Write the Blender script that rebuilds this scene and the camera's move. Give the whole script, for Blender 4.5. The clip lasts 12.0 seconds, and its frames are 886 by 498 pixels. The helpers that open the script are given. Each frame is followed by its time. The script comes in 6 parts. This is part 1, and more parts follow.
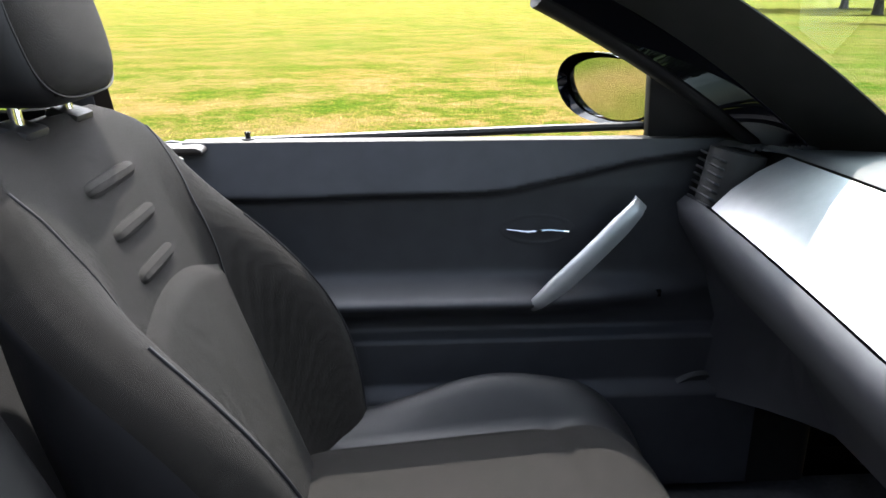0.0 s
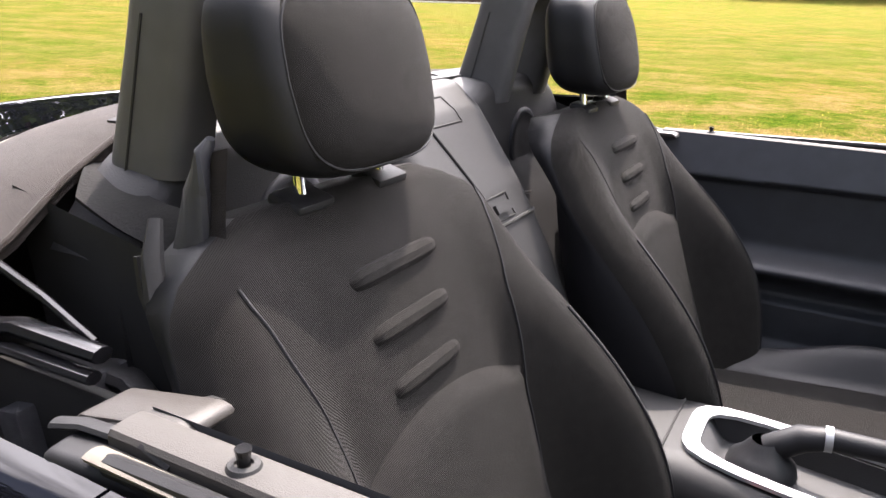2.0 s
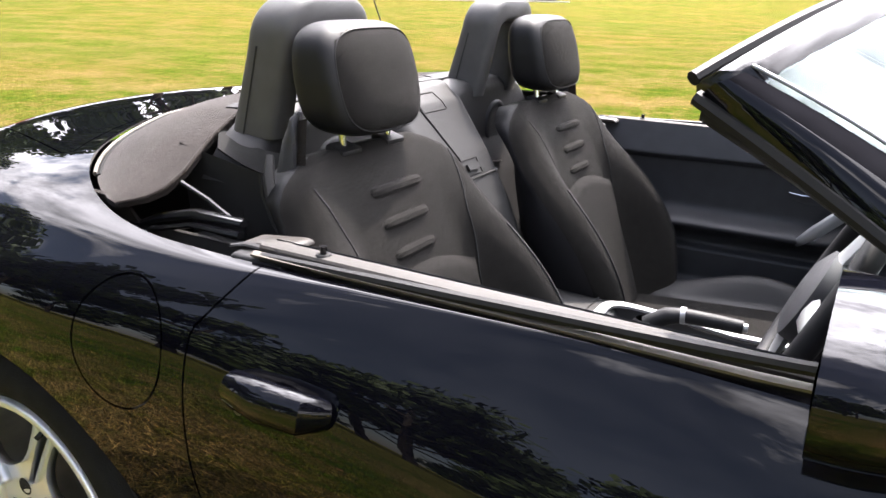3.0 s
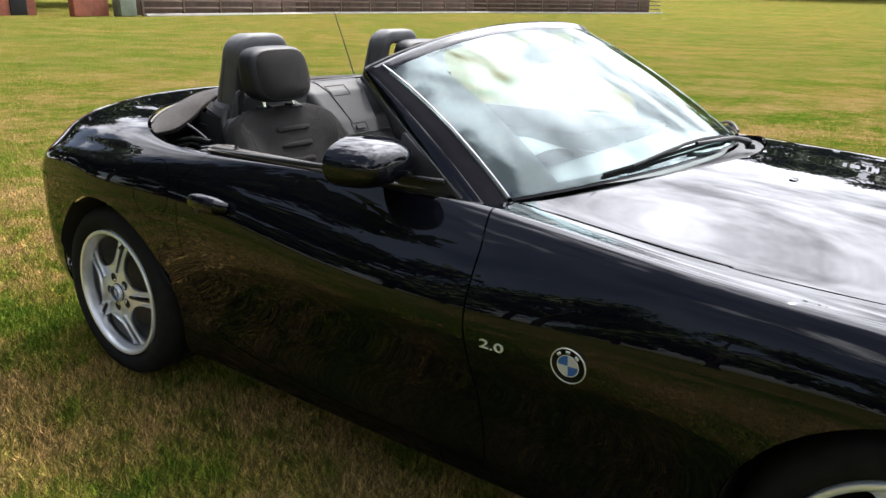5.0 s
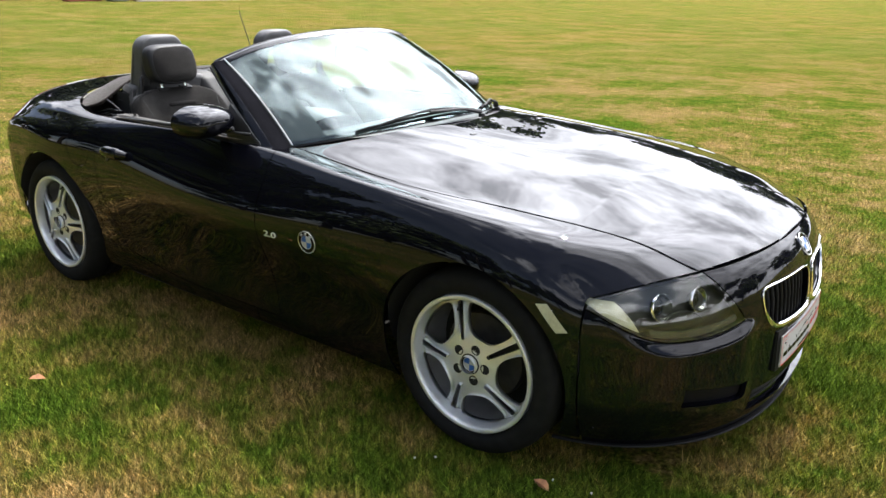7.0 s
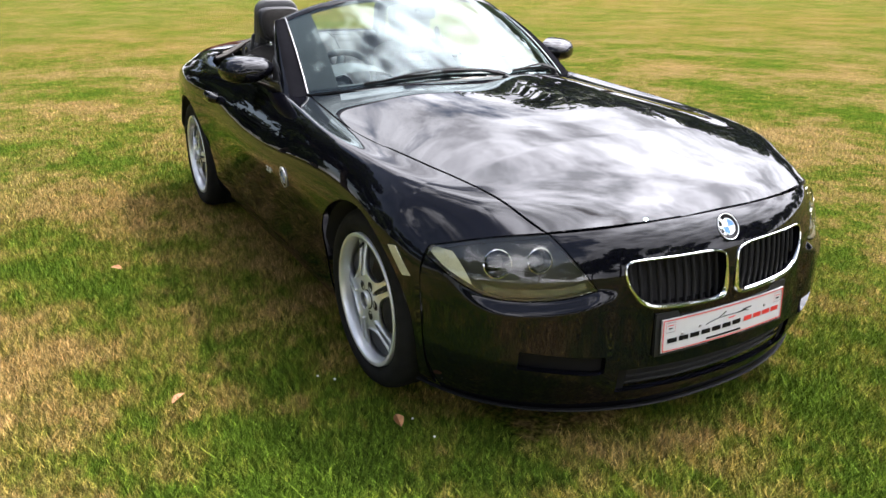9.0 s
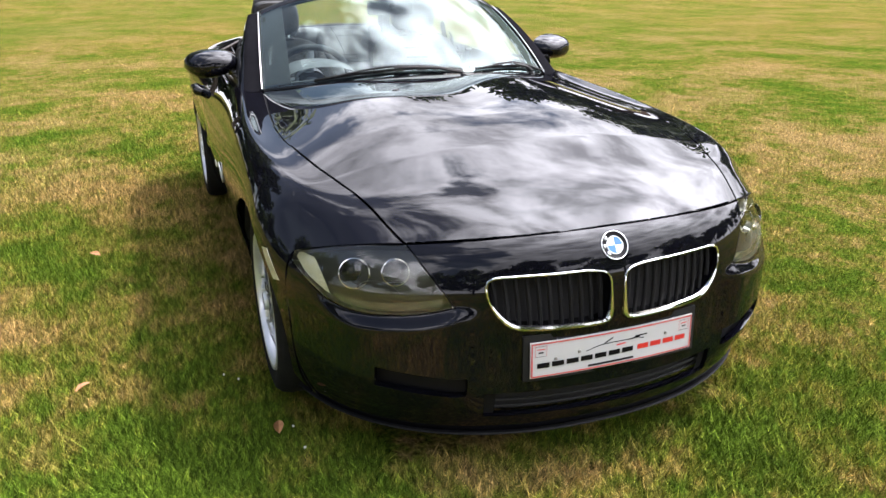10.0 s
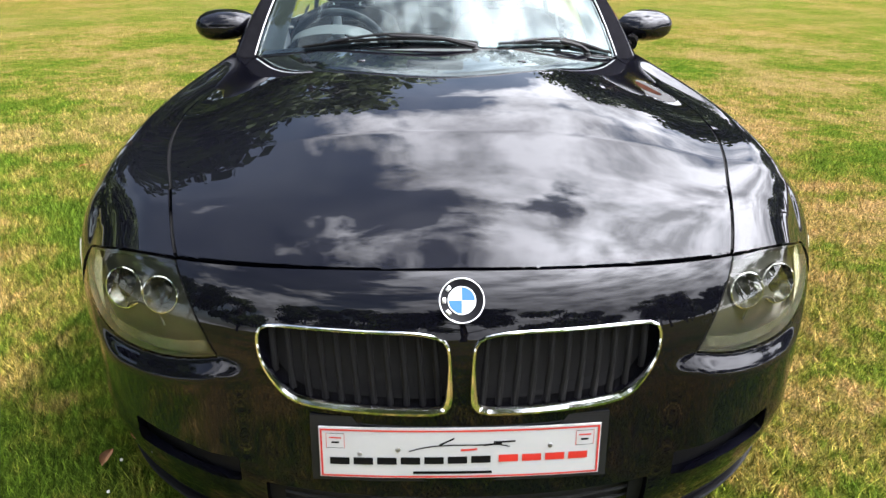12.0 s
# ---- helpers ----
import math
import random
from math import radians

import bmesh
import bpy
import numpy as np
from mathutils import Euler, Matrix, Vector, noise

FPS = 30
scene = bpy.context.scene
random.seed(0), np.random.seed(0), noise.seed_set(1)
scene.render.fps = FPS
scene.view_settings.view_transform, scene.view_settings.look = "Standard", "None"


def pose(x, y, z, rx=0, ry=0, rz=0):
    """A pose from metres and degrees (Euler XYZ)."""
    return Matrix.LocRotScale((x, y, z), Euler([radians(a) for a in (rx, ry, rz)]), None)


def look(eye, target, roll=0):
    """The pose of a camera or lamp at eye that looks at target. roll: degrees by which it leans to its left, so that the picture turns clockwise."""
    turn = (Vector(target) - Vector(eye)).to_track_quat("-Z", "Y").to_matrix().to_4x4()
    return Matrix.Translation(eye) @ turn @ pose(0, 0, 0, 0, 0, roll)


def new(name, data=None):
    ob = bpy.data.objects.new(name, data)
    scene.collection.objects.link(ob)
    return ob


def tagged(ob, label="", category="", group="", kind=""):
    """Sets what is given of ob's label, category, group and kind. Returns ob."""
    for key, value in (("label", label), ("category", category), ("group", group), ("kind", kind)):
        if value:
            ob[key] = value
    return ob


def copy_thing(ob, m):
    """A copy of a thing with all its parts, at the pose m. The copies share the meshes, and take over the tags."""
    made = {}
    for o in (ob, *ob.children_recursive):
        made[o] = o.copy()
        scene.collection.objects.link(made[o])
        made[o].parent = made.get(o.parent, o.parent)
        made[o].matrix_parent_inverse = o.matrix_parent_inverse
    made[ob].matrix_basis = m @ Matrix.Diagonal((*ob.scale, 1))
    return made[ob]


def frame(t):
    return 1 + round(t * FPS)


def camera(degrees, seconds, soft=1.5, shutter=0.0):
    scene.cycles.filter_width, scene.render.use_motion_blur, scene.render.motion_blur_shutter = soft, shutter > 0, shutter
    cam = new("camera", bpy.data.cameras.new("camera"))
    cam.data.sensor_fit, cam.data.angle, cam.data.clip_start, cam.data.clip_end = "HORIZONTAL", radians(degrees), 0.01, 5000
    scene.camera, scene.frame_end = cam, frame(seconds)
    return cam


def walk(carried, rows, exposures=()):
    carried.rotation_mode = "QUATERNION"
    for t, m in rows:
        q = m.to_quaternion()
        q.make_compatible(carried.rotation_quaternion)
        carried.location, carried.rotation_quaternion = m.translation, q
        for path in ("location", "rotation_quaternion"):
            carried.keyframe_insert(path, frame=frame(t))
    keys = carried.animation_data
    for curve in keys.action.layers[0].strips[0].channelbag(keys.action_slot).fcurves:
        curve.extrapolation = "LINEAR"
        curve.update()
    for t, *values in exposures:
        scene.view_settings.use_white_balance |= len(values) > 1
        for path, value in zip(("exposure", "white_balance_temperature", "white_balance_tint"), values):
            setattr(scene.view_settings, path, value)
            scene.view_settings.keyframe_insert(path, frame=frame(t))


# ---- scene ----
cam = camera(60.1, 12.0)
PATH = [
    (0, (-1.677, -0.527, 1.112), (-1.557, 1.372, 0.495), 0.07),
    (0.5, (-1.680, -0.592, 1.120), (-1.715, 1.309, 0.499), 0.40),
    (1, (-1.703, -0.649, 1.115), (-2.014, 1.226, 0.495), 0.82),
    (1.5, (-1.704, -0.818, 1.126), (-2.412, 0.949, 0.512), 1.51),
    (2, (-1.634, -1.035, 1.164), (-2.527, 0.640, 0.536), 1.96),
    (2.5, (-1.514, -1.281, 1.203), (-2.423, 0.382, 0.565), 2.05),
    (2.7, (-1.435, -1.374, 1.218), (-2.347, 0.286, 0.578), 1.86),
    (4.3, (-0.522, -1.995, 1.255), (-1.661, -0.462, 0.662), 0.92),
    (4.5, (-0.373, -2.057, 1.267), (-1.516, -0.529, 0.667), 0.85),
    (5, (-0.001, -2.229, 1.329), (-1.145, -0.707, 0.718), 0.60),
    (5.5, (0.359, -2.429, 1.401), (-0.775, -0.903, 0.782), 0.78),
    (6, (0.726, -2.515, 1.416), (-0.410, -0.991, 0.793), 0.67),
    (6.5, (1.032, -2.632, 1.419), (-0.102, -1.111, 0.787), 0.90),
    (7, (1.246, -2.658, 1.461), (0.112, -1.143, 0.813), 0.75),
    (7.2, (1.331, -2.638, 1.464), (0.176, -1.144, 0.804), 0.56),
    (8.8, (2.142, -1.914, 1.377), (0.544, -0.921, 0.701), -0.33),
    (9, (2.234, -1.786, 1.394), (0.593, -0.876, 0.701), -0.07),
    (9.5, (2.341, -1.459, 1.398), (0.654, -0.661, 0.679), 0.07),
    (10, (2.415, -1.113, 1.391), (0.661, -0.459, 0.685), -0.32),
    (10.5, (2.429, -0.783, 1.382), (0.620, -0.314, 0.669), -0.15),
    (11, (2.306, -0.486, 1.307), (0.471, -0.148, 0.587), 0.17),
    (11.5, (2.156, -0.259, 1.267), (0.301, -0.024, 0.556), 0.35),
    (12, (1.979, -0.077, 1.238), (0.115, -0.011, 0.516), 0.42),
]
EXPOSURES = [(0.0, 1.70, 6450, 9), (0.5, 1.66, 6480, 10), (1.0, 1.60, 6850, 17), (2.0, 1.49, 6900, 18), (2.7, 1.45, 6800, 16), (4.3, 0.92, 6600, 15), (5.0, 0.52, 6500, 11),
             (6.0, 0.38, 6500, 10), (6.5, 0.55, 6500, 10), (7.2, 0.7, 6500, 10), (9.0, 0.80, 6530, 13), (10.5, 0.84, 6550, 14), (12.0, 1.04, 6500, 11)]
walk(cam, [(t, look(eye, target, roll)) for t, eye, target, roll in PATH], EXPOSURES)

import functools


# ---- world, sun, exposure ----
SUN = Vector((-0.10, 0.585, 1.0)).normalized()
sun = new("sun", bpy.data.lights.new("sun", "SUN"))
sun.data.energy, sun.data.angle, sun.data.color = 4.8, radians(0.55), (1.0, 0.95, 0.87)
sun.matrix_world = look(SUN * 50, (0, 0, 0))

world = bpy.data.worlds.new("sky")
scene.world = world
world.use_nodes = True
nt = world.node_tree
nt.nodes.clear()
w_out = nt.nodes.new("ShaderNodeOutputWorld")
w_bg = nt.nodes.new("ShaderNodeBackground")
w_sky = nt.nodes.new("ShaderNodeTexSky")
w_sky.sky_type, w_sky.sun_disc = "NISHITA", False
w_sky.sun_elevation = math.asin(SUN.z)
w_sky.sun_rotation = math.atan2(SUN.x, SUN.y)
w_sky.air_density, w_sky.dust_density = 1.0, 1.5
w_geo = nt.nodes.new("ShaderNodeTexCoord")
w_map = nt.nodes.new("ShaderNodeMapping")
w_map.inputs["Scale"].default_value = (1.0, 1.0, 1.6)
w_map.inputs["Location"].default_value = (17.5, 35.7, 24.5)
w_cl = nt.nodes.new("ShaderNodeTexNoise")
w_cl.inputs["Scale"].default_value, w_cl.inputs["Detail"].default_value = 2.5, 10.0
w_cl.inputs["Roughness"].default_value = 0.58
w_ramp = nt.nodes.new("ShaderNodeValToRGB")
w_ramp.color_ramp.elements[0].position, w_ramp.color_ramp.elements[1].position = 0.46, 0.62
w_ramp.color_ramp.elements[0].color = (0.09, 0.09, 0.09, 1)
w_mix = nt.nodes.new("ShaderNodeMixRGB")
nt.links.new(w_geo.outputs["Generated"], w_map.inputs["Vector"])
nt.links.new(w_map.outputs["Vector"], w_cl.inputs["Vector"])
# more cloud on the sun's side of the sky
w_bank = nt.nodes.new("ShaderNodeVectorMath")
w_bank.operation = "DOT_PRODUCT"
w_bank.inputs[1].default_value = (0.10, 0.46, -0.10)
nt.links.new(w_geo.outputs["Generated"], w_bank.inputs[0])
w_less = nt.nodes.new("ShaderNodeMath")
w_less.operation = "ADD"
w_less.inputs[1].default_value = -0.52
nt.links.new(w_bank.outputs["Value"], w_less.inputs[0])
w_cover = nt.nodes.new("ShaderNodeMath")
w_cover.operation = "MULTIPLY_ADD"
w_cover.inputs[1].default_value = 2.4
nt.links.new(w_cl.outputs["Fac"], w_cover.inputs[0])
nt.links.new(w_less.outputs[0], w_cover.inputs[2])
nt.links.new(w_cover.outputs[0], w_ramp.inputs["Fac"])
nt.links.new(w_ramp.outputs["Color"], w_mix.inputs["Fac"])
nt.links.new(w_sky.outputs["Color"], w_mix.inputs["Color1"])
w_dot = nt.nodes.new("ShaderNodeVectorMath")
w_dot.operation = "DOT_PRODUCT"
w_dot.inputs[1].default_value = SUN
w_pow = nt.nodes.new("ShaderNodeMath")
w_pow.operation, w_pow.use_clamp = "POWER", False
w_pow.inputs[1].default_value = 6.0
w_max = nt.nodes.new("ShaderNodeMath")
w_max.operation = "MAXIMUM"
w_max.inputs[1].default_value = 0.0
w_gain = nt.nodes.new("ShaderNodeMath")
w_gain.operation = "MULTIPLY_ADD"
w_gain.inputs[1].default_value, w_gain.inputs[2].default_value = 4.5, 1.0
w_bright = nt.nodes.new("ShaderNodeMixRGB")
w_bright.blend_type = "MULTIPLY"
w_bright.inputs["Fac"].default_value = 1.0
w_bright.inputs["Color1"].default_value = (17.0, 17.4, 18.8, 1)
nt.links.new(w_geo.outputs["Generated"], w_dot.inputs[0])
nt.links.new(w_dot.outputs["Value"], w_max.inputs[0])
nt.links.new(w_max.outputs[0], w_pow.inputs[0])
nt.links.new(w_pow.outputs[0], w_gain.inputs[0])
w_body = nt.nodes.new("ShaderNodeTexNoise")
w_body.inputs["Scale"].default_value, w_body.inputs["Detail"].default_value = 5.5, 8.0
w_body.inputs["Roughness"].default_value = 0.6
nt.links.new(w_map.outputs["Vector"], w_body.inputs["Vector"])
w_tone = nt.nodes.new("ShaderNodeMapRange")
w_tone.inputs["From Min"].default_value, w_tone.inputs["From Max"].default_value = 0.36, 0.62
w_tone.inputs["To Min"].default_value, w_tone.inputs["To Max"].default_value = 0.45, 1.35
nt.links.new(w_body.outputs["Fac"], w_tone.inputs["Value"])
w_lit = nt.nodes.new("ShaderNodeMath")
w_lit.operation = "MULTIPLY"
nt.links.new(w_gain.outputs[0], w_lit.inputs[0])
nt.links.new(w_tone.outputs["Result"], w_lit.inputs[1])
nt.links.new(w_lit.outputs[0], w_bright.inputs["Color2"])
nt.links.new(w_bright.outputs["Color"], w_mix.inputs["Color2"])
nt.links.new(w_mix.outputs["Color"], w_bg.inputs["Color"])
w_bg.inputs["Strength"].default_value = 0.098
nt.links.new(w_bg.outputs["Background"], w_out.inputs["Surface"])


# ---- materials ----
def material(name, colour, rough=0.5, metal=0.0, coat=0.0, vary=0.0, scale=40.0, bump=0.0, bump_scale=400.0, spec=0.5, second=None):
    """Principled material with two scales of colour variation and a fine relief."""
    m = bpy.data.materials.new(name)
    m.use_nodes = True
    n, l = m.node_tree.nodes, m.node_tree.links
    b = n["Principled BSDF"]
    b.inputs["Base Color"].default_value = (*colour, 1)
    b.inputs["Roughness"].default_value = rough
    b.inputs["Metallic"].default_value = metal
    b.inputs["Coat Weight"].default_value = coat
    b.inputs["Coat Roughness"].default_value = 0.02
    b.inputs["Specular IOR Level"].default_value = spec
    tc = n.new("ShaderNodeTexCoord")
    if vary:
        a = n.new("ShaderNodeTexNoise")
        a.inputs["Scale"].default_value, a.inputs["Detail"].default_value = scale, 6
        c = n.new("ShaderNodeTexNoise")
        c.inputs["Scale"].default_value, c.inputs["Detail"].default_value = scale * 0.13, 3
        l.new(tc.outputs["Object"], a.inputs["Vector"])
        l.new(tc.outputs["Object"], c.inputs["Vector"])
        s = n.new("ShaderNodeMath")
        s.operation = "ADD"
        l.new(a.outputs["Fac"], s.inputs[0])
        l.new(c.outputs["Fac"], s.inputs[1])
        r = n.new("ShaderNodeMapRange")
        r.inputs["From Min"].default_value, r.inputs["From Max"].default_value = 0.7, 1.3
        l.new(s.outputs[0], r.inputs["Value"])
        x = n.new("ShaderNodeMixRGB")
        two = second or tuple(min(1, v * (1 + vary)) for v in colour)
        x.inputs["Color1"].default_value = (*[v * (1 - vary) for v in colour], 1)
        x.inputs["Color2"].default_value = (*two, 1)
        l.new(r.outputs["Result"], x.inputs["Fac"])
        l.new(x.outputs["Color"], b.inputs["Base Color"])
        q = n.new("ShaderNodeMapRange")
        q.inputs["To Min"].default_value, q.inputs["To Max"].default_value = rough * 0.85, min(1, rough * 1.15)
        l.new(c.outputs["Fac"], q.inputs["Value"])
        l.new(q.outputs["Result"], b.inputs["Roughness"])
    if bump:
        d = n.new("ShaderNodeTexNoise")
        d.inputs["Scale"].default_value, d.inputs["Detail"].default_value = bump_scale, 3
        l.new(tc.outputs["Object"], d.inputs["Vector"])
        p = n.new("ShaderNodeBump")
        p.inputs["Strength"].default_value, p.inputs["Distance"].default_value = bump, 0.002
        l.new(d.outputs["Fac"], p.inputs["Height"])
        l.new(p.outputs["Normal"], b.inputs["Normal"])
    return m


def fabric(name, colour, line=900.0):
    """Woven seat cloth: fine ribs across, mottled a little."""
    m = material(name, colour, 0.9, vary=0.25, scale=60, spec=0.12)
    n, l = m.node_tree.nodes, m.node_tree.links
    b = n["Principled BSDF"]
    b.inputs["Sheen Weight"].default_value, b.inputs["Sheen Roughness"].default_value = 0.03, 0.4
    tc = n.new("ShaderNodeTexCoord")
    w = n.new("ShaderNodeTexWave")
    w.wave_type, w.bands_direction = "BANDS", "DIAGONAL"
    w.inputs["Scale"].default_value, w.inputs["Distortion"].default_value = line / 4.0, 0.3
    w2 = n.new("ShaderNodeTexNoise")
    w2.inputs["Scale"].default_value = 1400
    l.new(tc.outputs["Object"], w.inputs["Vector"])
    l.new(tc.outputs["Object"], w2.inputs["Vector"])
    add = n.new("ShaderNodeMath")
    add.operation = "ADD"
    l.new(w.outputs["Fac"], add.inputs[0])
    l.new(w2.outputs["Fac"], add.inputs[1])
    base = b.inputs["Base Color"].links[0].from_socket
    rib = n.new("ShaderNodeMapRange")
    rib.inputs["To Min"].default_value, rib.inputs["To Max"].default_value = 0.65, 1.3
    l.new(w.outputs["Fac"], rib.inputs["Value"])
    tint = n.new("ShaderNodeMixRGB")
    tint.blend_type = "MULTIPLY"
    tint.inputs["Fac"].default_value = 1.0
    l.new(base, tint.inputs["Color1"])
    l.new(rib.outputs["Result"], tint.inputs["Color2"])
    l.new(tint.outputs["Color"], b.inputs["Base Color"])
    p = n.new("ShaderNodeBump")
    p.inputs["Strength"].default_value, p.inputs["Distance"].default_value = 0.6, 0.001
    l.new(add.outputs[0], p.inputs["Height"])
    l.new(p.outputs["Normal"], b.inputs["Normal"])
    return m


PAINT = material("black_paint", (0.0022, 0.0023, 0.0040), 0.4, 0.0, 1.0, 0.25, 3, spec=0.0)
PAINT.node_tree.nodes["Principled BSDF"].inputs["Coat IOR"].default_value = 1.41
PAINT.node_tree.nodes["Principled BSDF"].inputs["Coat Roughness"].default_value = 0.008
TRIM = material("black_trim", (0.010, 0.010, 0.011), 0.5, vary=0.2, scale=30, bump=0.15, bump_scale=1100, spec=0.3)
GLOSS = material("gloss_black_trim", (0.008, 0.008, 0.009), 0.18, vary=0.2, scale=20)
RUBBER = material("tyre_rubber", (0.011, 0.011, 0.011), 0.8, vary=0.35, scale=25, bump=0.4, bump_scale=300, spec=0.12)
SILVER = material("silver_alloy", (0.72, 0.735, 0.75), 0.30, 0.5, 0.5, 0.08, 18)
# darker copy of the silver; shade inside the barrel is put into its colour
BARREL = material("shaded_silver_barrel", (0.26, 0.26, 0.257), 0.4, 0.4, vary=0.3, scale=14)
CHROME = material("chrome", (0.82, 0.83, 0.84), 0.07, 1.0, vary=0.04, scale=9)
BRUSHED = material("matt_aluminium_trim", (0.39, 0.40, 0.41), 0.38, 0.6, vary=0.06, scale=50)
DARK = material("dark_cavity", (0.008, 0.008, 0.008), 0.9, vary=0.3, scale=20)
SLAT = material("black_slat", (0.004, 0.004, 0.0045), 0.65, vary=0.2, scale=30, spec=0.2)
EDGING = material("screen_edging_rubber", (0.007, 0.007, 0.0085), 0.9, vary=0.2, scale=30, spec=0.0)
DISC = material("brake_iron", (0.055, 0.052, 0.05), 0.5, 0.5, vary=0.3, scale=30)
STEEL = material("brake_steel", (0.24, 0.23, 0.22), 0.4, 0.9, vary=0.25, scale=30)
PLASTIC = material("soft_touch_plastic", (0.030, 0.031, 0.036), 0.48, vary=0.15, scale=25, bump=0.2, bump_scale=1100, spec=0.35)
GREYPL = material("grey_dash_plastic", (0.0185, 0.0185, 0.019), 0.55, vary=0.12, scale=25, bump=0.2, bump_scale=1000, spec=0.25)
LININGTOP = material("upper_lining_grey", (0.058, 0.061, 0.070), 0.5, vary=0.12, scale=25, bump=0.2, bump_scale=1000, spec=0.3)
LEATHER = material("black_leatherette", (0.0085, 0.0088, 0.0106), 0.52, vary=0.15, scale=18, bump=0.16, bump_scale=1300, spec=0.3)
CLOTH = fabric("seat_cloth", (0.0102, 0.0094, 0.0088), 1300.0)
CANVAS = fabric("roof_canvas", (0.027, 0.0225, 0.0205), 1900.0)
CANVAS.node_tree.nodes["Principled BSDF"].inputs["Sheen Weight"].default_value = 0.1
TAUPE = material("sunlit_taupe_plastic", (0.019, 0.0158, 0.0132), 0.5, vary=0.12, scale=40, bump=0.25, bump_scale=900)
SEAL = material("satin_waist_seal", (0.105, 0.092, 0.074), 0.6, 0.0, vary=0.1, scale=25)
GREYTOP = material("grey_door_top", (0.036, 0.033, 0.030), 0.72, vary=0.12, scale=25, bump=0.25, bump_scale=900)
WHITE = material("white_plate", (0.45, 0.45, 0.445), 0.3, vary=0.03, scale=30)
RED = material("red_print", (0.50, 0.025, 0.018), 0.4, vary=0.1, scale=30)
BLACKINK = material("black_print", (0.006, 0.006, 0.007), 0.2, vary=0.1, scale=30, spec=0.12)
BLUE = material("blue_enamel", (0.012, 0.095, 0.38), 0.3, 0.0, 0.15, 0.05, 30)
AMBER = material("clear_reflector", (0.52, 0.51, 0.38), 0.14, 0.2, 0.6, 0.15, 120, bump=0.8, bump_scale=600)
CARPET = material("black_carpet", (0.055, 0.055, 0.060), 0.95, vary=0.3, scale=80, bump=0.8, bump_scale=900, spec=0.2)


def glass(name, tint, rough=0.0, gleam=(1.0, 1.0, 1.0)):
    m = bpy.data.materials.new(name)
    m.use_nodes = True
    n, l = m.node_tree.nodes, m.node_tree.links
    n.clear()
    out = n.new("ShaderNodeOutputMaterial")
    tr = n.new("ShaderNodeBsdfTransparent")
    tr.inputs["Color"].default_value = (*tint, 1)
    gl = n.new("ShaderNodeBsdfGlossy")
    gl.inputs["Roughness"].default_value = rough
    gl.inputs["Color"].default_value = (*gleam, 1)
    lw = n.new("ShaderNodeLayerWeight")
    lw.inputs["Blend"].default_value = 0.5
    fr = n.new("ShaderNodeMath")
    fr.operation = "POWER"
    fr.inputs[1].default_value = 5.0
    l.new(lw.outputs["Facing"], fr.inputs[0])
    mx = n.new("ShaderNodeMixShader")
    ad = n.new("ShaderNodeMath")
    ad.operation, ad.use_clamp = "MULTIPLY_ADD", True
    ad.inputs[1].default_value, ad.inputs[2].default_value = 0.80, 0.075
    l.new(fr.outputs[0], ad.inputs[0])
    l.new(ad.outputs[0], mx.inputs["Fac"])
    l.new(tr.outputs[0], mx.inputs[1])
    l.new(gl.outputs[0], mx.inputs[2])
    l.new(mx.outputs[0], out.inputs["Surface"])
    return m


GLASS = glass("windscreen_glass", (0.74, 0.88, 0.87), 0.0, (0.84, 0.97, 0.96))
LENS = glass("headlight_lens", (0.86, 0.87, 0.80), 0.02)


# ---- mesh helpers ----
def link(name, me, mat, parent=None, label="", smooth=True, matrix=None):
    ob = new(name, me)
    if mat is not None and not me.materials:
        me.materials.append(mat)
    if smooth:
        for p in me.polygons:
            p.use_smooth = True
    if parent is not None:
        ob.parent = parent
    if matrix is not None:
        ob.matrix_basis = matrix
    if label:
        ob["label"] = label
    return ob


def part(name, bm, mat, parent, label="", smooth=True, angle=35, matrix=None):
    me = bpy.data.meshes.new(name)
    bmesh.ops.recalc_face_normals(bm, faces=bm.faces)
    if smooth:
        for e in bm.edges:
            if len(e.link_faces) == 2 and e.calc_face_angle(0) > radians(angle):
                e.smooth = False
    bm.to_mesh(me)
    bm.free()
    return link(name, me, mat, parent, label, smooth, matrix)


def thing(name, label, category, group="", kind="", at=None):
    e = new(name)
    e.empty_display_size = 0.1
    if at is not None:
        e.matrix_basis = at
    return tagged(e, label, category, group, kind)


def box_bm(sx, sy, sz, at=(0, 0, 0), bevel=0.004, seg=2, turn=None):
    bm = bmesh.new()
    bmesh.ops.create_cube(bm, size=1)
    bmesh.ops.scale(bm, vec=(sx, sy, sz), verts=bm.verts)
    if bevel:
        bmesh.ops.bevel(bm, geom=bm.edges[:], offset=bevel, segments=seg, profile=0.5, affect="EDGES")
    m = Matrix.Translation(at)
    if turn is not None:
        m = m @ Euler([radians(a) for a in turn]).to_matrix().to_4x4()
    bmesh.ops.transform(bm, matrix=m, verts=bm.verts)
    return bm


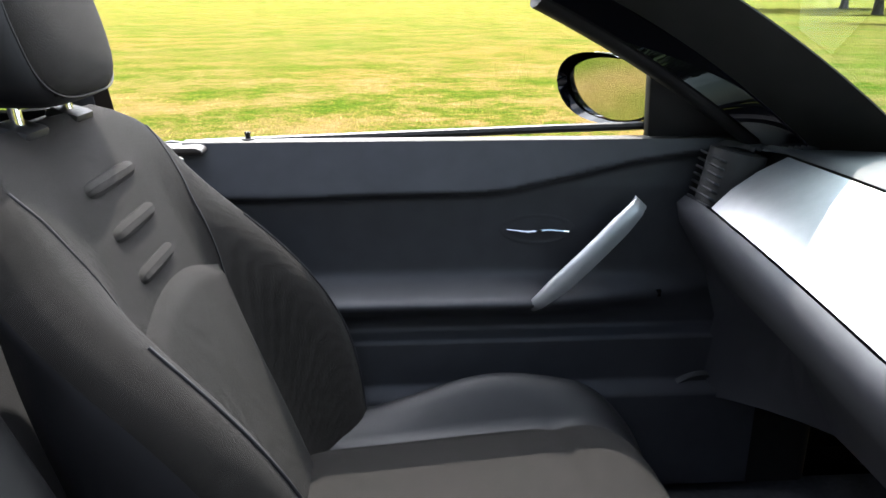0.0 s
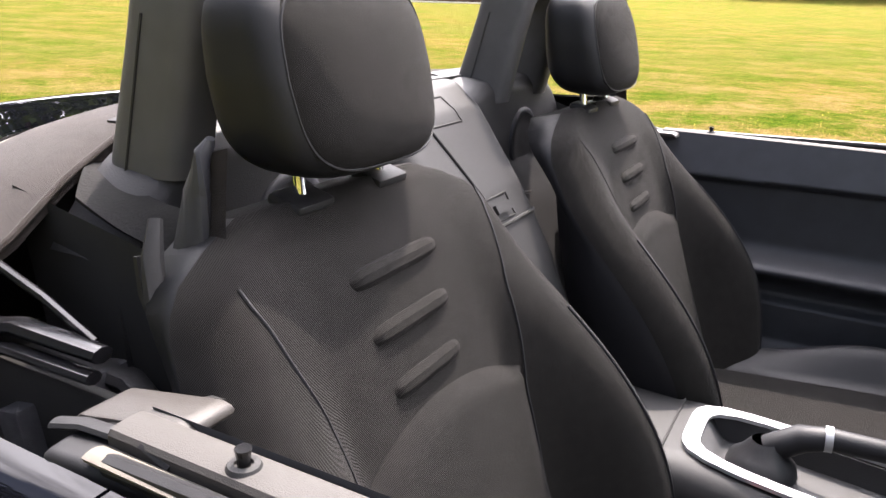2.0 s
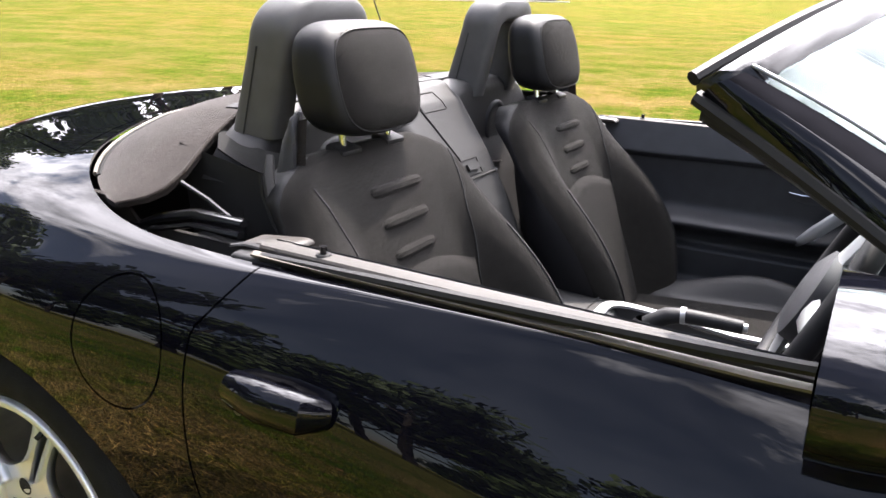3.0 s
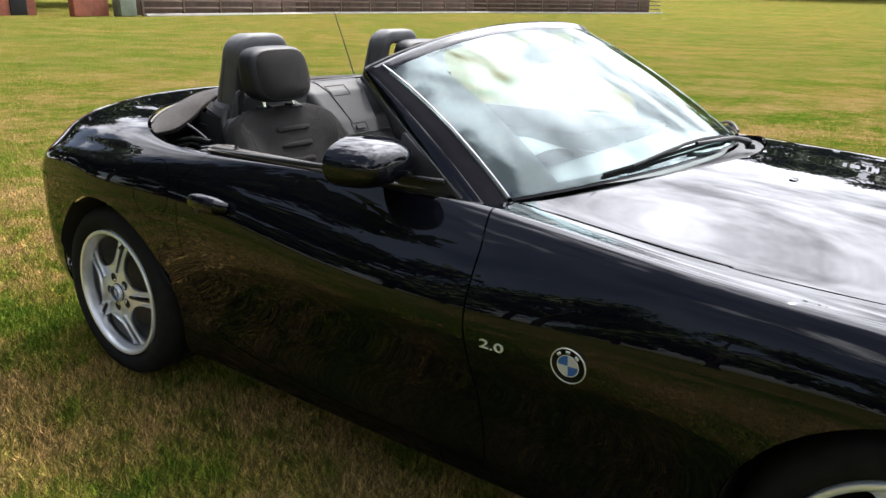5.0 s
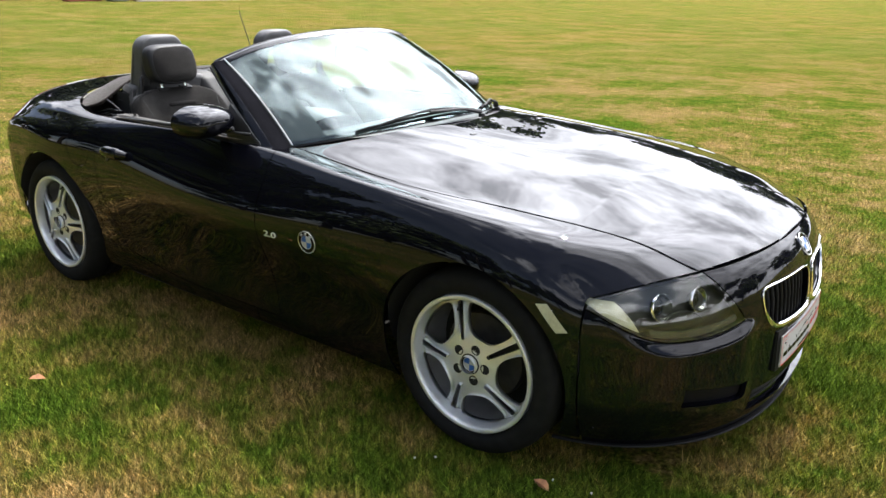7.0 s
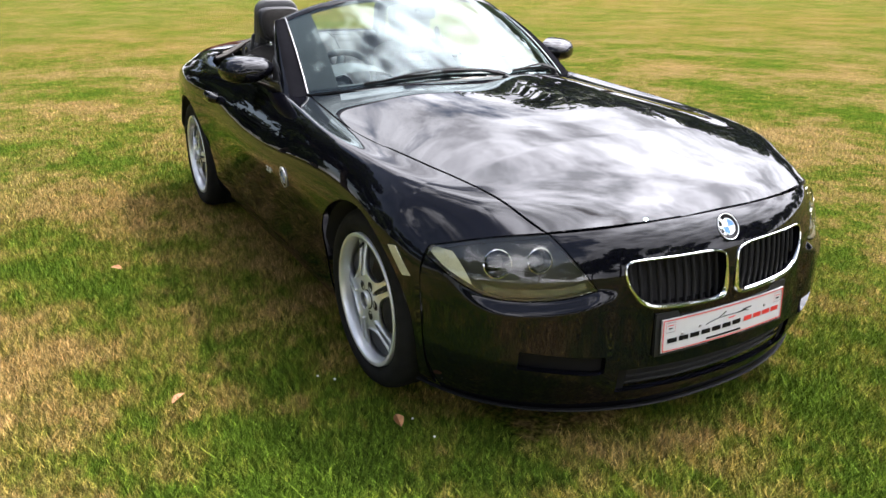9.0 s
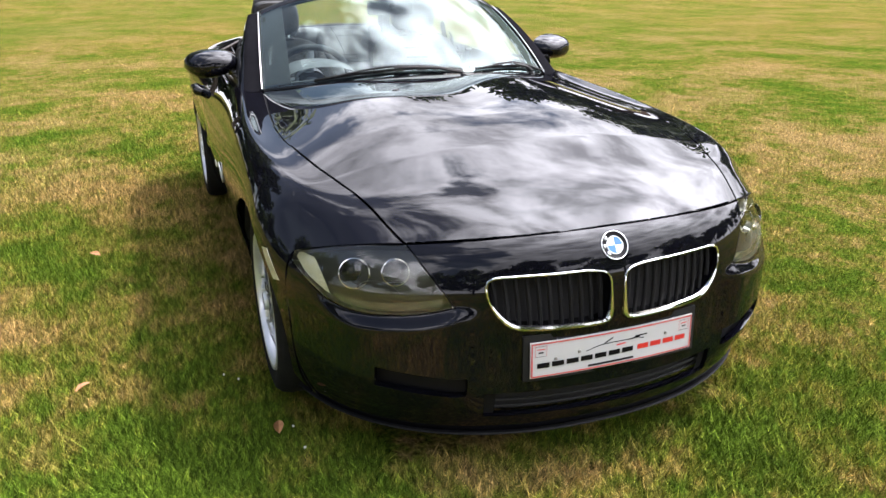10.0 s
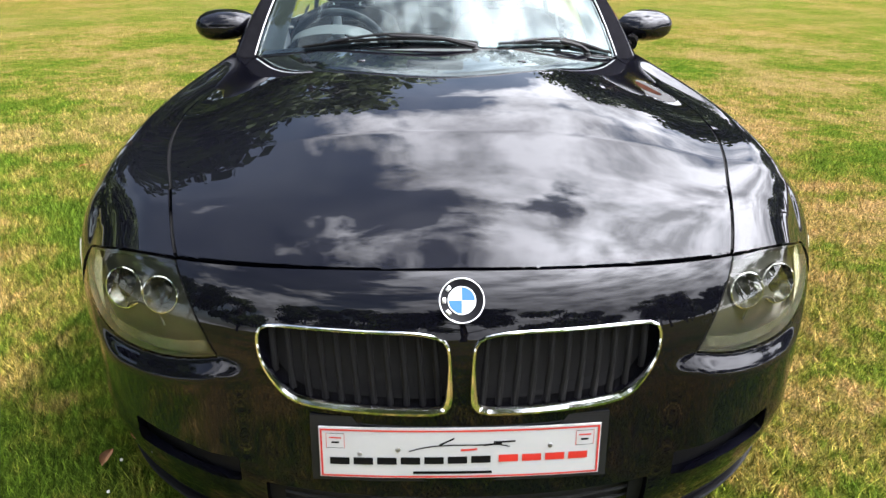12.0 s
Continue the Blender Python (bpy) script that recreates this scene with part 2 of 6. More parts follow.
def tube_bm(points, radius, sides=10, closed=False, flat=1.0, up=(0, 0, 1)):
    """A round or flattened bar along a line; radius may be one number or one for each point."""
    bm = bmesh.new()
    pts = [Vector(p) for p in points]
    n = len(pts)
    rad = radius if isinstance(radius, (list, tuple)) else [radius] * n
    rings = []
    for i, p in enumerate(pts):
        a = pts[i - 1] if (i or closed) else p
        b = pts[(i + 1) % n] if (i < n - 1 or closed) else p
        d = (b - a).normalized()
        s = d.cross(Vector(up))
        if s.length < 1e-3:
            s = d.cross(Vector((1, 0, 0)))
        s.normalize()
        t = s.cross(d)
        rings.append([bm.verts.new(p + (s * math.cos(2 * math.pi * k / sides) + t * flat * math.sin(2 * math.pi * k / sides)) * rad[i]) for k in range(sides)])
    for i in range(n if closed else n - 1):
        r, q = rings[i], rings[(i + 1) % n]
        for k in range(sides):
            bm.faces.new((r[k], r[(k + 1) % sides], q[(k + 1) % sides], q[k]))
    if not closed:
        bm.faces.new(rings[0][::-1])
        bm.faces.new(rings[-1])
    return bm


def grid_bm(fn, nu, nv, thick=0.0):
    """A sheet from fn(u, v) with u, v from 0 to 1; thick gives it a back."""
    bm = bmesh.new()
    v = [[bm.verts.new(fn(i / nu, j / nv)) for j in range(nv + 1)] for i in range(nu + 1)]
    for i in range(nu):
        for j in range(nv):
            bm.faces.new((v[i][j], v[i + 1][j], v[i + 1][j + 1], v[i][j + 1]))
    if thick:
        bmesh.ops.recalc_face_normals(bm, faces=bm.faces)
        bmesh.ops.solidify(bm, geom=bm.faces[:], thickness=thick)
    return bm


def lathe_bm(profile, sides=48, axis="y"):
    """Turns a line of (along, radius) about an axis."""
    bm = bmesh.new()
    rings = []
    for a, r in profile:
        ring = []
        for k in range(sides):
            t = 2 * math.pi * k / sides
            c, s = r * math.cos(t), r * math.sin(t)
            ring.append(bm.verts.new({"y": (c, a, s), "z": (c, s, a), "x": (a, c, s)}[axis]))
        rings.append(ring)
    for p, q in zip(rings, rings[1:]):
        for k in range(sides):
            bm.faces.new((p[k], p[(k + 1) % sides], q[(k + 1) % sides], q[k]))
    return bm


def prism_bm(outline, depth, bevel=0.0, fn=None):
    """An outline in x, z pushed along y by depth; fn bends the points afterwards."""
    bm = bmesh.new()
    a = [bm.verts.new((x, 0, z)) for x, z in outline]
    f = bm.faces.new(a)
    g = bmesh.ops.extrude_face_region(bm, geom=[f])
    bmesh.ops.translate(bm, vec=(0, depth, 0), verts=[v for v in g["geom"] if isinstance(v, bmesh.types.BMVert)])
    if bevel:
        bmesh.ops.bevel(bm, geom=bm.edges[:], offset=bevel, segments=2, profile=0.5, affect="EDGES")
    if fn:
        for v in bm.verts:
            v.co = fn(v.co)
    return bm


def spline(xs, ys):
    """Natural cubic spline through the knots, straight on beyond its ends."""
    xs, ys = np.array(xs, float), np.array(ys, float)
    n = len(xs)
    h = np.diff(xs)
    A, r = np.eye(n), np.zeros(n)
    for i in range(1, n - 1):
        A[i, i - 1:i + 2] = h[i - 1], 2 * (h[i - 1] + h[i]), h[i]
        r[i] = 6 * ((ys[i + 1] - ys[i]) / h[i] - (ys[i] - ys[i - 1]) / h[i - 1])
    m = np.linalg.solve(A, r)

    def at(x):
        x = np.asarray(x, float)
        i = np.clip(np.searchsorted(xs, x) - 1, 0, n - 2)
        a, b = xs[i + 1] - x, x - xs[i]
        hi = h[i]
        inside = (m[i] * a ** 3 + m[i + 1] * b ** 3) / (6 * hi) + (ys[i] / hi - m[i] * hi / 6) * a + (ys[i + 1] / hi - m[i + 1] * hi / 6) * b
        s0 = (ys[1] - ys[0]) / h[0] - h[0] * (2 * m[0] + m[1]) / 6
        s1 = (ys[-1] - ys[-2]) / h[-1] + h[-1] * (m[-2] + 2 * m[-1]) / 6
        return np.where(x < xs[0], ys[0] + s0 * (x - xs[0]), np.where(x > xs[-1], ys[-1] + s1 * (x - xs[-1]), inside))
    return at


class Skin:
    """A fine sheet of faces that can be cut along the zero line of any function of x, y, z, and taken apart into panels."""

    def __init__(self, P, middle=False):
        nu, nv, _ = P.shape
        N = np.cross(np.gradient(P, axis=0), np.gradient(P, axis=1))
        if middle:
            N[:, :, 1] = np.where(np.abs(P[:, :, 1]) < 1e-6, 0.0, N[:, :, 1])
        N /= np.linalg.norm(N, axis=2, keepdims=True) + 1e-12
        self.v, self.n = list(P.reshape(-1, 3)), list(N.reshape(-1, 3))
        self.f = [(i * nv + j, (i + 1) * nv + j, (i + 1) * nv + j + 1, i * nv + j + 1) for i in range(nu - 1) for j in range(nv - 1)]
        self.tags = [()] * len(self.f)

    def cut(self, name, fn):
        """Faces where fn < 0 take the tag name; faces across the line are divided."""
        V = np.array(self.v)
        val = list(fn(V[:, 0], V[:, 1], V[:, 2]))
        seen, faces, tags = {}, [], []
        for face, tag in zip(self.f, self.tags):
            s = [val[i] for i in face]
            if max(s) <= 0:
                faces.append(face), tags.append(tag + (name,))
                continue
            if min(s) >= 0:
                faces.append(face), tags.append(tag)
                continue
            neg, pos = [], []
            k = len(face)
            for a in range(k):
                i, j = face[a], face[(a + 1) % k]
                (neg if s[a] < 0 else pos).append(i)
                if (s[a] < 0) != (s[(a + 1) % k] < 0):
                    key = (min(i, j), max(i, j))
                    if key not in seen:
                        w = val[i] / (val[i] - val[j])
                        seen[key] = len(self.v)
                        self.v.append(self.v[i] * (1 - w) + self.v[j] * w)
                        self.n.append(self.n[i] * (1 - w) + self.n[j] * w)
                        val.append(0.0)
                    neg.append(seen[key]), pos.append(seen[key])
            if len(neg) > 2:
                faces.append(tuple(neg)), tags.append(tag + (name,))
            if len(pos) > 2:
                faces.append(tuple(pos)), tags.append(tag)
        self.f, self.tags = faces, tags

    def panel(self, name, keep, mat, parent, label="", flip=1, gap=0.0017, lip=0.014, out=1, lift=0.0, seam=False):
        """One panel of the faces whose tags keep() accepts, with a narrow gap round it and its edges turned in. flip -1 mirrors it over y."""
        faces = [f for f, t in zip(self.f, self.tags) if keep(t)]
        used = sorted({i for f in faces for i in f})
        new_of = {i: k for k, i in enumerate(used)}
        V = np.array([self.v[i] for i in used])
        N = np.array([self.n[i] for i in used])
        N = N / np.linalg.norm(N, axis=1, keepdims=True) * out
        F = [[new_of[i] for i in f] for f in faces]
        count = {}
        for f in F:
            c = V[f].mean(0)
            for a in range(len(f)):
                i, j = f[a], f[(a + 1) % len(f)]
                count.setdefault((min(i, j), max(i, j)), []).append((i, j, c))
        inward = np.zeros_like(V)
        rim = []
        for uses in count.values():
            if len(uses) == 1:
                i, j, c = uses[0]
                d = V[j] - V[i]
                L = np.linalg.norm(d)
                if L < 1e-9:
                    continue
                p = c - V[i]
                p = p - d * (p @ d) / (L * L)
                p /= np.linalg.norm(p) + 1e-9
                inward[i] += p * L
                inward[j] += p * L
                rim.append((i, j))
        edge = np.linalg.norm(inward, axis=1) > 1e-9
        centre = (np.abs(V[:, 1]) < 1e-4) & (not seam)
        inward[edge] /= np.linalg.norm(inward[edge], axis=1, keepdims=True)
        inward[centre, 1] = 0
        V = V + inward * gap + N * lift
        rim = [(i, j) for i, j in rim if not (centre[i] and centre[j])]
        if seam:
            join = (np.abs(V[:, 2]) < 1e-6) & (V[:, 0] > 0)
            rim = [(i, j) for i, j in rim if not (join[i] and join[j])]
        V2, n0 = [V], len(V)
        low = {}
        for i, j in rim:
            for k in (i, j):
                if k not in low:
                    low[k] = (n0 + 2 * len(low), n0 + 2 * len(low) + 1)
        if low:
            V2.append(np.array([q for k in low for q in (V[k], V[k] - N[k] * lip)]))
        quads = [(j, i, low[i][1], low[j][1]) if seam else (low[j][0], low[i][0], low[i][1], low[j][1]) for i, j in rim]
        V = np.concatenate(V2)
        nrm = np.concatenate([N, np.zeros((len(V) - n0, 3))])
        for k, (a, b) in low.items():
            nrm[a] = nrm[b] = -inward[k]
        if out < 0:
            F = [f[::-1] for f in F]
            quads = [q[::-1] for q in quads]
        if flip < 0:
            V = V * (1, -1, 1)
            nrm = nrm * (1, -1, 1)
            F = [f[::-1] for f in F]
            quads = [q[::-1] for q in quads]
        me = bpy.data.meshes.new(name)
        me.from_pydata(V.tolist(), [], [list(f) for f in F] + [list(q) for q in quads])
        ob = link(name, me, mat, parent, label)
        L = np.linalg.norm(nrm, axis=1, keepdims=True)
        nrm = np.where(L > 1e-9, nrm / np.maximum(L, 1e-9), (0, 0, 1))
        me.normals_split_custom_set_from_vertices(nrm.tolist())
        return ob


# ---- the car's body: x ahead, y to its left, z up; the front axle at x = 0 ----
car = thing("roadster", "glossy black two-seat convertible parked on grass, roof folded down", "car")

X = [-3.20, -3.09, -2.85, -2.50, -2.05, -1.50, -0.95, -0.45, 0.0, 0.30, 0.50, 0.66, 0.78]
LINES = [  # half-breadth and height of each run-through line, from the sill up to the middle
    ([.54, .66, .765, .80, .79, .785, .785, .785, .80, .79, .73, .65, .55], [.30, .25, .20, .17, .165, .16, .16, .16, .165, .17, .17, .17, .17]),
    ([.59, .715, .82, .85, .815, .805, .805, .81, .85, .83, .755, .665, .56], [.34, .30, .27, .25, .25, .24, .24, .24, .25, .25, .25, .25, .25]),
    ([.61, .745, .845, .872, .83, .815, .815, .83, .87, .845, .77, .675, .565], [.45, .42, .40, .40, .39, .38, .38, .39, .40, .40, .40, .40, .40]),
    ([.61, .75, .850, .885, .866, .862, .872, .876, .873, .848, .772, .675, .565], [.58, .59, .625, .635, .60, .56, .555, .575, .58, .57, .555, .55, .54]),
    ([.595, .735, .832, .866, .856, .862, .874, .860, .85, .822, .745, .65, .55], [.70, .725, .780, .790, .775, .712, .698, .728, .715, .67, .635, .62, .61]),
    ([.51, .655, .770, .808, .794, .773, .770, .796, .785, .735, .66, .595, .50], [.77, .800, .838, .852, .866, .870, .862, .83, .795, .755, .71, .675, .66]),
    ([.44, .55, .655, .72, .72, .715, .675, .69, .675, .62, .572, .53, .45], [.84, .875, .905, .905, .888, .885, .868, .832, .812, .785, .752, .70, .67]),
    ([.28, .32, .38, .42, .42, .42, .38, .37, .36, .34, .32, .30, .27], [.90, .93, .945, .955, .95, .94, .935, .915, .877, .832, .795, .748, .695]),
    ([0.0] * 13, [.92, .945, .958, .975, .97, .96, .955, .93, .893, .85, .812, .767, .722]),
]


def body_grid(nx=330, nv=84):
    xs = np.linspace(X[0], X[-1], nx)
    ys = np.array([spline(X, a)(xs) for a, b in LINES])
    zs = np.array([spline(X, b)(xs) for a, b in LINES])
    t = np.linspace(0, len(LINES) - 1, nv)
    P = np.zeros((nx, nv, 3))
    for i, x in enumerate(xs):
        P[i, :, 0] = x
        P[i, :, 1] = spline(range(len(LINES) + 3), [*ys[:, i], *-ys[-2:-5:-1, i]])(t)
        P[i, :, 2] = spline(range(len(LINES) + 3), [*zs[:, i], *zs[-2:-5:-1, i]])(t)
    P[:, -1, 1] = 0
    return P


nose_y = [0, .22, .38, .54, .70, .79, .90]
edge_x = spline(nose_y, [.748, .735, .692, .622, .50, .387, .20])
edge_z = spline(nose_y, [.730, .727, .719, .706, .676, .636, .575])


def front_line(x, y, z):
    return np.where(z > 0.62, edge_x(np.minimum(y, 0.79)), 0.387) - x


shut_y = spline([-0.95, -0.62, -0.2, 0.17, 0.447, 0.622, 0.70], [.655, .682, .697, .648, .588, .54, .51])
shut_rear = lambda y: -0.585 - 0.365 * (np.abs(y) / 0.66) ** 2.2


def ring(cx, cz, r, flat=1.0):
    return lambda x, y, z: np.where(y > 0.45, np.hypot(x - cx, (z - cz) * flat) - r, 1.0)


def door_line(x, y, z):
    front = -0.935 + 0.10 * np.clip((0.55 - z), 0, 1) ** 1.5 - 0.22 * np.clip(z - 0.80, 0, 1)
    rear = -2.045 + 0.9 * np.clip(0.62 - z, 0, 1) ** 2.0 + 0.75 * np.clip(z - 0.80, 0, 1)
    low = 0.225 + 0.10 * np.clip((-1.4 - x) / 0.7, 0, 1) ** 2
    return np.where(y > 0.6, np.maximum(np.maximum(x - front, rear - x), low - z), 1.0)


def opening(x, y, z):
    """The cockpit and the well for the folded roof."""
    side = 0.762 - 0.10 * np.clip((x + 1.12) / 0.20, 0, 1)
    rear = np.clip((-2.15 - x) / 0.62, 0, 1.2)
    half = side * np.sqrt(np.clip(1 - rear ** 2.2, 0, 1))
    lead = shut_rear(y) - 0.004
    return np.maximum(y - half, x - lead) + np.where(z < 0.8, 1.0, 0.0)


def meet_nose(P):
    """Ease the front of the wings and bonnet down or up so that they meet the nose along its edge."""
    ys = np.linspace(0.0, 0.79, 60)
    off = []
    for y in ys:
        x = float(edge_x(y))
        i = int(np.clip(np.searchsorted(P[:, 0, 0], x), 1, len(P) - 1))
        w = (x - P[i - 1, 0, 0]) / (P[i, 0, 0] - P[i - 1, 0, 0])
        row = P[i - 1] * (1 - w) + P[i] * w
        up = row[30:][::-1]
        off.append(float(edge_z(y)) - float(np.interp(y, up[:, 1], up[:, 2])))
    y = np.minimum(P[:, :, 1], 0.79)
    k = np.clip((P[:, :, 0] - (edge_x(y) - 0.16)) / 0.16, 0, 1)
    k = k * k * (3 - 2 * k) * np.clip((P[:, :, 2] - 0.52) / 0.08, 0, 1)
    P[:, :, 2] += k * np.interp(y, ys, off)
    return P


skin = Skin(meet_nose(body_grid()), middle=True)
skin.cut("ahead", front_line)
skin.cut("arch", ring(0.0, 0.317, 0.352))
skin.cut("rear_arch", ring(-2.495, 0.317, 0.362))
skin.cut("open", opening)
skin.cut("door", door_line)
skin.cut("flap", ring(-2.175, 0.752, 0.088, 0.95))
skin.cut("bonnet", lambda x, y, z: np.where(x > -0.99, y - shut_y(x), 1.0))
skin.cut("cowl", lambda x, y, z: x - shut_rear(y))
skin.cut("boot", lambda x, y, z: np.where(z > 0.75, np.maximum(y - 0.56 - 0.30 * (x + 2.8), x + 2.79 - 0.5 * y ** 2), 1.0))
skin.cut("fender", lambda x, y, z: -1.06 - x)
skin.cut("tail", lambda x, y, z: np.maximum(x + 2.93 - 0.15 * (z - 0.5), z - 0.70))
gone = {"ahead", "arch", "rear_arch", "open"}


def having(*want, without=()):
    return lambda t: all(w in t for w in want) and not any(w in t for w in (*without, *gone))


part_of = dict(out=-1)
for side, f in (("left", 1), ("right", -1)):
    skin.panel("front_wing", having("fender", without=("bonnet", "door")), PAINT, car, flip=f, gap=0.0030, lip=0.006, **part_of)
    skin.panel("rear_wing", having(without=("fender", "bonnet", "door", "flap", "boot", "tail")), PAINT, car, flip=f, lip=0.006, **part_of)
    skin.panel("rear_bumper", having("tail", without=("boot",)), PAINT, car, flip=f, **part_of)
    skin.panel("door", having("door", without=("flap",)), PAINT, car, flip=f, **part_of)
    skin.panel("bonnet", having("bonnet", without=("cowl", "door")), PAINT, car, flip=f, gap=0.0052, **part_of)
    skin.panel("boot_lid", having("boot"), PAINT, car, flip=f, **part_of)
skin.panel("fuel_flap", having("flap"), PAINT, car, flip=-1, **part_of)
skin.panel("rear_wing_patch", having("flap"), PAINT, car, flip=1, gap=0.0, **part_of)

SHELL = meet_nose(body_grid(120, 84))


def shell_z(x, y):
    i = int(np.clip(np.searchsorted(SHELL[:, 0, 0], x), 1, len(SHELL) - 1))
    w = (x - SHELL[i - 1, 0, 0]) / (SHELL[i, 0, 0] - SHELL[i - 1, 0, 0])
    row = (SHELL[i - 1] * (1 - w) + SHELL[i] * w)[30:][::-1]
    return float(np.interp(y, row[:, 1], row[:, 2]))


for f in (1, -1):
    run = [(x, float(shut_y(x))) for x in np.linspace(-0.93, 0.60, 60)]
    # added dark tube below the surface, standing in for shade in the shut gap
    part("bonnet_seal", tube_bm([(x, f * y, shell_z(x, y) - 0.0125) for x, y in run], 0.0070, 8), SLAT, car)

# ---- nose: the front bumper, wrapped from wheel to wheel ----
lamp_low = spline([.44, .52, .60, .668, .73, .768, .80, .83], [.560, .538, .526, .523, .538, .566, .605, .66])
nose_mid = spline([.13, .20, .28, .40, .52, .60, .66, .70, .73, .76], [.775, .815, .832, .832, .83, .822, .806, .785, .752, .70])
nose_half = spline([.13, .20, .30, .45, .57, .62, .66, .706, .74, .76], [.79, .825, .855, .868, .866, .847, .822, .785, .745, .72])


def nose_grid(nu=190, nv=110):
    P = np.zeros((nu, nv, 3))
    z = np.linspace(0.15, 0.752, nv)
    t = np.linspace(0.0, 1.0, nu)[:, None]
    a = t * math.pi / 2
    e = 2 / 2.25
    P[:, :, 0] = 0.1 + (nose_mid(z) - 0.1) * np.sin(a) ** e
    P[:, :, 1] = nose_half(z) * np.cos(a) ** e
    P[:, :, 2] = z
    P[-1, :, 1] = 0
    # the ledge on which the headlight sits: below it the bumper stands further out
    y, h = P[:, :, 1], P[:, :, 2]
    drop = np.clip((lamp_low(np.clip(y, 0.44, 0.80)) + 0.004 - h) / 0.042, 0, 1)
    drop = drop * drop * (3 - 2 * drop)
    side = np.clip((y - 0.36) / 0.12, 0, 1) * np.clip((0.80 - y) / 0.14, 0, 1)
    low = np.clip((h - 0.22) / 0.12, 0, 1)
    push = 0.024 * drop * side * side * (3 - 2 * side) * low
    N = np.cross(np.gradient(P, axis=1), np.gradient(P, axis=0))
    N /= np.linalg.norm(N, axis=2, keepdims=True) + 1e-12
    P += N * push[:, :, None]
    P[-1, :, 1] = 0
    return P


def kidney(y, z, grow=0.0):
    """Below zero inside one grille: wide, its outer lower corner cut away on a slant."""
    top = 0.635 - 0.10 * np.clip(y - 0.22, 0, 1) ** 2 - 0.010 * np.clip((0.12 - y) / 0.10, 0, 1) ** 2
    low = 0.491 + 0.16 * np.clip(y - 0.06, 0, 1) ** 2
    d = np.stack([z - top, low - z, 0.023 - y, y - 0.367, 0.77 * ((y - 0.350) - 0.83 * (z - 0.551))])
    k = 85.0
    return np.log(np.exp(k * d).sum(0)) / k - grow


def lamp_line(x, y, z):
    """Below zero inside one headlight."""
    inner = 0.448 + (0.706 - z) * -0.62 + 0.088
    return np.maximum(lamp_low(y) - z, inner - y)


nose = Skin(nose_grid(), middle=True)
nose.cut("behind", lambda x, y, z: x - 0.387)
nose.cut("over", lambda x, y, z: edge_z(np.minimum(y, 0.79)) - z)
nose.cut("arch", lambda x, y, z: np.hypot(x, z - 0.317) - 0.352)
nose.cut("kidney", lambda x, y, z: kidney(y, z))
nose.cut("lamp", lamp_line)
nose.cut("slot", lambda x, y, z: np.maximum(np.maximum(z - (0.352 + 0.10 * (y - 0.40)), (0.298 + 0.10 * np.clip(y - 0.45, 0, 1)) - z), np.maximum(0.42 - y, y - 0.645)))
nose.cut("intake", lambda x, y, z: np.maximum(np.maximum(z - 0.300, 0.222 - z), y - 0.37))
bad = {"behind", "over", "arch", "kidney", "lamp", "slot", "intake"}
for f in (1, -1):
    nose.panel("front_bumper", lambda t: not any(b in t for b in bad), PAINT, car, flip=f, gap=0.0012, lip=0.02, **part_of)


# ---- wheels ----
def wheel_face(nr=46, na=300):
    P = np.zeros((na + 1, nr, 3))
    r = np.linspace(0.03, 0.213, nr)
    depth = spline([.03, .055, .075, .11, .15, .19, .213], [.024, .024, .021, .014, .006, -.004, -.010])(r)
    for i, a in enumerate(np.linspace(0, 2 * math.pi, na + 1)):
        P[i, :, 0], P[i, :, 2], P[i, :, 1] = r * math.cos(a), r * math.sin(a), -depth
    return P


def windows(x, y, z):
    """Rounded openings between the spoke pairs; each pair is waisted and flares to the rim."""
    r, a = np.hypot(x, z), np.arctan2(z, x)
    b = (a + math.pi / 5) % (2 * math.pi / 5) - math.pi / 5
    along, across = r * np.cos(b), np.abs(r * np.sin(b))
    to_spoke = along * math.sin(math.pi / 5) - across * math.cos(math.pi / 5)
    half = np.interp(r, [0.08, 0.11, 0.14, 0.17, 0.20, 0.215], [0.030, 0.0270, 0.0250, 0.0270, 0.0320, 0.0350])
    d = np.stack([half - to_spoke, 0.100 - along, r - 0.2045])
    return np.log(np.exp(110 * d).sum(0)) / 110


def slots(x, y, z):
    r, a = np.hypot(x, z), np.arctan2(z, x) + math.pi / 5
    b = (a + math.pi / 5) % (2 * math.pi / 5) - math.pi / 5
    along, across = r * np.cos(b), np.abs(r * np.sin(b))
    d = np.stack([across - np.interp(along, [0.08, 0.14, 0.21], [0.0060, 0.0088, 0.0115]), 0.081 - along, r - 0.2045])
    return np.log(np.exp(420 * d).sum(0)) / 420


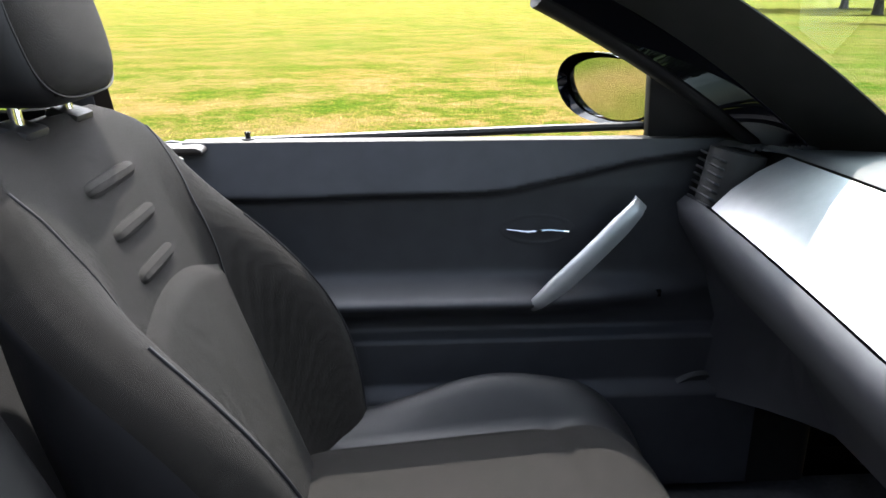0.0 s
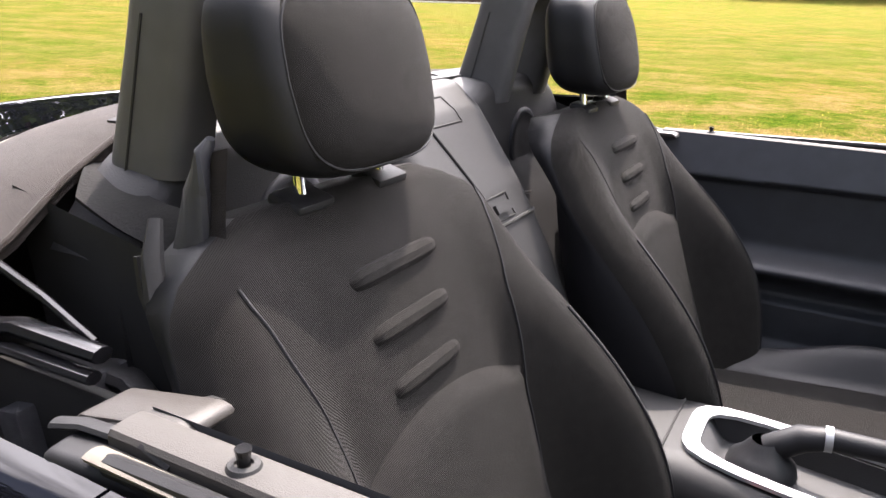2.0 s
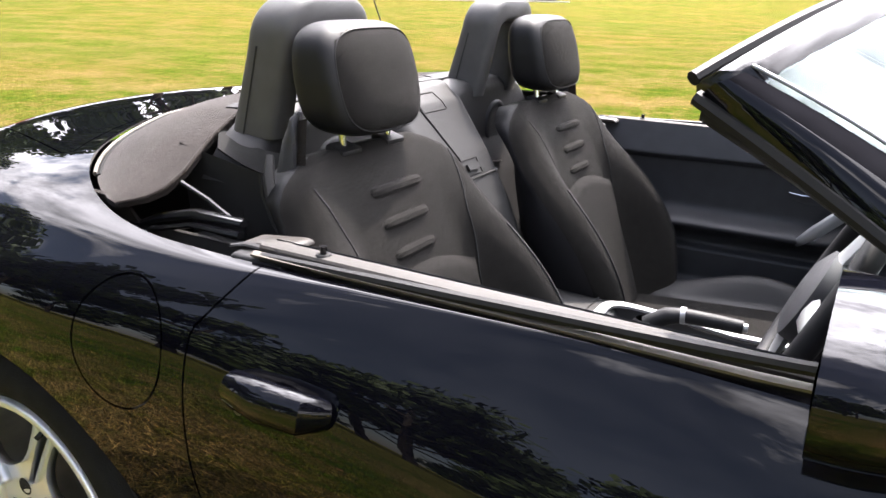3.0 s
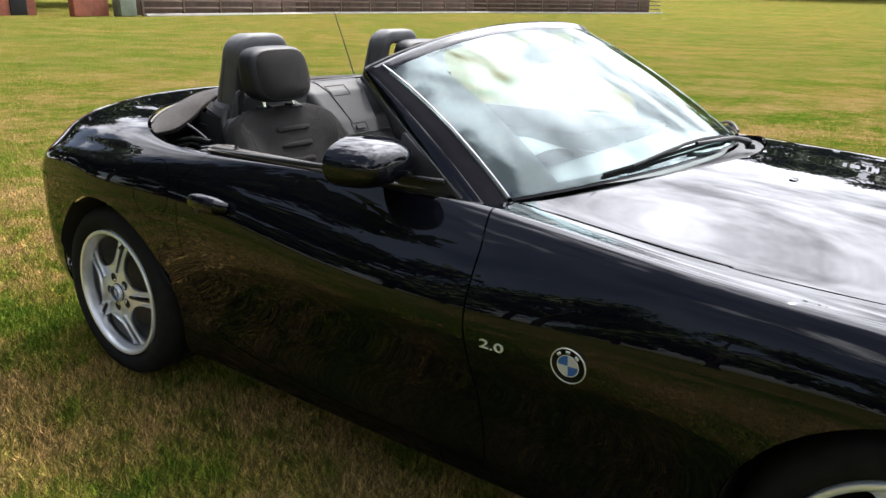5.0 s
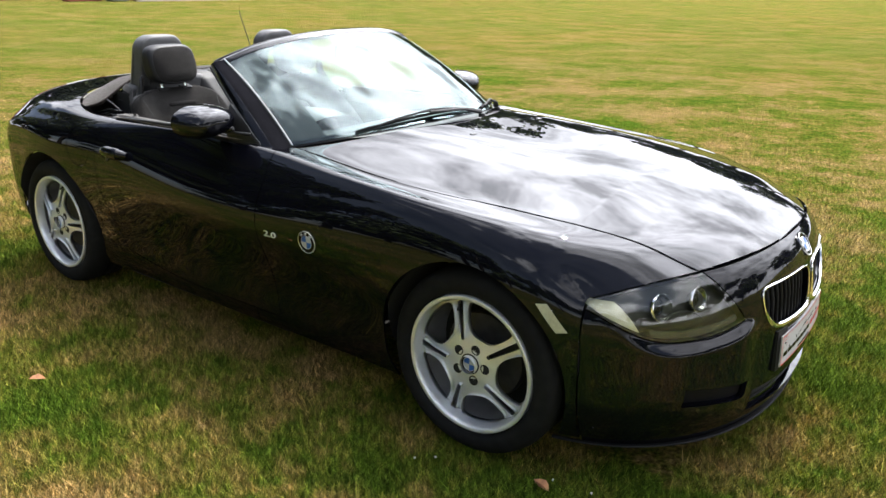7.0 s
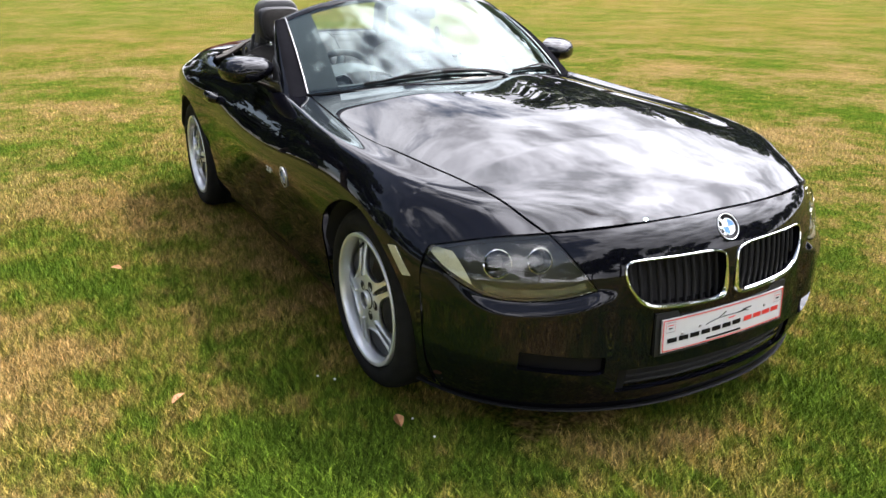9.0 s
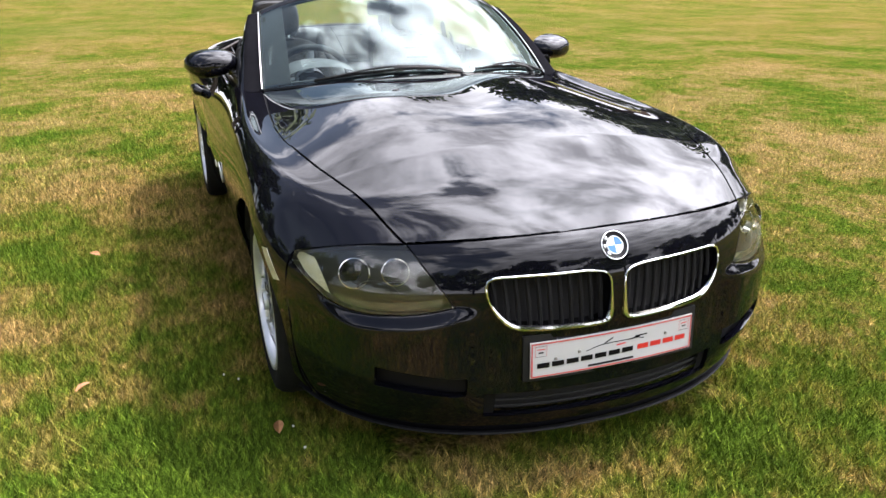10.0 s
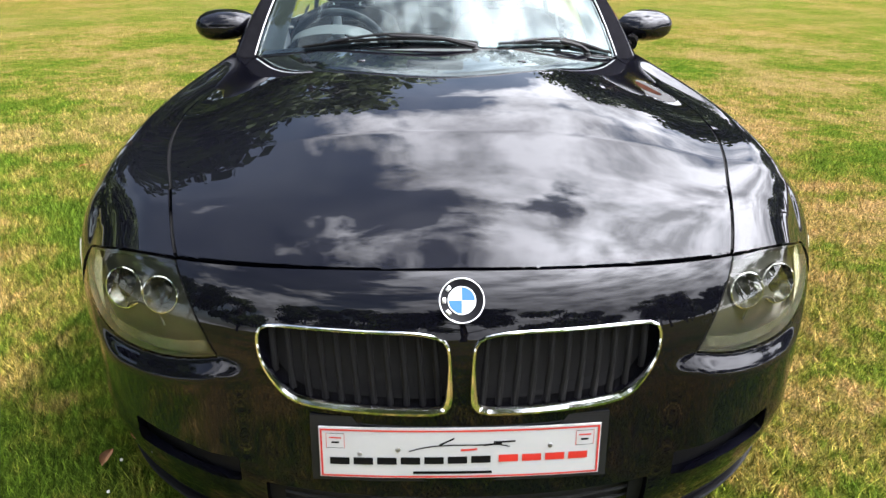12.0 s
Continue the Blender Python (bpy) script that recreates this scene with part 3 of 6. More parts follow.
def wheel(parent, at, turned):
    """A wheel whose outer side looks to -y."""
    face = Skin(wheel_face())
    face.cut("window", windows)
    face.cut("slot", slots)
    w = face.panel("wheel", lambda t: not t, SILVER, parent, "silver five double-spoke alloy wheel", gap=0.0, lip=0.018, out=1, seam=True)
    w.matrix_basis = at @ pose(0, 0, 0, 0, turned, 0)
    rim = lathe_bm([(-.010, .2345), (-.034, .2345), (-.0385, .2335), (-.0395, .2315), (-.0390, .2225), (-.0365, .2195), (-.018, .2165), (.002, .2125), (.012, .2100)], 96)
    inner = lathe_bm([(.011, .2098), (.020, .2085), (.06, .205), (.18, .205), (.185, .225)], 64)
    part("rim", rim, SILVER, w, angle=60)
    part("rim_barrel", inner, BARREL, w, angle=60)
    prof = [(-.006, .232), (-.030, .238), (-.040, .252), (-.043, .272), (-.038, .294), (-.022, .309), (-.002, .314), (.004, .3165), (.05, .317), (.056, .311), (.060, .311), (.066, .317), (.10, .317), (.106, .311), (.110, .311), (.116, .317), (.165, .3165), (.172, .314), (.19, .305), (.2, .27), (.19, .232)]
    part("tyre", lathe_bm(prof, 96), RUBBER, w, angle=50)
    part("brake_disc", lathe_bm([(.055, .0), (.055, .145), (.065, .150), (.08, .150)], 48), DISC, w)
    # dark disc added behind the spokes in place of the shade there
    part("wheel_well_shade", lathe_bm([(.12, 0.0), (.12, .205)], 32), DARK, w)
    cap = lathe_bm([(-.0268, 0.0), (-.0268, .0325), (-.0262, .0345), (-.020, .0350)], 40)
    part("centre_cap", cap, GLOSS, w)
    roundel(w, Matrix.Translation((0, -.0276, 0)) @ pose(0, 0, 0, 90, 0, 0), 0.0225, 0.0305)
    for k in range(5):
        a = 2 * math.pi * k / 5
        # flush dark disc paints the shade of a deep bolt hole
        part("wheel_bolt", lathe_bm([(-.0242, .0005), (-.0242, .0130), (-.0256, .0160), (-.0246, .0172)], 18), DARK, w, matrix=Matrix.Translation((0.057 * math.cos(a), 0, 0.057 * math.sin(a))))
    c = 2 * math.pi * 0.3
    valve = tube_bm([(0.195 * math.cos(c), -0.012, 0.195 * math.sin(c)), (0.182 * math.cos(c), -0.03, 0.182 * math.sin(c))], 0.005, 8)
    part("valve", valve, TRIM, w)
    return w


def sector_bm(r, a0, a1, h, seg=12):
    bm = bmesh.new()
    c = bm.verts.new((0, 0, h))
    arc = [bm.verts.new((r * math.cos(a0 + (a1 - a0) * i / seg), r * math.sin(a0 + (a1 - a0) * i / seg), h)) for i in range(seg + 1)]
    for p, q in zip(arc, arc[1:]):
        bm.faces.new((c, p, q))
    return bm


def roundel(parent, at, inner, outer):
    """A round enamel badge facing +z of at: black ring, four quarters in blue and white, a bright rim."""
    b = part("badge", lathe_bm([(-.004, outer * 1.0), (-.001, outer), (.0004, outer * .985), (.0006, outer * .95), (.0002, outer * .93), (.0002, 0.0001)], 48, "z"), BLACKINK, parent, "round blue, white and black enamel badge", matrix=at)
    part("badge_rim", lathe_bm([(-.002, outer * 1.035), (.0010, outer * 1.03), (.0012, outer * 1.0), (.0004, outer * .975)], 48, "z"), SILVER, b)
    part("badge_ring", lathe_bm([(.0004, inner * 1.07), (.0012, inner * 1.05), (.0012, inner), (.0006, inner * .98)], 48, "z"), SILVER, b)
    for k in range(4):
        part("badge_quarter", sector_bm(inner, k * math.pi / 2, (k + 1) * math.pi / 2, .0008), BLUE if k % 2 else WHITE, b)
    if outer > 0.033:
        for k in range(3):
            a = math.pi / 2 + (1 - k) * 0.72
            m = (inner + outer) / 2
            part("badge_mark", box_bm(outer * .26, outer * .17, .001, (m * math.cos(a), m * math.sin(a), .0010), 0, turn=(0, 0, math.degrees(a) - 90)), SILVER, b)
    return b


front_track, rear_track = 0.850, 0.872
first_wheel = wheel(car, pose(0, -front_track + 0.038, 0.317), 3)
for at, turned in ((pose(-2.495, -rear_track + 0.038, 0.317), 33), (pose(0, front_track - 0.038, 0.317, 0, 0, 180), 10), (pose(-2.495, rear_track - 0.038, 0.317, 0, 0, 180), 30)):
    copy_thing(first_wheel, at @ pose(0, 0, 0, 0, turned, 0))


def arch_liner(cx, r, y0, y1, sign):
    bm = bmesh.new()
    rows = []
    for y in (y0, y1):
        rows.append([])
        for a in np.linspace(-0.42, math.pi + 0.42, 40):
            z = 0.317 + r * math.sin(a)
            tuck = 0.085 * float(np.clip((0.46 - z) / 0.22, 0, 1)) if y == y0 else 0.0
            rows[-1].append(bm.verts.new((cx + r * math.cos(a), sign * (y - tuck), z)))
    for k in range(39):
        bm.faces.new((rows[0][k], rows[0][k + 1], rows[1][k + 1], rows[1][k]))
    mid = bm.verts.new((cx, sign * y1, 0.317))
    for k in range(39):
        bm.faces.new((rows[1][k], rows[1][k + 1], mid))
    return bm


for s in (1, -1):
    part("wheel_arch_liner", arch_liner(0.0, 0.352, 0.845, 0.56, s), DARK, car)
    part("wheel_arch_liner", arch_liner(-2.495, 0.362, 0.863, 0.56, s), DARK, car)
# floor pan and inner shells that close the body
part("floor_pan", box_bm(3.6, 1.1, 0.04, (-1.2, 0, 0.17), 0.01), DARK, car)
part("engine_bay", box_bm(1.0, 1.0, 0.36, (0.02, 0, 0.45), 0.02), DARK, car)
part("inner_nose", box_bm(0.10, 1.26, 0.40, (0.50, 0, 0.40), 0.02), DARK, car)

# ---- windscreen ----
def screen_point(s, v, out=0.0):
    """s from -1 to 1 across, v from 0 at the foot to 1 at the top."""
    a = abs(s)
    foot = Vector((-0.665 - 0.315 * a ** 2.2, 0.665 * s, 0.940 - 0.072 * a ** 2))
    head = Vector((-1.275 - 0.170 * a ** 2.4, 0.590 * s, 1.264 - 0.112 * a ** 3.0))
    p = foot.lerp(head, v)
    bulge = 4 * v * (1 - v) * 0.022 + out
    return p + Vector((0.42, 0.12 * s, 0.9)) * bulge


screen = part("windscreen", grid_bm(lambda u, v: screen_point((u * 2 - 1) * 0.985, 0.01 + v * 0.97), 40, 20), GLASS, car, "clear laminated windscreen")
screen.visible_shadow = False


HOUSING = material("lamp_housing_grey", (0.032, 0.032, 0.030), 0.3, 0.3, vary=0.15, scale=40)
HOUSING2 = material("lamp_ribbed_grey", (0.10, 0.10, 0.085), 0.25, 0.4, vary=0.3, scale=160, bump=0.8, bump_scale=260)
BEZEL = material("lamp_bezel_black", (0.02, 0.02, 0.02), 0.3, vary=0.15, scale=40)
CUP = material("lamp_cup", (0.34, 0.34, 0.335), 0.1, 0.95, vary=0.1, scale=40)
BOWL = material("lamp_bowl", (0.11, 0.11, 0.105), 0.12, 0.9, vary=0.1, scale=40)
MIRROR = material("lamp_reflector", (0.62, 0.63, 0.64), 0.08, 1.0, vary=0.03, scale=30)


NZ = np.linspace(0.05, 0.80, 1501)
NM, NH = nose_mid(NZ), nose_half(NZ)


def nose_point(y, z, out=0.0):
    """A point on the nose at breadth y and height z, pushed out along the surface's normal."""
    def at(yy, zz):
        half, mid = float(np.interp(zz, NZ, NH)), float(np.interp(zz, NZ, NM))
        t = min(abs(yy) / half, 1.0)
        return Vector((0.1 + (mid - 0.1) * (1 - t ** 2.25) ** (1 / 2.25), yy, zz))
    p = at(y, z)
    n = (at(y + 0.004, z) - p).cross(at(y, z + 0.004) - p).normalized()
    return p + n * out, n


RUNS = [(spline(X, a), spline(X, b)) for a, b in LINES]


@functools.lru_cache(None)
def side_at(x):
    ys = np.array([float(a(x)) for a, b in RUNS])
    zs = np.array([float(b(x)) for a, b in RUNS])
    t = np.linspace(0, 5, 120)
    return spline(range(9), ys)(t), spline(range(9), zs)(t)


def skin_y(x, z, out=0.0):
    """The body side's half-breadth at x and height z."""
    yy, zz = side_at(round(x, 3))
    return float(np.interp(z, zz, yy)) + out


# ---- grilles: chrome surround and upright slats ----
@functools.lru_cache(None)
def kidney_outline(grow, n=90):
    """Points round the grille's edge, found outward from its middle."""
    out = []
    for k in range(n):
        a = 2 * math.pi * k / n
        lo, hi = 0.0, 0.4
        for _ in range(30):
            m = (lo + hi) / 2
            v = kidney(np.array([0.19 + m * math.cos(a)]), np.array([0.565 + m * math.sin(a)]), grow)[0]
            lo, hi = (m, hi) if v < 0 else (lo, m)
        out.append((0.19 + lo * math.cos(a), 0.565 + lo * math.sin(a)))
    return out


for s in (1, -1):
    pts = [nose_point(s * y, z, 0.002)[0] for y, z in kidney_outline(0.002)]
    g = part("grille_surround", tube_bm(pts, [0.0032 + 0.0050 * max(0.0, min(1.0, (0.58 - p.z) / 0.07)) for p in pts], 8, True, 1.0, (1, 0, 0)), CHROME, car, "chrome-rimmed kidney-shaped grille with black slats")
    back = bmesh.new()
    ring_pts = [back.verts.new(nose_point(s * y, z, -0.045)[0]) for y, z in kidney_outline(0.004)]
    back.faces.new(ring_pts)
    part("grille_back", back, DARK, g, smooth=False)
    wall = bmesh.new()
    o1 = [wall.verts.new(nose_point(s * y, z, -0.002)[0]) for y, z in kidney_outline(0.002)]
    o2 = [wall.verts.new(nose_point(s * y, z, -0.046)[0]) for y, z in kidney_outline(0.004)]
    for k in range(len(o1)):
        q = (k + 1) % len(o1)
        wall.faces.new((o1[k], o1[q], o2[q], o2[k]))
    part("grille_throat", wall, GLOSS, g)
    for k in range(11):
        y0 = 0.044 + k * 0.030
        inside = [z for z in np.linspace(0.47, 0.66, 60) if kidney(np.array([y0]), np.array([z]))[0] < 0]
        if len(inside) > 6:
            zz = np.linspace(inside[0] - 0.004, inside[-1] + 0.004, 10)
            bm = tube_bm([nose_point(s * (y0 + (z - 0.56) * 0.06), z, -0.020)[0] for z in zz], 0.0065, 8, False, 1.0)
            part("grille_slat", bm, SLAT, g)


# ---- headlights ----
def lamp_cover(s):
    ob = nose.panel("headlight", lambda t: "lamp" in t and not any(b in t for b in ("behind", "over", "arch")), LENS, car, "clear headlight with twin round reflectors, slightly dulled lens", flip=s, gap=0.003, lip=0.004, lift=0.001, **part_of)
    ob.visible_shadow = False
    nose.panel("lamp_housing", lambda t: "lamp" in t and not any(b in t for b in ("behind", "over", "arch")), HOUSING, ob, flip=s, gap=0.001, lip=0.0, lift=-0.030, **part_of)
    wall = nose.panel("lamp_bezel", lambda t: "lamp" in t and not any(b in t for b in ("behind", "over", "arch")), BEZEL, ob, flip=s, gap=0.0035, lip=0.03, lift=-0.001, **part_of)
    me = wall.data
    bm = bmesh.new()
    bm.from_mesh(me)
    keep = set()
    for f in bm.faces:
        if f.index >= len(bm.faces) - wall_rim(me):
            keep.add(f)
    bmesh.ops.delete(bm, geom=[f for f in bm.faces if f not in keep], context="FACES")
    bm.to_mesh(me)
    bm.free()
    for y, z, r, d in ((0.580, 0.642, 0.036, -0.018), (0.676, 0.624, 0.041, -0.018)):
        p, n = nose_point(s * y, z, d)
        n = (n + Vector((1.4, 0, 0.1))).normalized()
        m = Matrix.Translation(p) @ n.to_track_quat("Z", "Y").to_matrix().to_4x4()
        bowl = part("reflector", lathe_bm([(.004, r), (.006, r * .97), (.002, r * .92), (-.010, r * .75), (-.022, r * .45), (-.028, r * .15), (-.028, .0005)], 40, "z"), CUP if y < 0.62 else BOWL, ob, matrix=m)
        part("reflector_rim", lathe_bm([(.0, r * 1.05), (.007, r * 1.035), (.0075, r * .985), (.003, r * .96)], 40, "z"), CHROME, bowl)
        part("bulb_cap", lathe_bm([(-.004, .0005), (-.005, r * .42), (-.010, r * .58), (-.024, r * .60)], 24, "z"), GLOSS, bowl)
    ring_pts = [nose_point(s * (0.628 + 0.05 * math.cos(a)), 0.575 + 0.035 * math.sin(a), -0.022)[0] for a in np.linspace(0.2, math.pi - 0.2, 16)]
    part("lamp_brow", tube_bm(ring_pts, 0.0025, 6), BEZEL, ob)
    amber = grid_bm(lambda u, v: nose_point(s * (0.735 + 0.05 * u + 0.02 * v), float(lamp_low(0.735 + 0.05 * u)) + 0.012 + (0.085 - 0.03 * u) * v, -0.012)[0], 10, 10)
    part("indicator_reflector", amber, AMBER, ob, "pale ribbed side indicator lens")
    strip = grid_bm(lambda u, v: nose_point(s * (0.475 + 0.24 * u), float(lamp_low(0.475 + 0.24 * u)) + 0.010 + 0.022 * v, -0.010)[0], 30, 3)
    part("ribbed_strip", strip, HOUSING2, ob)
    return ob


def wall_rim(me):
    return sum(1 for p in me.polygons if p.index >= 0 and len(p.vertices) == 4 and abs((me.vertices[p.vertices[0]].co - me.vertices[p.vertices[3]].co).length - 0.03) < 1e-4)


for s in (1, -1):
    lamp_cover(s)

# side reflectors ahead of the front wheels
for s in (1, -1):
    bm = grid_bm(lambda u, v: Vector((0.252 + 0.066 * v + 0.034 * u, s * (skin_y(0.252 + 0.066 * v + 0.034 * u, 0.605 - 0.078 * v) + 0.0008), 0.607 - 0.078 * v + 0.006 * u)), 4, 10, 0.002)
    part("side_reflector", bm, AMBER, car, "pale ribbed side repeater strip", angle=20)

# lower slots and intake: dark recesses and mesh
for s in (1, -1):
    bm = grid_bm(lambda u, v: nose_point(s * (0.34 + 0.44 * u), 0.16 + 0.30 * v, -0.012)[0], 12, 6)
    part("fog_recess", bm, SLAT, car)
    bm = grid_bm(lambda u, v: nose_point(s * (0.41 + 0.20 * u), 0.344 + 0.03 * u + 0.009 * v, -0.004)[0], 12, 2, 0.004)
    part("fog_blade", bm, GREYPL, car)
part("lower_grille", grid_bm(lambda u, v: nose_point(-0.40 + 0.80 * u, 0.21 + 0.10 * v, -0.035)[0], 30, 5), DARK, car)
for k in range(3):
    part("grille_bar", tube_bm([nose_point(-0.375 + 0.75 * i / 30, 0.236 + 0.024 * k, -0.024)[0] for i in range(31)], 0.0035, 6), DARK, car)
lip = [nose_point(0.80 * math.sin(a), 0.153, 0.002 + 0.006 * math.cos(a))[0] for a in np.linspace(-1.35, 1.35, 60)]
part("front_lip", tube_bm(lip, 0.009, 8, flat=0.45), SLAT, car)

# ---- number plate with a trader's sign ----
def plate_point(y, z, out):
    """Slightly bowed plate: y across, z up from its middle."""
    return Vector((0.838 - 0.18 * y * y - 0.05 * z + out, y, 0.403 + z))


plate = part("number_plate", grid_bm(lambda u, v: plate_point(-0.259 + 0.518 * u, -0.052 + 0.104 * v, 0.0), 24, 4, 0.004), WHITE, car, "white trade plate with black and red lettering", angle=60)
part("plate_plinth", grid_bm(lambda u, v: plate_point(-0.275 + 0.55 * u, -0.065 + 0.135 * v, -0.008), 24, 4, 0.022), TRIM, car, angle=60)


def plate_patch(y0, y1, z0, z1, mat, name, out=0.0016, slant=0.0):
    n = max(2, int(abs(y1 - y0) / 0.02))
    part(name, grid_bm(lambda u, v: plate_point(y0 + (y1 - y0) * u + slant * v, z0 + (z1 - z0) * v, out), n, 1), mat, plate, smooth=False)


for y0, y1, z0, z1 in ((-.2565, .2565, .046, .0495), (-.2565, .2565, -.0495, -.046), (-.2565, -.2530, -.0495, .0495), (.2530, .2565, -.0495, .0495)):
    plate_patch(y0, y1, z0, z1, RED, "red_border")
for k in range(7):
    plate_patch(-0.240 + k * 0.0432, -0.204 + k * 0.0432, -0.024 + 0.0008 * k, -0.009 + 0.0008 * k, BLACKINK, "black_bar")
for k in range(4):
    plate_patch(0.070 + k * 0.0432, 0.106 + k * 0.0432, -0.018, -0.003, RED, "red_bar")
plate_patch(-0.088, 0.058, -0.042, -0.036, BLACKINK, "small_bar")
for s in (-1, 1):
    for a, b, c, d in ((.212, .246, .040, .041), (.212, .246, .010, .011), (.212, .213, .010, .041), (.245, .246, .010, .041), (.218, .240, .030, .033), (.222, .236, .020, .024)):
        plate_patch(s * a, s * b, c, d, BLACKINK if c > .03 or d < .03 else RED, "crest_line")
swoosh = [(-.095, .006), (-.075, .012), (-.05, .017), (-.015, .019), (.03, .0185), (.07, .019), (.09, .014)]
for (a, b), (c, d) in zip(swoosh, swoosh[1:]):
    n = 3
    part("sketch_line", grid_bm(lambda u, v: plate_point(a + (c - a) * u, b + (d - b) * u + (v - .5) * 0.0026, 0.0017), n, 1), BLACKINK, plate, smooth=False)
for a, b, c, d, m in ((-.04, .019, -.012, .033, BLACKINK), (.042, .018, .075, .021, BLACKINK), (.06, .024, .10, .025, BLACKINK), (.0, .008, .03, .010, RED)):
    part("sketch_line", grid_bm(lambda u, v: plate_point(a + (c - a) * u, b + (d - b) * u + (v - .5) * 0.004, 0.0018), 2, 1), m, plate, smooth=False)
for y, z in ((-.185, -.002), (.165, .012), (-.115, .008)):
    part("plate_screw", lathe_bm([(.003, .0005), (.0025, .004), (.0, .005)], 12, "x"), STEEL, plate, matrix=Matrix.Translation(plate_point(y, z, 0)))

# ---- badges ----
p, n = nose_point(0, 0.690, 0.001)
n = Vector((n.x, 0, n.z))
n = n if n.x > 0 else -n
roundel(car, Matrix.Translation(p) @ n.to_track_quat("Z", "Y").to_matrix().to_4x4() @ pose(0, 0, 0, 0, 0, 90), 0.0235, 0.039)
for s in (1, -1):
    y = skin_y(-0.664, 0.607) + 0.002
    slope = (skin_y(-0.664, 0.64) - skin_y(-0.664, 0.58)) / 0.06
    n = Vector((0, s, -slope)).normalized()
    roundel(car, Matrix.Translation((-0.664, s * y, 0.607)) @ n.to_track_quat("Z", "Y").to_matrix().to_4x4(), 0.024, 0.040)


def script(text, size, depth):
    c = bpy.data.curves.new("lettering", "FONT")
    c.body, c.size, c.extrude = text, size, depth
    c.align_x = "CENTER"
    tmp = bpy.data.objects.new("lettering", c)
    scene.collection.objects.link(tmp)
    me = bpy.data.meshes.new_from_object(tmp.evaluated_get(bpy.context.evaluated_depsgraph_get()))
    bpy.data.objects.remove(tmp)
    bpy.data.curves.remove(c)
    return me


for s in (1, -1):
    me = script("2.0", 0.038, 0.0015)
    me.transform(Matrix.Diagonal((1.45, 0.78, 1, 1)))
    link("engine_badge", me, SILVER, car, "chrome 2.0 lettering", False, Matrix.Translation((-0.856, s * (skin_y(-0.856, 0.60) + 0.002), 0.588)) @ pose(0, 0, 0, 90, 0, 0 if s < 0 else 180))

# ---- screen frame ----
def pillar_bm(s):
    bm = bmesh.new()
    rows = []
    for v in np.linspace(-0.03, 1.0, 26):
        a = screen_point(s * 0.99, v, 0.004)
        foot, head = Vector((-1.050, s * 0.745, 0.874)), Vector((-1.478, s * 0.618, 1.134))
        c = foot.lerp(head, v) + Vector((0, s * 0.012, 0.012)) * 4 * v * (1 - v)
        mid = a.lerp(c, 0.45) + Vector((0.008, s * 0.030, 0.006))
        inn = a.lerp(c, 0.5) + Vector((-0.01, -s * 0.052, -0.028))
        ring_ = [a, a.lerp(mid, .5) + Vector((0.002, s * .009, .002)), mid, mid.lerp(c, .5) + Vector((0, s * .006, .004)), c, c.lerp(inn, .5) + Vector((-.006, 0, -.006)), inn, inn.lerp(a, .6)]
        rows.append([bm.verts.new(p) for p in ring_])
    for p, q in zip(rows, rows[1:]):
        for k in range(8):
            bm.faces.new((p[k], p[(k + 1) % 8], q[(k + 1) % 8], q[k]))
    bm.faces.new(rows[0])
    bm.faces.new(rows[-1][::-1])
    return bm


for s in (1, -1):
    pillar = part("screen_pillar", pillar_bm(s), PAINT, car, angle=50)
    pillar.data.materials.append(EDGING)
    for k, f in enumerate(pillar.data.polygons):
        f.material_index = 1 if k < 200 and k % 8 in (0, 1) else 0
    part("pillar_lining", tube_bm([screen_point(s * 0.99, v, 0.004).lerp(Vector((-1.050, s * 0.745, 0.874)).lerp(Vector((-1.478, s * 0.618, 1.134)), v), 0.35) + Vector((-.004, s * .002, -.030)) for v in np.linspace(-0.05, 1.02, 24)], 0.025, 12), TRIM, car)
    part("screen_border", grid_bm(lambda u, v: screen_point(s * (0.82 + 0.165 * u), 0.02 + 0.97 * v, -0.006), 8, 24, 0.003), DARK, car)
    # thin bright tube imitates the highlight on the pillar's lit edge
    part("pillar_trim_strip", tube_bm([screen_point(s * 0.985, v, 0.010) for v in np.linspace(0, 1, 24)], 0.0024, 8), BRUSHED, car)
    part("pillar_seal", tube_bm([Vector((-1.050, s * 0.739, 0.876)).lerp(Vector((-1.484, s * 0.612, 1.132)), v) + Vector((.002, 0, -.002)) + Vector((0, s * 0.012, 0.012)) * 4 * v * (1 - v) for v in np.linspace(0, 1, 24)], 0.010, 8), TRIM, car)
    tri = [(-1.266, 1.008), (-1.258, 1.014), (-1.040, 0.884), (-1.240, 0.878), (-1.250, 0.884)]
    part("door_mirror_sail", prism_bm(tri, 0.024, 0.004, lambda c: Vector((c.x, s * (0.722 + c.y - 0.30 * (c.z - 0.88)), c.z))), TRIM, car, "black plastic sail panel at the mirror")
head = [screen_point(s, 1.0) for s in np.linspace(-1, 1, 49)]
hb = bmesh.new()
rows = []
for s, p in zip(np.linspace(-1, 1, 49), head):
    back = Vector((-0.045, 0, 0.002 - 0.012 * abs(s)))
    ring_ = [p + Vector((0.022, 0, -0.008)), p + Vector((0.006, 0, 0.008)), p + back * .5 + Vector((0, 0, 0.012)), p + back + Vector((0, 0, 0.002)), p + back + Vector((0.004, 0, -0.022)), p + Vector((0.0, 0, -0.026))]
    rows.append([hb.verts.new(q) for q in ring_])
for p, q in zip(rows, rows[1:]):
    for k in range(6):
        hb.faces.new((p[k], p[(k + 1) % 6], q[(k + 1) % 6], q[k]))
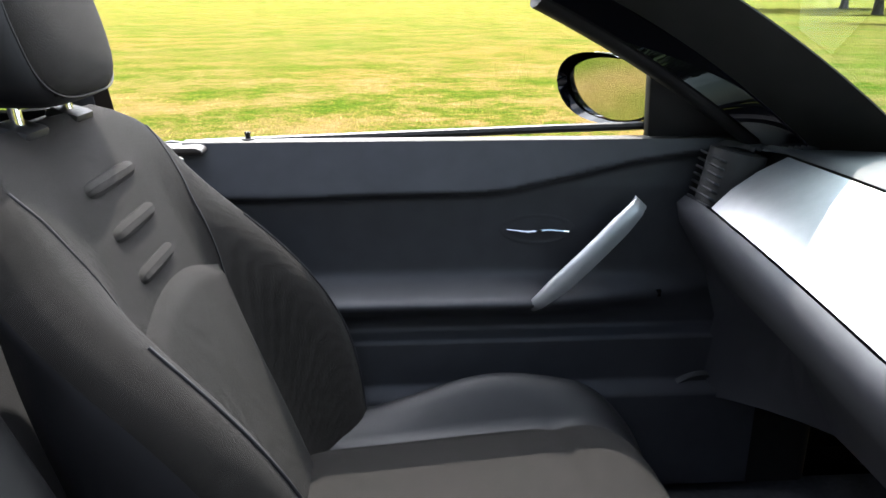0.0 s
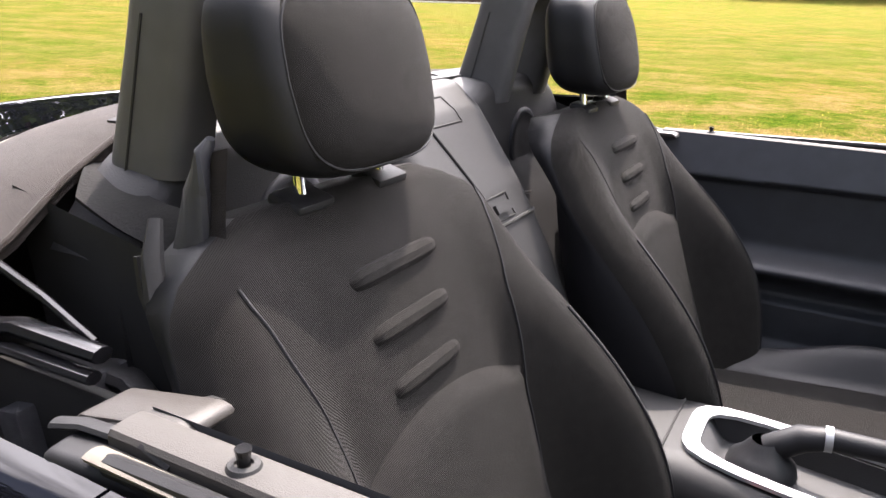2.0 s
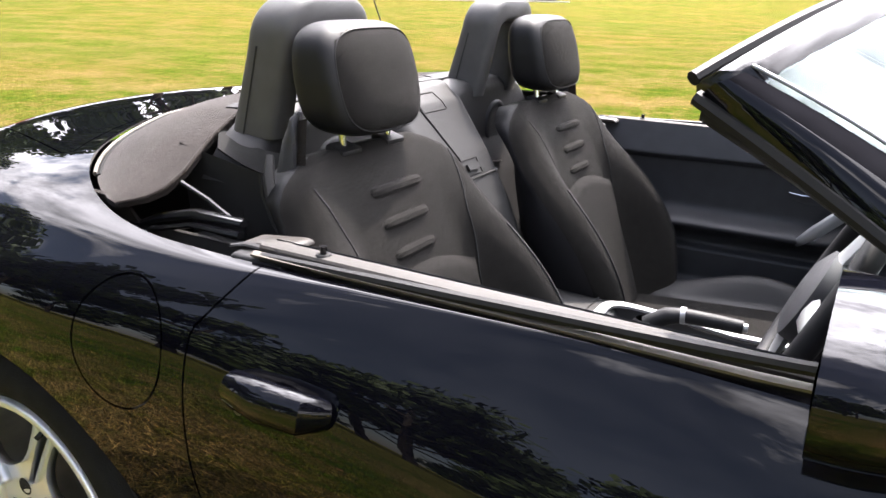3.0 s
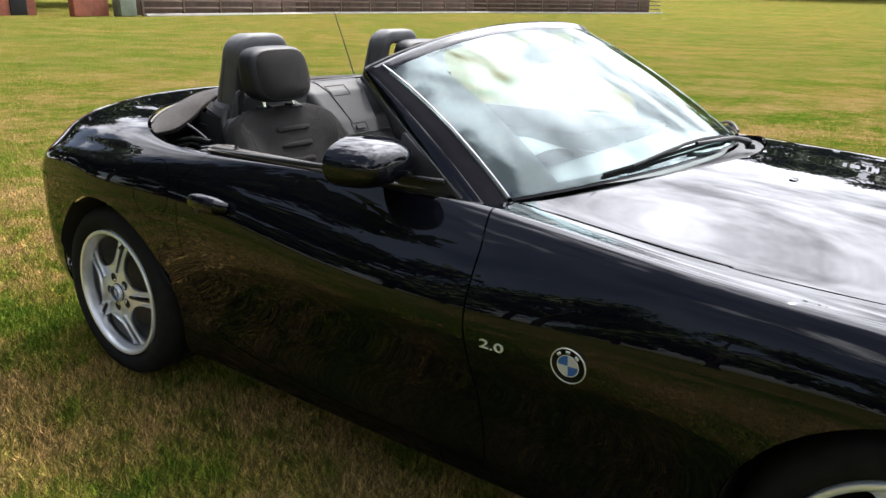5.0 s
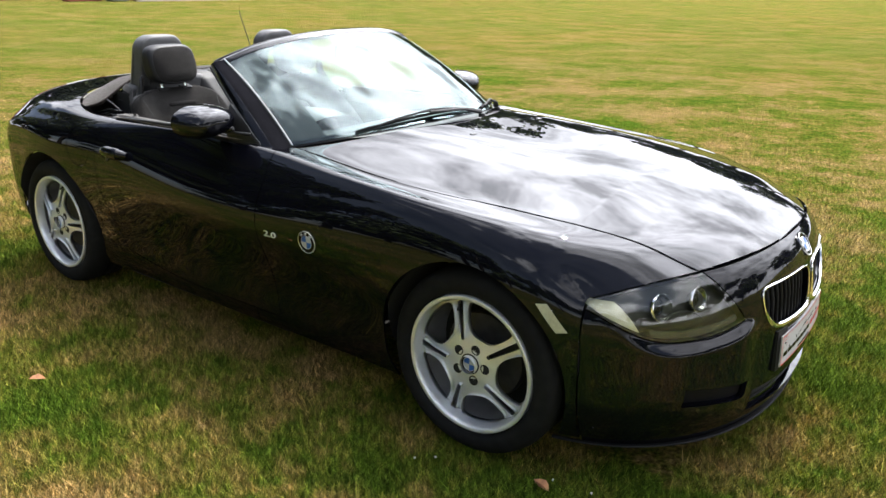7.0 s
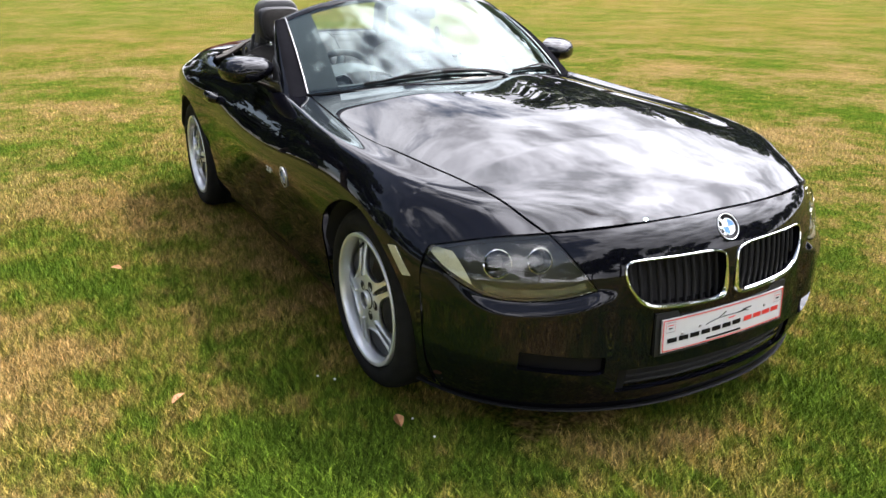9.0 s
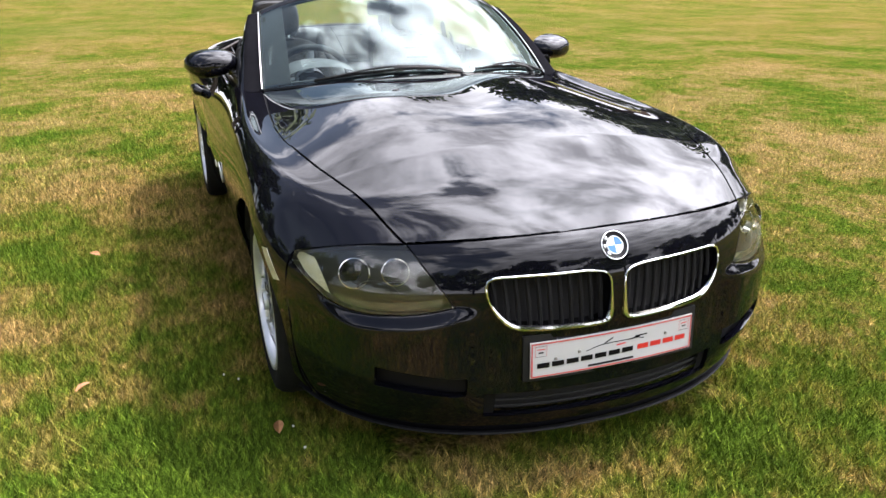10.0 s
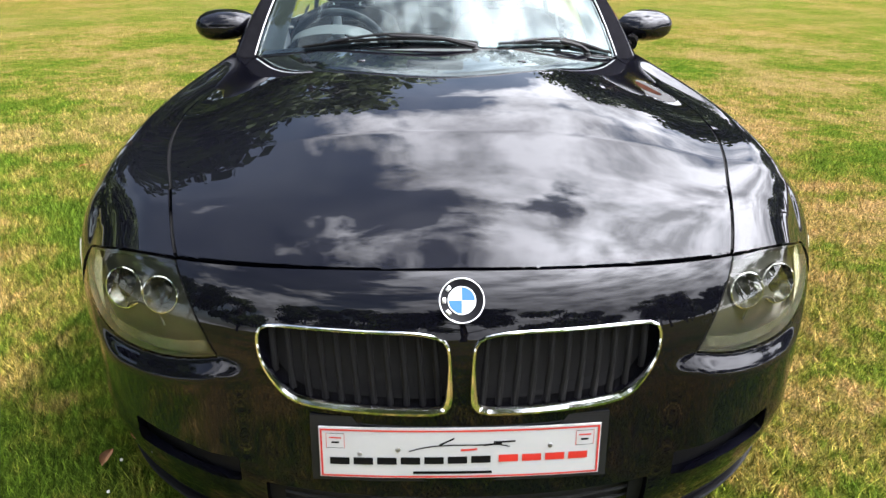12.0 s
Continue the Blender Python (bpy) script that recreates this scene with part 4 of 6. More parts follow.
hb.faces.new(rows[0])
hb.faces.new(rows[-1][::-1])
part("screen_header", hb, GLOSS, car, angle=60)
part("header_seal", tube_bm([p + Vector((-0.049, 0, -0.004)) for p in head], 0.009, 8), TRIM, car)
part("screen_shade_band", grid_bm(lambda u, v: screen_point((u * 2 - 1) * 0.97, 0.0 + v * 0.05, -0.004), 40, 3), BLACKINK, car)
# rear-view mirror
mir = part("rear_view_mirror", box_bm(0.035, 0.23, 0.065, (-1.275, 0, 1.180), 0.016, 3, (0, 8, 0)), TRIM, car, "black interior mirror on the screen")
part("mirror_stem", tube_bm([(-1.175, 0, 1.188), (-1.22, 0, 1.20), (-1.265, 0, 1.188)], 0.011, 8), TRIM, mir)
part("mirror_glass", box_bm(0.002, 0.21, 0.05, (-1.2935, 0, 1.178), 0.0005, 1, (0, 8, 0)), MIRROR, mir)

# ---- cowl, wipers, washer jets ----
def cowl_point(s, v):
    a = screen_point(s * 0.99, 0.0, -0.004)
    y = a.y
    xb = float(shut_rear(y)) - 0.003
    zb = float(np.interp(abs(y), [0, .25, .38, .55, .66], [.936, .932, .922, .893, .868])) - 0.012
    return Vector((xb + (a.x - xb) * v, y, zb + (a.z - 0.012 - zb) * v - 0.006 * math.sin(math.pi * v)))


part("cowl_grille", grid_bm(lambda u, v: cowl_point(u * 2 - 1, v), 48, 6, 0.01), TRIM, car)


def wiper(y_pivot, y_tip, y_heel):
    def at(y, lift, back):
        s = y / 0.665
        p = screen_point(s, back, lift)
        return p
    pivot = cowl_point(y_pivot / 0.665, 0.45) + Vector((0, 0, 0.012))
    mid_y = (y_tip + y_heel) / 2
    w = part("wiper", tube_bm([pivot, pivot + Vector((-0.01, 0, 0.02)), at(y_pivot + (mid_y - y_pivot) * .35, 0.030, 0.006), at(y_pivot + (mid_y - y_pivot) * .7, 0.030, 0.022), at(mid_y, 0.024, 0.044)], [0.014, 0.015, 0.010, 0.008, 0.006], 8, flat=0.7), TRIM, car, "black windscreen wiper")
    part("wiper_cap", lathe_bm([(.016, .0005), (.014, .012), (.0, .015)], 20, "z"), TRIM, w, matrix=Matrix.Translation(pivot))
    n = 20
    part("wiper_blade", tube_bm([at(y_heel + (y_tip - y_heel) * i / n, 0.008, 0.026 + 0.026 * math.sin(math.pi * i / n)) for i in range(n + 1)], 0.0055, 6), RUBBER, w)
    part("wiper_spine", tube_bm([at(y_heel + (y_tip - y_heel) * (0.12 + 0.76 * i / n), 0.014 + 0.010 * math.sin(math.pi * i / n), 0.028 + 0.028 * math.sin(math.pi * i / n)) for i in range(n + 1)], 0.0048, 6), TRIM, w)


wiper(0.12, -0.46, 0.13)
wiper(0.52, 0.20, 0.63)
for s in (1, -1):
    q = part("washer_jet", box_bm(0.020, 0.026, 0.010, (-0.42, s * 0.24, 0.925), 0.004, 2, (0, 6, 0)), GLOSS, car)

# ---- door mirrors ----
def shell_bm(s, n=22, m=28):
    """Egg-shaped housing, cut off flat to the rear."""
    bm = bmesh.new()
    rows = []
    for i in range(n + 1):
        t = i / n
        ang = t * math.pi / 2
        grow = math.sin(ang) ** 0.62
        x = 0.135 * math.cos(ang) ** 0.9 - 0.040
        row = []
        for k in range(m):
            a = 2 * math.pi * k / m
            cy = math.copysign(abs(math.cos(a)) ** 0.86, math.cos(a))
            cz = math.copysign(abs(math.sin(a)) ** 0.86, math.sin(a))
            yy = 0.122 * cy * (1 - 0.10 * (cz < 0) * abs(cz))
            zz = 0.061 * cz * (1 + 0.10 * (cy * s)) + 0.006 * cy
            row.append(bm.verts.new((x, yy * grow, zz * grow + 0.012 * (1 - grow) * -1)))
        rows.append(row)
    for p, q in zip(rows, rows[1:]):
        for k in range(m):
            bm.faces.new((p[k], p[(k + 1) % m], q[(k + 1) % m], q[k]))
    inner = [bm.verts.new((-0.022, v.co.y * 0.93, v.co.z * 0.92)) for v in rows[-1]]
    for k in range(m):
        bm.faces.new((rows[-1][k], rows[-1][(k + 1) % m], inner[(k + 1) % m], inner[k]))
    bmesh.ops.remove_doubles(bm, verts=bm.verts, dist=0.0004)
    return bm


for s in (1, -1):
    at = pose(-1.268, 0.838, 0.962, 0, 0, 33) if s > 0 else pose(-1.268, -0.828, 0.958)
    mm = part("door_mirror", shell_bm(s), PAINT, car, "gloss black door mirror", angle=50, matrix=at)
    gl = bmesh.new()
    ring_ = [gl.verts.new((0, 0.122 * 0.90 * math.copysign(abs(math.cos(a)) ** .86, math.cos(a)), 0.061 * 0.89 * math.copysign(abs(math.sin(a)) ** .86, math.sin(a)))) for a in np.linspace(0, 2 * math.pi, 33)[:-1]]
    gl.faces.new(ring_)
    part("mirror_glass", gl, MIRROR, mm, smooth=False, matrix=pose(-0.026, 0, 0, 0, -4, -4 if s > 0 else -8))
    part("mirror_arm", tube_bm([(0.030, -s * 0.070, -0.030), (0.036, -s * 0.098, -0.040), (0.044, -s * 0.118, -0.050), (0.05, -s * 0.135, -0.056)], [0.020, 0.024, 0.028, 0.034], 12, flat=0.9), GLOSS, mm)

# ---- door handles, fuel flap catch, antenna ----
for s in (1, -1):
    y = skin_y(-1.885, 0.742)
    hd = part("door_handle", tube_bm([(-1.950, s * (y - 0.006), 0.752), (-1.938, s * (y + 0.016), 0.758), (-1.885, s * (y + 0.028), 0.762), (-1.832, s * (y + 0.020), 0.758), (-1.815, s * (y - 0.006), 0.748)], [0.015, 0.021, 0.0235, 0.0225, 0.016], 14, flat=1.2), PAINT, car, "gloss black pull handle")
    part("handle_recess", lathe_bm([(-.0015, .0005), (-.001, .034), (.002, .040), (.0, .043)], 32), PAINT, hd, matrix=pose(-1.885, s * (y + 0.001), 0.732) @ Matrix.Diagonal((1.45, 1, 1.0, 1)))
    if s < 0:
        part("key_lock", lathe_bm([(-.006, .0005), (-.006, .007), (0, .009)], 16), DISC, hd, matrix=pose(-1.945, -y - 0.004, 0.722))
    part("waist_seal", tube_bm([(x, s * (0.752 - 0.012 * max(0, (x + 1.4)) / 0.3), 0.884 + 0.001 * i) for i, x in enumerate(np.linspace(-2.0, -1.10, 30) + 0.0)], 0.0075, 8), TRIM, car)
ant = part("antenna", tube_bm([(-2.66, 0.575, 0.925), (-2.68, 0.572, 0.98), (-2.815, 0.57, 1.305)], [0.006, 0.0026, 0.0018], 6), TRIM, car, "thin black whip aerial")
part("antenna_base", lathe_bm([(.03, .0005), (.028, .006), (.01, .012), (0, .018)], 16, "z"), TRIM, ant, matrix=pose(-2.66, 0.575, 0.893))
# tail lamps
for s in (1, -1):
    bm = grid_bm(lambda u, v: Vector((-3.10 - 0.10 * u + 0.03 * v, s * (skin_y(-3.10 - 0.10 * u + 0.03 * v, 0.66 + 0.09 * v) + 0.003), 0.66 + 0.09 * v)), 8, 6, 0.004)
    part("tail_lamp", bm, RED, car)


# ---- cabin shell ----
HOOP = material("hoop_plastic", (0.070, 0.070, 0.073), 0.52, vary=0.15, scale=25, bump=0.2, bump_scale=1000, spec=0.35)
BLOCK = material("cabin_black", (0.016, 0.016, 0.0175), 0.6, vary=0.2, scale=20, bump=0.3, bump_scale=600)
part("cabin_floor", box_bm(1.46, 1.40, 0.02, (-1.43, 0, 0.215), 0.004), CARPET, car)
part("cabin_back_wall", box_bm(0.03, 1.36, 0.60, (-2.17, 0, 0.52), 0.004, turn=(0, -12, 0)), CARPET, car)
part("footwell_wall", box_bm(0.03, 1.36, 0.60, (-0.72, 0, 0.50), 0.004), CARPET, car)
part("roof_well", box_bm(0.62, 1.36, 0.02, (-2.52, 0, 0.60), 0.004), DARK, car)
part("boot_wall", box_bm(0.02, 1.36, 0.32, (-2.83, 0, 0.73), 0.004), DARK, car)
for s in (1, -1):
    part("sill_panel", box_bm(1.12, 0.10, 0.22, (-1.45, s * 0.735, 0.26), 0.02, 3), DARK, car)
    part("well_side", box_bm(0.80, 0.012, 0.26, (-2.45, s * 0.655, 0.72), 0.004), DARK, car)


# ---- door linings ----
def lining_y(x, z):
    """How far out the door's inner face lies."""
    band = float(np.interp(x, [-2.03, -1.50, -1.25, -1.05], [.800, .810, .862, .885]))
    y = 0.703 - 0.018 * np.clip((0.91 - z) / 0.1, 0, 1)
    below = np.clip((band - z) / 0.012, 0, 1)
    y += 0.020 * below
    arm = np.exp(-((z - 0.622) / 0.030) ** 2) if z < 0.622 else np.exp(-((z - 0.622) / 0.022) ** 2)
    run = np.clip((x + 1.95) / 0.12, 0, 1) * np.clip((-1.10 - x) / 0.35, 0, 1)
    y -= 0.062 * arm * run
    ledge = np.clip((0.555 - z) / 0.012, 0, 1)
    y -= 0.030 * ledge
    low = np.clip((0.46 - z) / 0.02, 0, 1)
    y -= 0.022 * low * np.clip((x + 1.95) / 0.2, 0, 1)
    return float(y)


def door_lining(s):
    xs, zs = (-2.02, -1.03), (0.25, 0.893)
    bm = grid_bm(lambda u, v: Vector((xs[0] + (xs[1] - xs[0]) * u - 0.03 * (1 - v) * (u < .1), s * lining_y(xs[0] + (xs[1] - xs[0]) * u, zs[0] + (zs[1] - zs[0]) * v), zs[0] + (zs[1] - zs[0]) * v)), 60, 130)
    d = part("door_lining", bm, PLASTIC, car, "black moulded door lining with a silver pull", angle=80)
    d.data.materials.append(LININGTOP)
    for f in d.data.polygons:
        if f.center.z > float(np.interp(f.center.x, [-2.03, -1.50, -1.25, -1.05], [.800, .810, .862, .885])) + 0.002:
            f.material_index = 1
    top = bmesh.new()
    prof = [(0.7035, 0.876), (0.7030, 0.886), (0.7050, 0.8915), (0.709, 0.8940), (0.716, 0.8945), (0.728, 0.8945), (0.734, 0.8935), (0.7365, 0.890), (0.7365, 0.870)]
    rows = [[top.verts.new((x, s * y, z)) for y, z in prof] for x in np.linspace(-2.02, -1.06, 24)]
    for p, q in zip(rows, rows[1:]):
        for k in range(len(prof) - 1):
            top.faces.new((p[k], p[k + 1], q[k + 1], q[k]))
    part("lining_top", top, GREYTOP, d, "grey soft door top")
    a, b = Vector((-1.452, s * 0.648, 0.612)), Vector((-1.268, s * 0.660, 0.794))
    pull = bmesh.new()
    rows = []
    n = 16
    side = Vector((0.72, 0, -0.69))
    for i in range(n + 1):
        t = i / n
        p = a.lerp(b, t) + Vector((0, -s * 0.012 * math.sin(math.pi * t) + s * 0.010 * (max(0, abs(t - .5) - .42) / .08) ** 2, 0))
        w = 0.0175 * (0.55 + 0.45 * min(1, 4 * t)) * (1 - 0.25 * max(0, t - .8) / .2)
        rows.append([pull.verts.new(p + side * w * c + Vector((0, s * e, 0))) for c, e in ((-1, 0), (-.6, -.007), (.3, -.007), (1, -.003), (1, .002), (0, .004), (-1, .003))])
    for p, q in zip(rows, rows[1:]):
        for k in range(7):
            pull.faces.new((p[k], p[(k + 1) % 7], q[(k + 1) % 7], q[k]))
    pull.faces.new(rows[0]), pull.faces.new(rows[-1][::-1])
    part("door_pull", pull, BRUSHED, d, "matt silver slanting pull handle", angle=60)
    part("lever_cup", lathe_bm([(.006, .0005), (.004, .030), (.001, .040), (0.002, .044)], 30), PLASTIC, d, matrix=pose(-1.435, s * 0.702, 0.738) @ Matrix.Diagonal((1.5, s, .62, 1)))
    part("door_release", tube_bm([(-1.490, s * 0.692, 0.742), (-1.455, s * 0.686, 0.739), (-1.42, s * 0.685, 0.742), (-1.384, s * 0.690, 0.737)], [.003, .0055, .0055, .004], 8, flat=.6), CHROME, d)
    part("switch", box_bm(0.02, 0.012, 0.016, (-1.222, s * 0.690, 0.622), 0.004), GLOSS, d)
    part("door_lock_pin", tube_bm([(-1.918, s * 0.722, 0.885), (-1.918, s * 0.722, 0.900), (-1.918, s * 0.722, 0.907)], [.0042, .0042, .0055], 10), GLOSS, d)
    part("pin_collar", lathe_bm([(.004, .006), (.0035, .010), (0, .012)], 16, "z"), GREYPL, d, matrix=pose(-1.918, s * 0.722, 0.893))
    part("door_edge_seal", tube_bm([(-2.026, s * 0.728, 0.885), (-2.030, s * 0.705, 0.80), (-2.025, s * 0.70, 0.60), (-1.97, s * 0.69, 0.40), (-1.85, s * 0.69, 0.28)], 0.012, 8), RUBBER, d)
    part("lining_loudspeaker", lathe_bm([(.0, .0005), (.002, .06), (.006, .068), (0, .075)], 32), BLOCK, d, matrix=pose(-1.13, s * 0.672, 0.40) @ Matrix.Diagonal((1, -s, 1, 1)))
    return d


for s in (1, -1):
    door_lining(s)
    # outer waist seal, the glass slot and the strip between
    def waist(y, z, w, mat, name):
        edge = lambda x: float(np.interp(x, [-2.02, -1.35, -1.08], [0, 0, -.022]))
        part(name, grid_bm(lambda u, v: Vector((-2.015 + 0.935 * u, s * (y + w * v + edge(-2.015 + 0.935 * u)), z + 0.0025 * math.sin(math.pi * v))), 26, 4, 0.004), mat, car)
    waist(0.7435, 0.8880, 0.0165, SEAL, "waist_seal")
    waist(0.7380, 0.8830, 0.0050, RUBBER, "glass_slot")


# ---- seats ----
back_w = spline([0, .25, .5, .75, .9, .965, 1.0], [.235, .280, .285, .264, .236, .195, .130])
back_t = spline([0, .5, .85, .96, 1.0], [.11, .115, .085, .055, .028])
bolster = spline([0, .3, .6, .82, 1.0], [.090, .122, .072, .014, .0])
seam_u = lambda v: float(np.interp(v, [0, .35, .55, .75, .88, .97], [.52, .50, .54, .64, .78, .92]))


def back_point(u, v, lift=0.0):
    z = 0.395 + 0.590 * v
    x = -1.832 - 0.385 * (z - 0.45) - 0.03 * max(0, v - 0.85) / 0.15 * max(0, v - 0.85) / 0.15
    a = abs(u)
    k = min(1, max(0, (a - 0.46) / 0.36))
    k = k * k * (3 - 2 * k)
    fall = max(0, a - 0.84) / 0.16
    d = float(bolster(v)) * k - 0.050 * fall * fall * (1 if v < .9 else 1 - (v - .9) * 5) + lift
    return Vector((x + 0.93 * d, u * float(back_w(v)), z + 0.36 * d))


def seat(y0, outer):
    """A bucket seat facing +x; outer is +1 when its outer side is to the left."""
    n, m = 44, 40
    bm = bmesh.new()
    rows, split = [], []
    for i in range(m + 1):
        v = i / m
        front = [back_point(-1 + 2 * j / n, v) for j in range(n + 1)]
        t, w = float(back_t(v)), float(back_w(v))
        rear = []
        for u in (.985, .93, .82, .6, .2, -.2, -.6, -.82, -.93, -.985):
            e = float(np.interp(abs(u), [.6, .82, .93, .985], [1.0, .76, .42, .15]))
            c = back_point(u * .5, v)
            hem = 0.064 - float(bolster(v)) if abs(u) > .8 else 0.0
            d = max(t * e, hem)
            rear.append(Vector((c.x - d * .93 - 0.02 * min(1.0, max(0.0, (v - .84) / .14)), u * w, c.z - d * .36)))
        rows.append([bm.verts.new(p) for p in front + rear])
    k = len(rows[0])
    for i in range(m):
        for j in range(k):
            f = bm.faces.new((rows[i][j], rows[i][(j + 1) % k], rows[i + 1][(j + 1) % k], rows[i + 1][j]))
            u = -1 + 2 * (j + .5) / n
            f.material_index = 0 if (j < n) else 1
    bm.faces.new(rows[0]), bm.faces.new(rows[-1][::-1])
    me = bpy.data.meshes.new("car_seat")
    bmesh.ops.recalc_face_normals(bm, faces=bm.faces)
    bm.to_mesh(me)
    bm.free()
    me.materials.append(CLOTH), me.materials.append(LEATHER)
    st = link("car_seat", me, None, car, "charcoal cloth sports seat with dark leatherette bolsters", matrix=Matrix.Translation((0, y0, 0)))
    for z, half in ((0.912, .080), (0.860, .073), (0.808, .066)):
        v = (z - 0.395) / 0.590
        pts = []
        for i in range(17):
            t = -1 + i / 8
            pts.append(back_point(t * half / float(back_w(v)), v, -0.006))
        rad = [0.0125 * math.sqrt(max(0.02, 1 - (abs(-1 + i / 8)) ** 6)) for i in range(17)]
        part("ridge", tube_bm(pts, rad, 10, flat=1.0), CLOTH, st)

    def lumbar(a, b):
        v = 0.02 + b * (0.655 - 0.060 * a * a - 0.02)
        u = a * (seam_u(v) - 0.015)
        edge = min(1, (1 - abs(a)) / 0.10, (1 - b) / 0.07)
        return back_point(u, v, 0.017 * math.sin(edge * math.pi / 2))
    part("lumbar_pad", grid_bm(lambda a, b: lumbar(a * 2 - 1, b), 30, 40), CLOTH, st)
    for s in (1, -1):
        part("seam", tube_bm([back_point(s * seam_u(v), v, 0.0002) for v in np.linspace(.02, .93, 40)], 0.0016, 6), LEATHER, st)
        part("piping", tube_bm([back_point(s * 0.83, v, 0.001) for v in np.linspace(.03, .66, 30)], 0.0018, 6), LEATHER, st)

    # cushion
    def cushion(u, t):
        """u across, t from the back (0) to the front edge (1)."""
        a = abs(u)
        k = min(1, max(0, (a - 0.55) / 0.3))
        k = k * k * (3 - 2 * k)
        x = -1.875 + 0.605 * t - 0.035 * a ** 3 * t
        z = 0.436 + 0.035 * t + 0.070 * k * (0.30 + 0.70 * math.exp(-((t - 0.60) / 0.27) ** 2)) - 0.035 * max(0, a - .85) / .15
        nose_ = max(0, t - 0.80) / 0.20
        z -= 0.075 * nose_ ** 2.4
        z -= 0.006 * math.exp(-((a - .60) / .03) ** 2) + 0.006 * math.exp(-((t - .74) / .02) ** 2) * (a < .62)
        return Vector((x, u * (0.245 + 0.020 * t), z))
    bm = bmesh.new()
    cn, cm = 40, 40
    top = [[bm.verts.new(cushion(-1 + 2 * j / cn, i / cm)) for j in range(cn + 1)] for i in range(cm + 1)]
    for i in range(cm):
        for j in range(cn):
            f = bm.faces.new((top[i][j], top[i + 1][j], top[i + 1][j + 1], top[i][j + 1]))
            f.material_index = 0 if abs(-1 + 2 * (j + .5) / cn) < .62 else 1
    edge = [top[0][j] for j in range(cn + 1)] + [top[i][cn] for i in range(1, cm + 1)] + [top[cm][j] for j in range(cn - 1, -1, -1)] + [top[i][0] for i in range(cm - 1, 0, -1)]
    low = [bm.verts.new((v.co.x * 1.0 - 0.02 * (v.co.x > -1.4), v.co.y * 0.97, 0.27)) for v in edge]
    for q in range(len(edge)):
        f = bm.faces.new((edge[q], edge[(q + 1) % len(edge)], low[(q + 1) % len(edge)], low[q]))
        f.material_index = 1
    bmesh.ops.recalc_face_normals(bm, faces=bm.faces)
    me = bpy.data.meshes.new("seat_cushion")
    bm.to_mesh(me)
    bm.free()
    me.materials.append(CLOTH), me.materials.append(LEATHER)
    link("seat_cushion", me, None, st)
    part("seat_base", box_bm(0.50, 0.40, 0.07, (-1.60, 0, 0.245), 0.01), BLOCK, st)

    # headrest
    def pillow(e):
        taper = 1 - 0.07 * max(0, -e[2]) - 0.05 * max(0, e[2])
        return Vector((-2.090 + 0.066 * e[0] * (1 - 0.10 * e[2]) - 0.018 * (e[2] - .2) - 0.012 * e[1] ** 2 * max(0, e[0]), 0.121 * e[1] * taper, 1.093 + 0.092 * e[2]))
    hb = bmesh.new()
    bmesh.ops.create_uvsphere(hb, u_segments=72, v_segments=48, radius=1)
    spot = {}
    for v in hb.verts:
        c = v.co.copy()
        L = (abs(c[0]) ** 3.2 + abs(c[1]) ** 4.5 + abs(c[2]) ** 3.6) ** (1 / 3.8)
        spot[v] = [q / L for q in c]
        v.co = pillow(spot[v])
    for f in hb.faces:
        e = [sum(spot[v][k] for v in f.verts) / len(f.verts) for k in range(3)]
        f.material_index = 0 if e[0] > 0 and abs(e[1] / .90) ** 4 + abs(e[2] / .88) ** 4 < 1 else 1
    welt = []
    for k in range(64):
        a = 2 * math.pi * k / 64
        r = (abs(math.cos(a)) ** 4 + abs(math.sin(a)) ** 4) ** -0.25
        y, z = .90 * r * math.cos(a), .88 * r * math.sin(a)
        c = Vector(((max(0.02, 1 - abs(y) ** 4.5 - abs(z) ** 3.6)) ** (1 / 3.2), y, z))
        L = (abs(c[0]) ** 3.2 + abs(c[1]) ** 4.5 + abs(c[2]) ** 3.6) ** (1 / 3.8)
        welt.append(pillow([q / L for q in c]))
    me = bpy.data.meshes.new("headrest")
    bmesh.ops.recalc_face_normals(hb, faces=hb.faces)
    hb.to_mesh(me)
    hb.free()
    me.materials.append(CLOTH), me.materials.append(LEATHER)
    hr = link("headrest", me, None, st, "padded headrest on two chrome posts")
    part("headrest_seam", tube_bm(welt, 0.0013, 6, True, up=(1, 0, 0)), LEATHER, hr)
    for s in (1, -1):
        part("headrest_post", tube_bm([(-2.072, s * 0.062, 0.95), (-2.082, s * 0.062, 1.045)], 0.0065, 12), CHROME, st)
        part("post_guide", box_bm(0.040, 0.054, 0.014, (-2.074, s * 0.062, 0.980), 0.006, 2, (0, 16, 0)), TRIM, st)
    # buckle and lap belt
    part("belt_buckle", box_bm(0.030, 0.012, 0.060, (-1.765, outer * 0.245, 0.405), 0.004, 2, (0, -30, 0)), STEEL, st, "chrome belt tongue")
    return st


seat(0.365, 1)
seat(-0.410, -1)


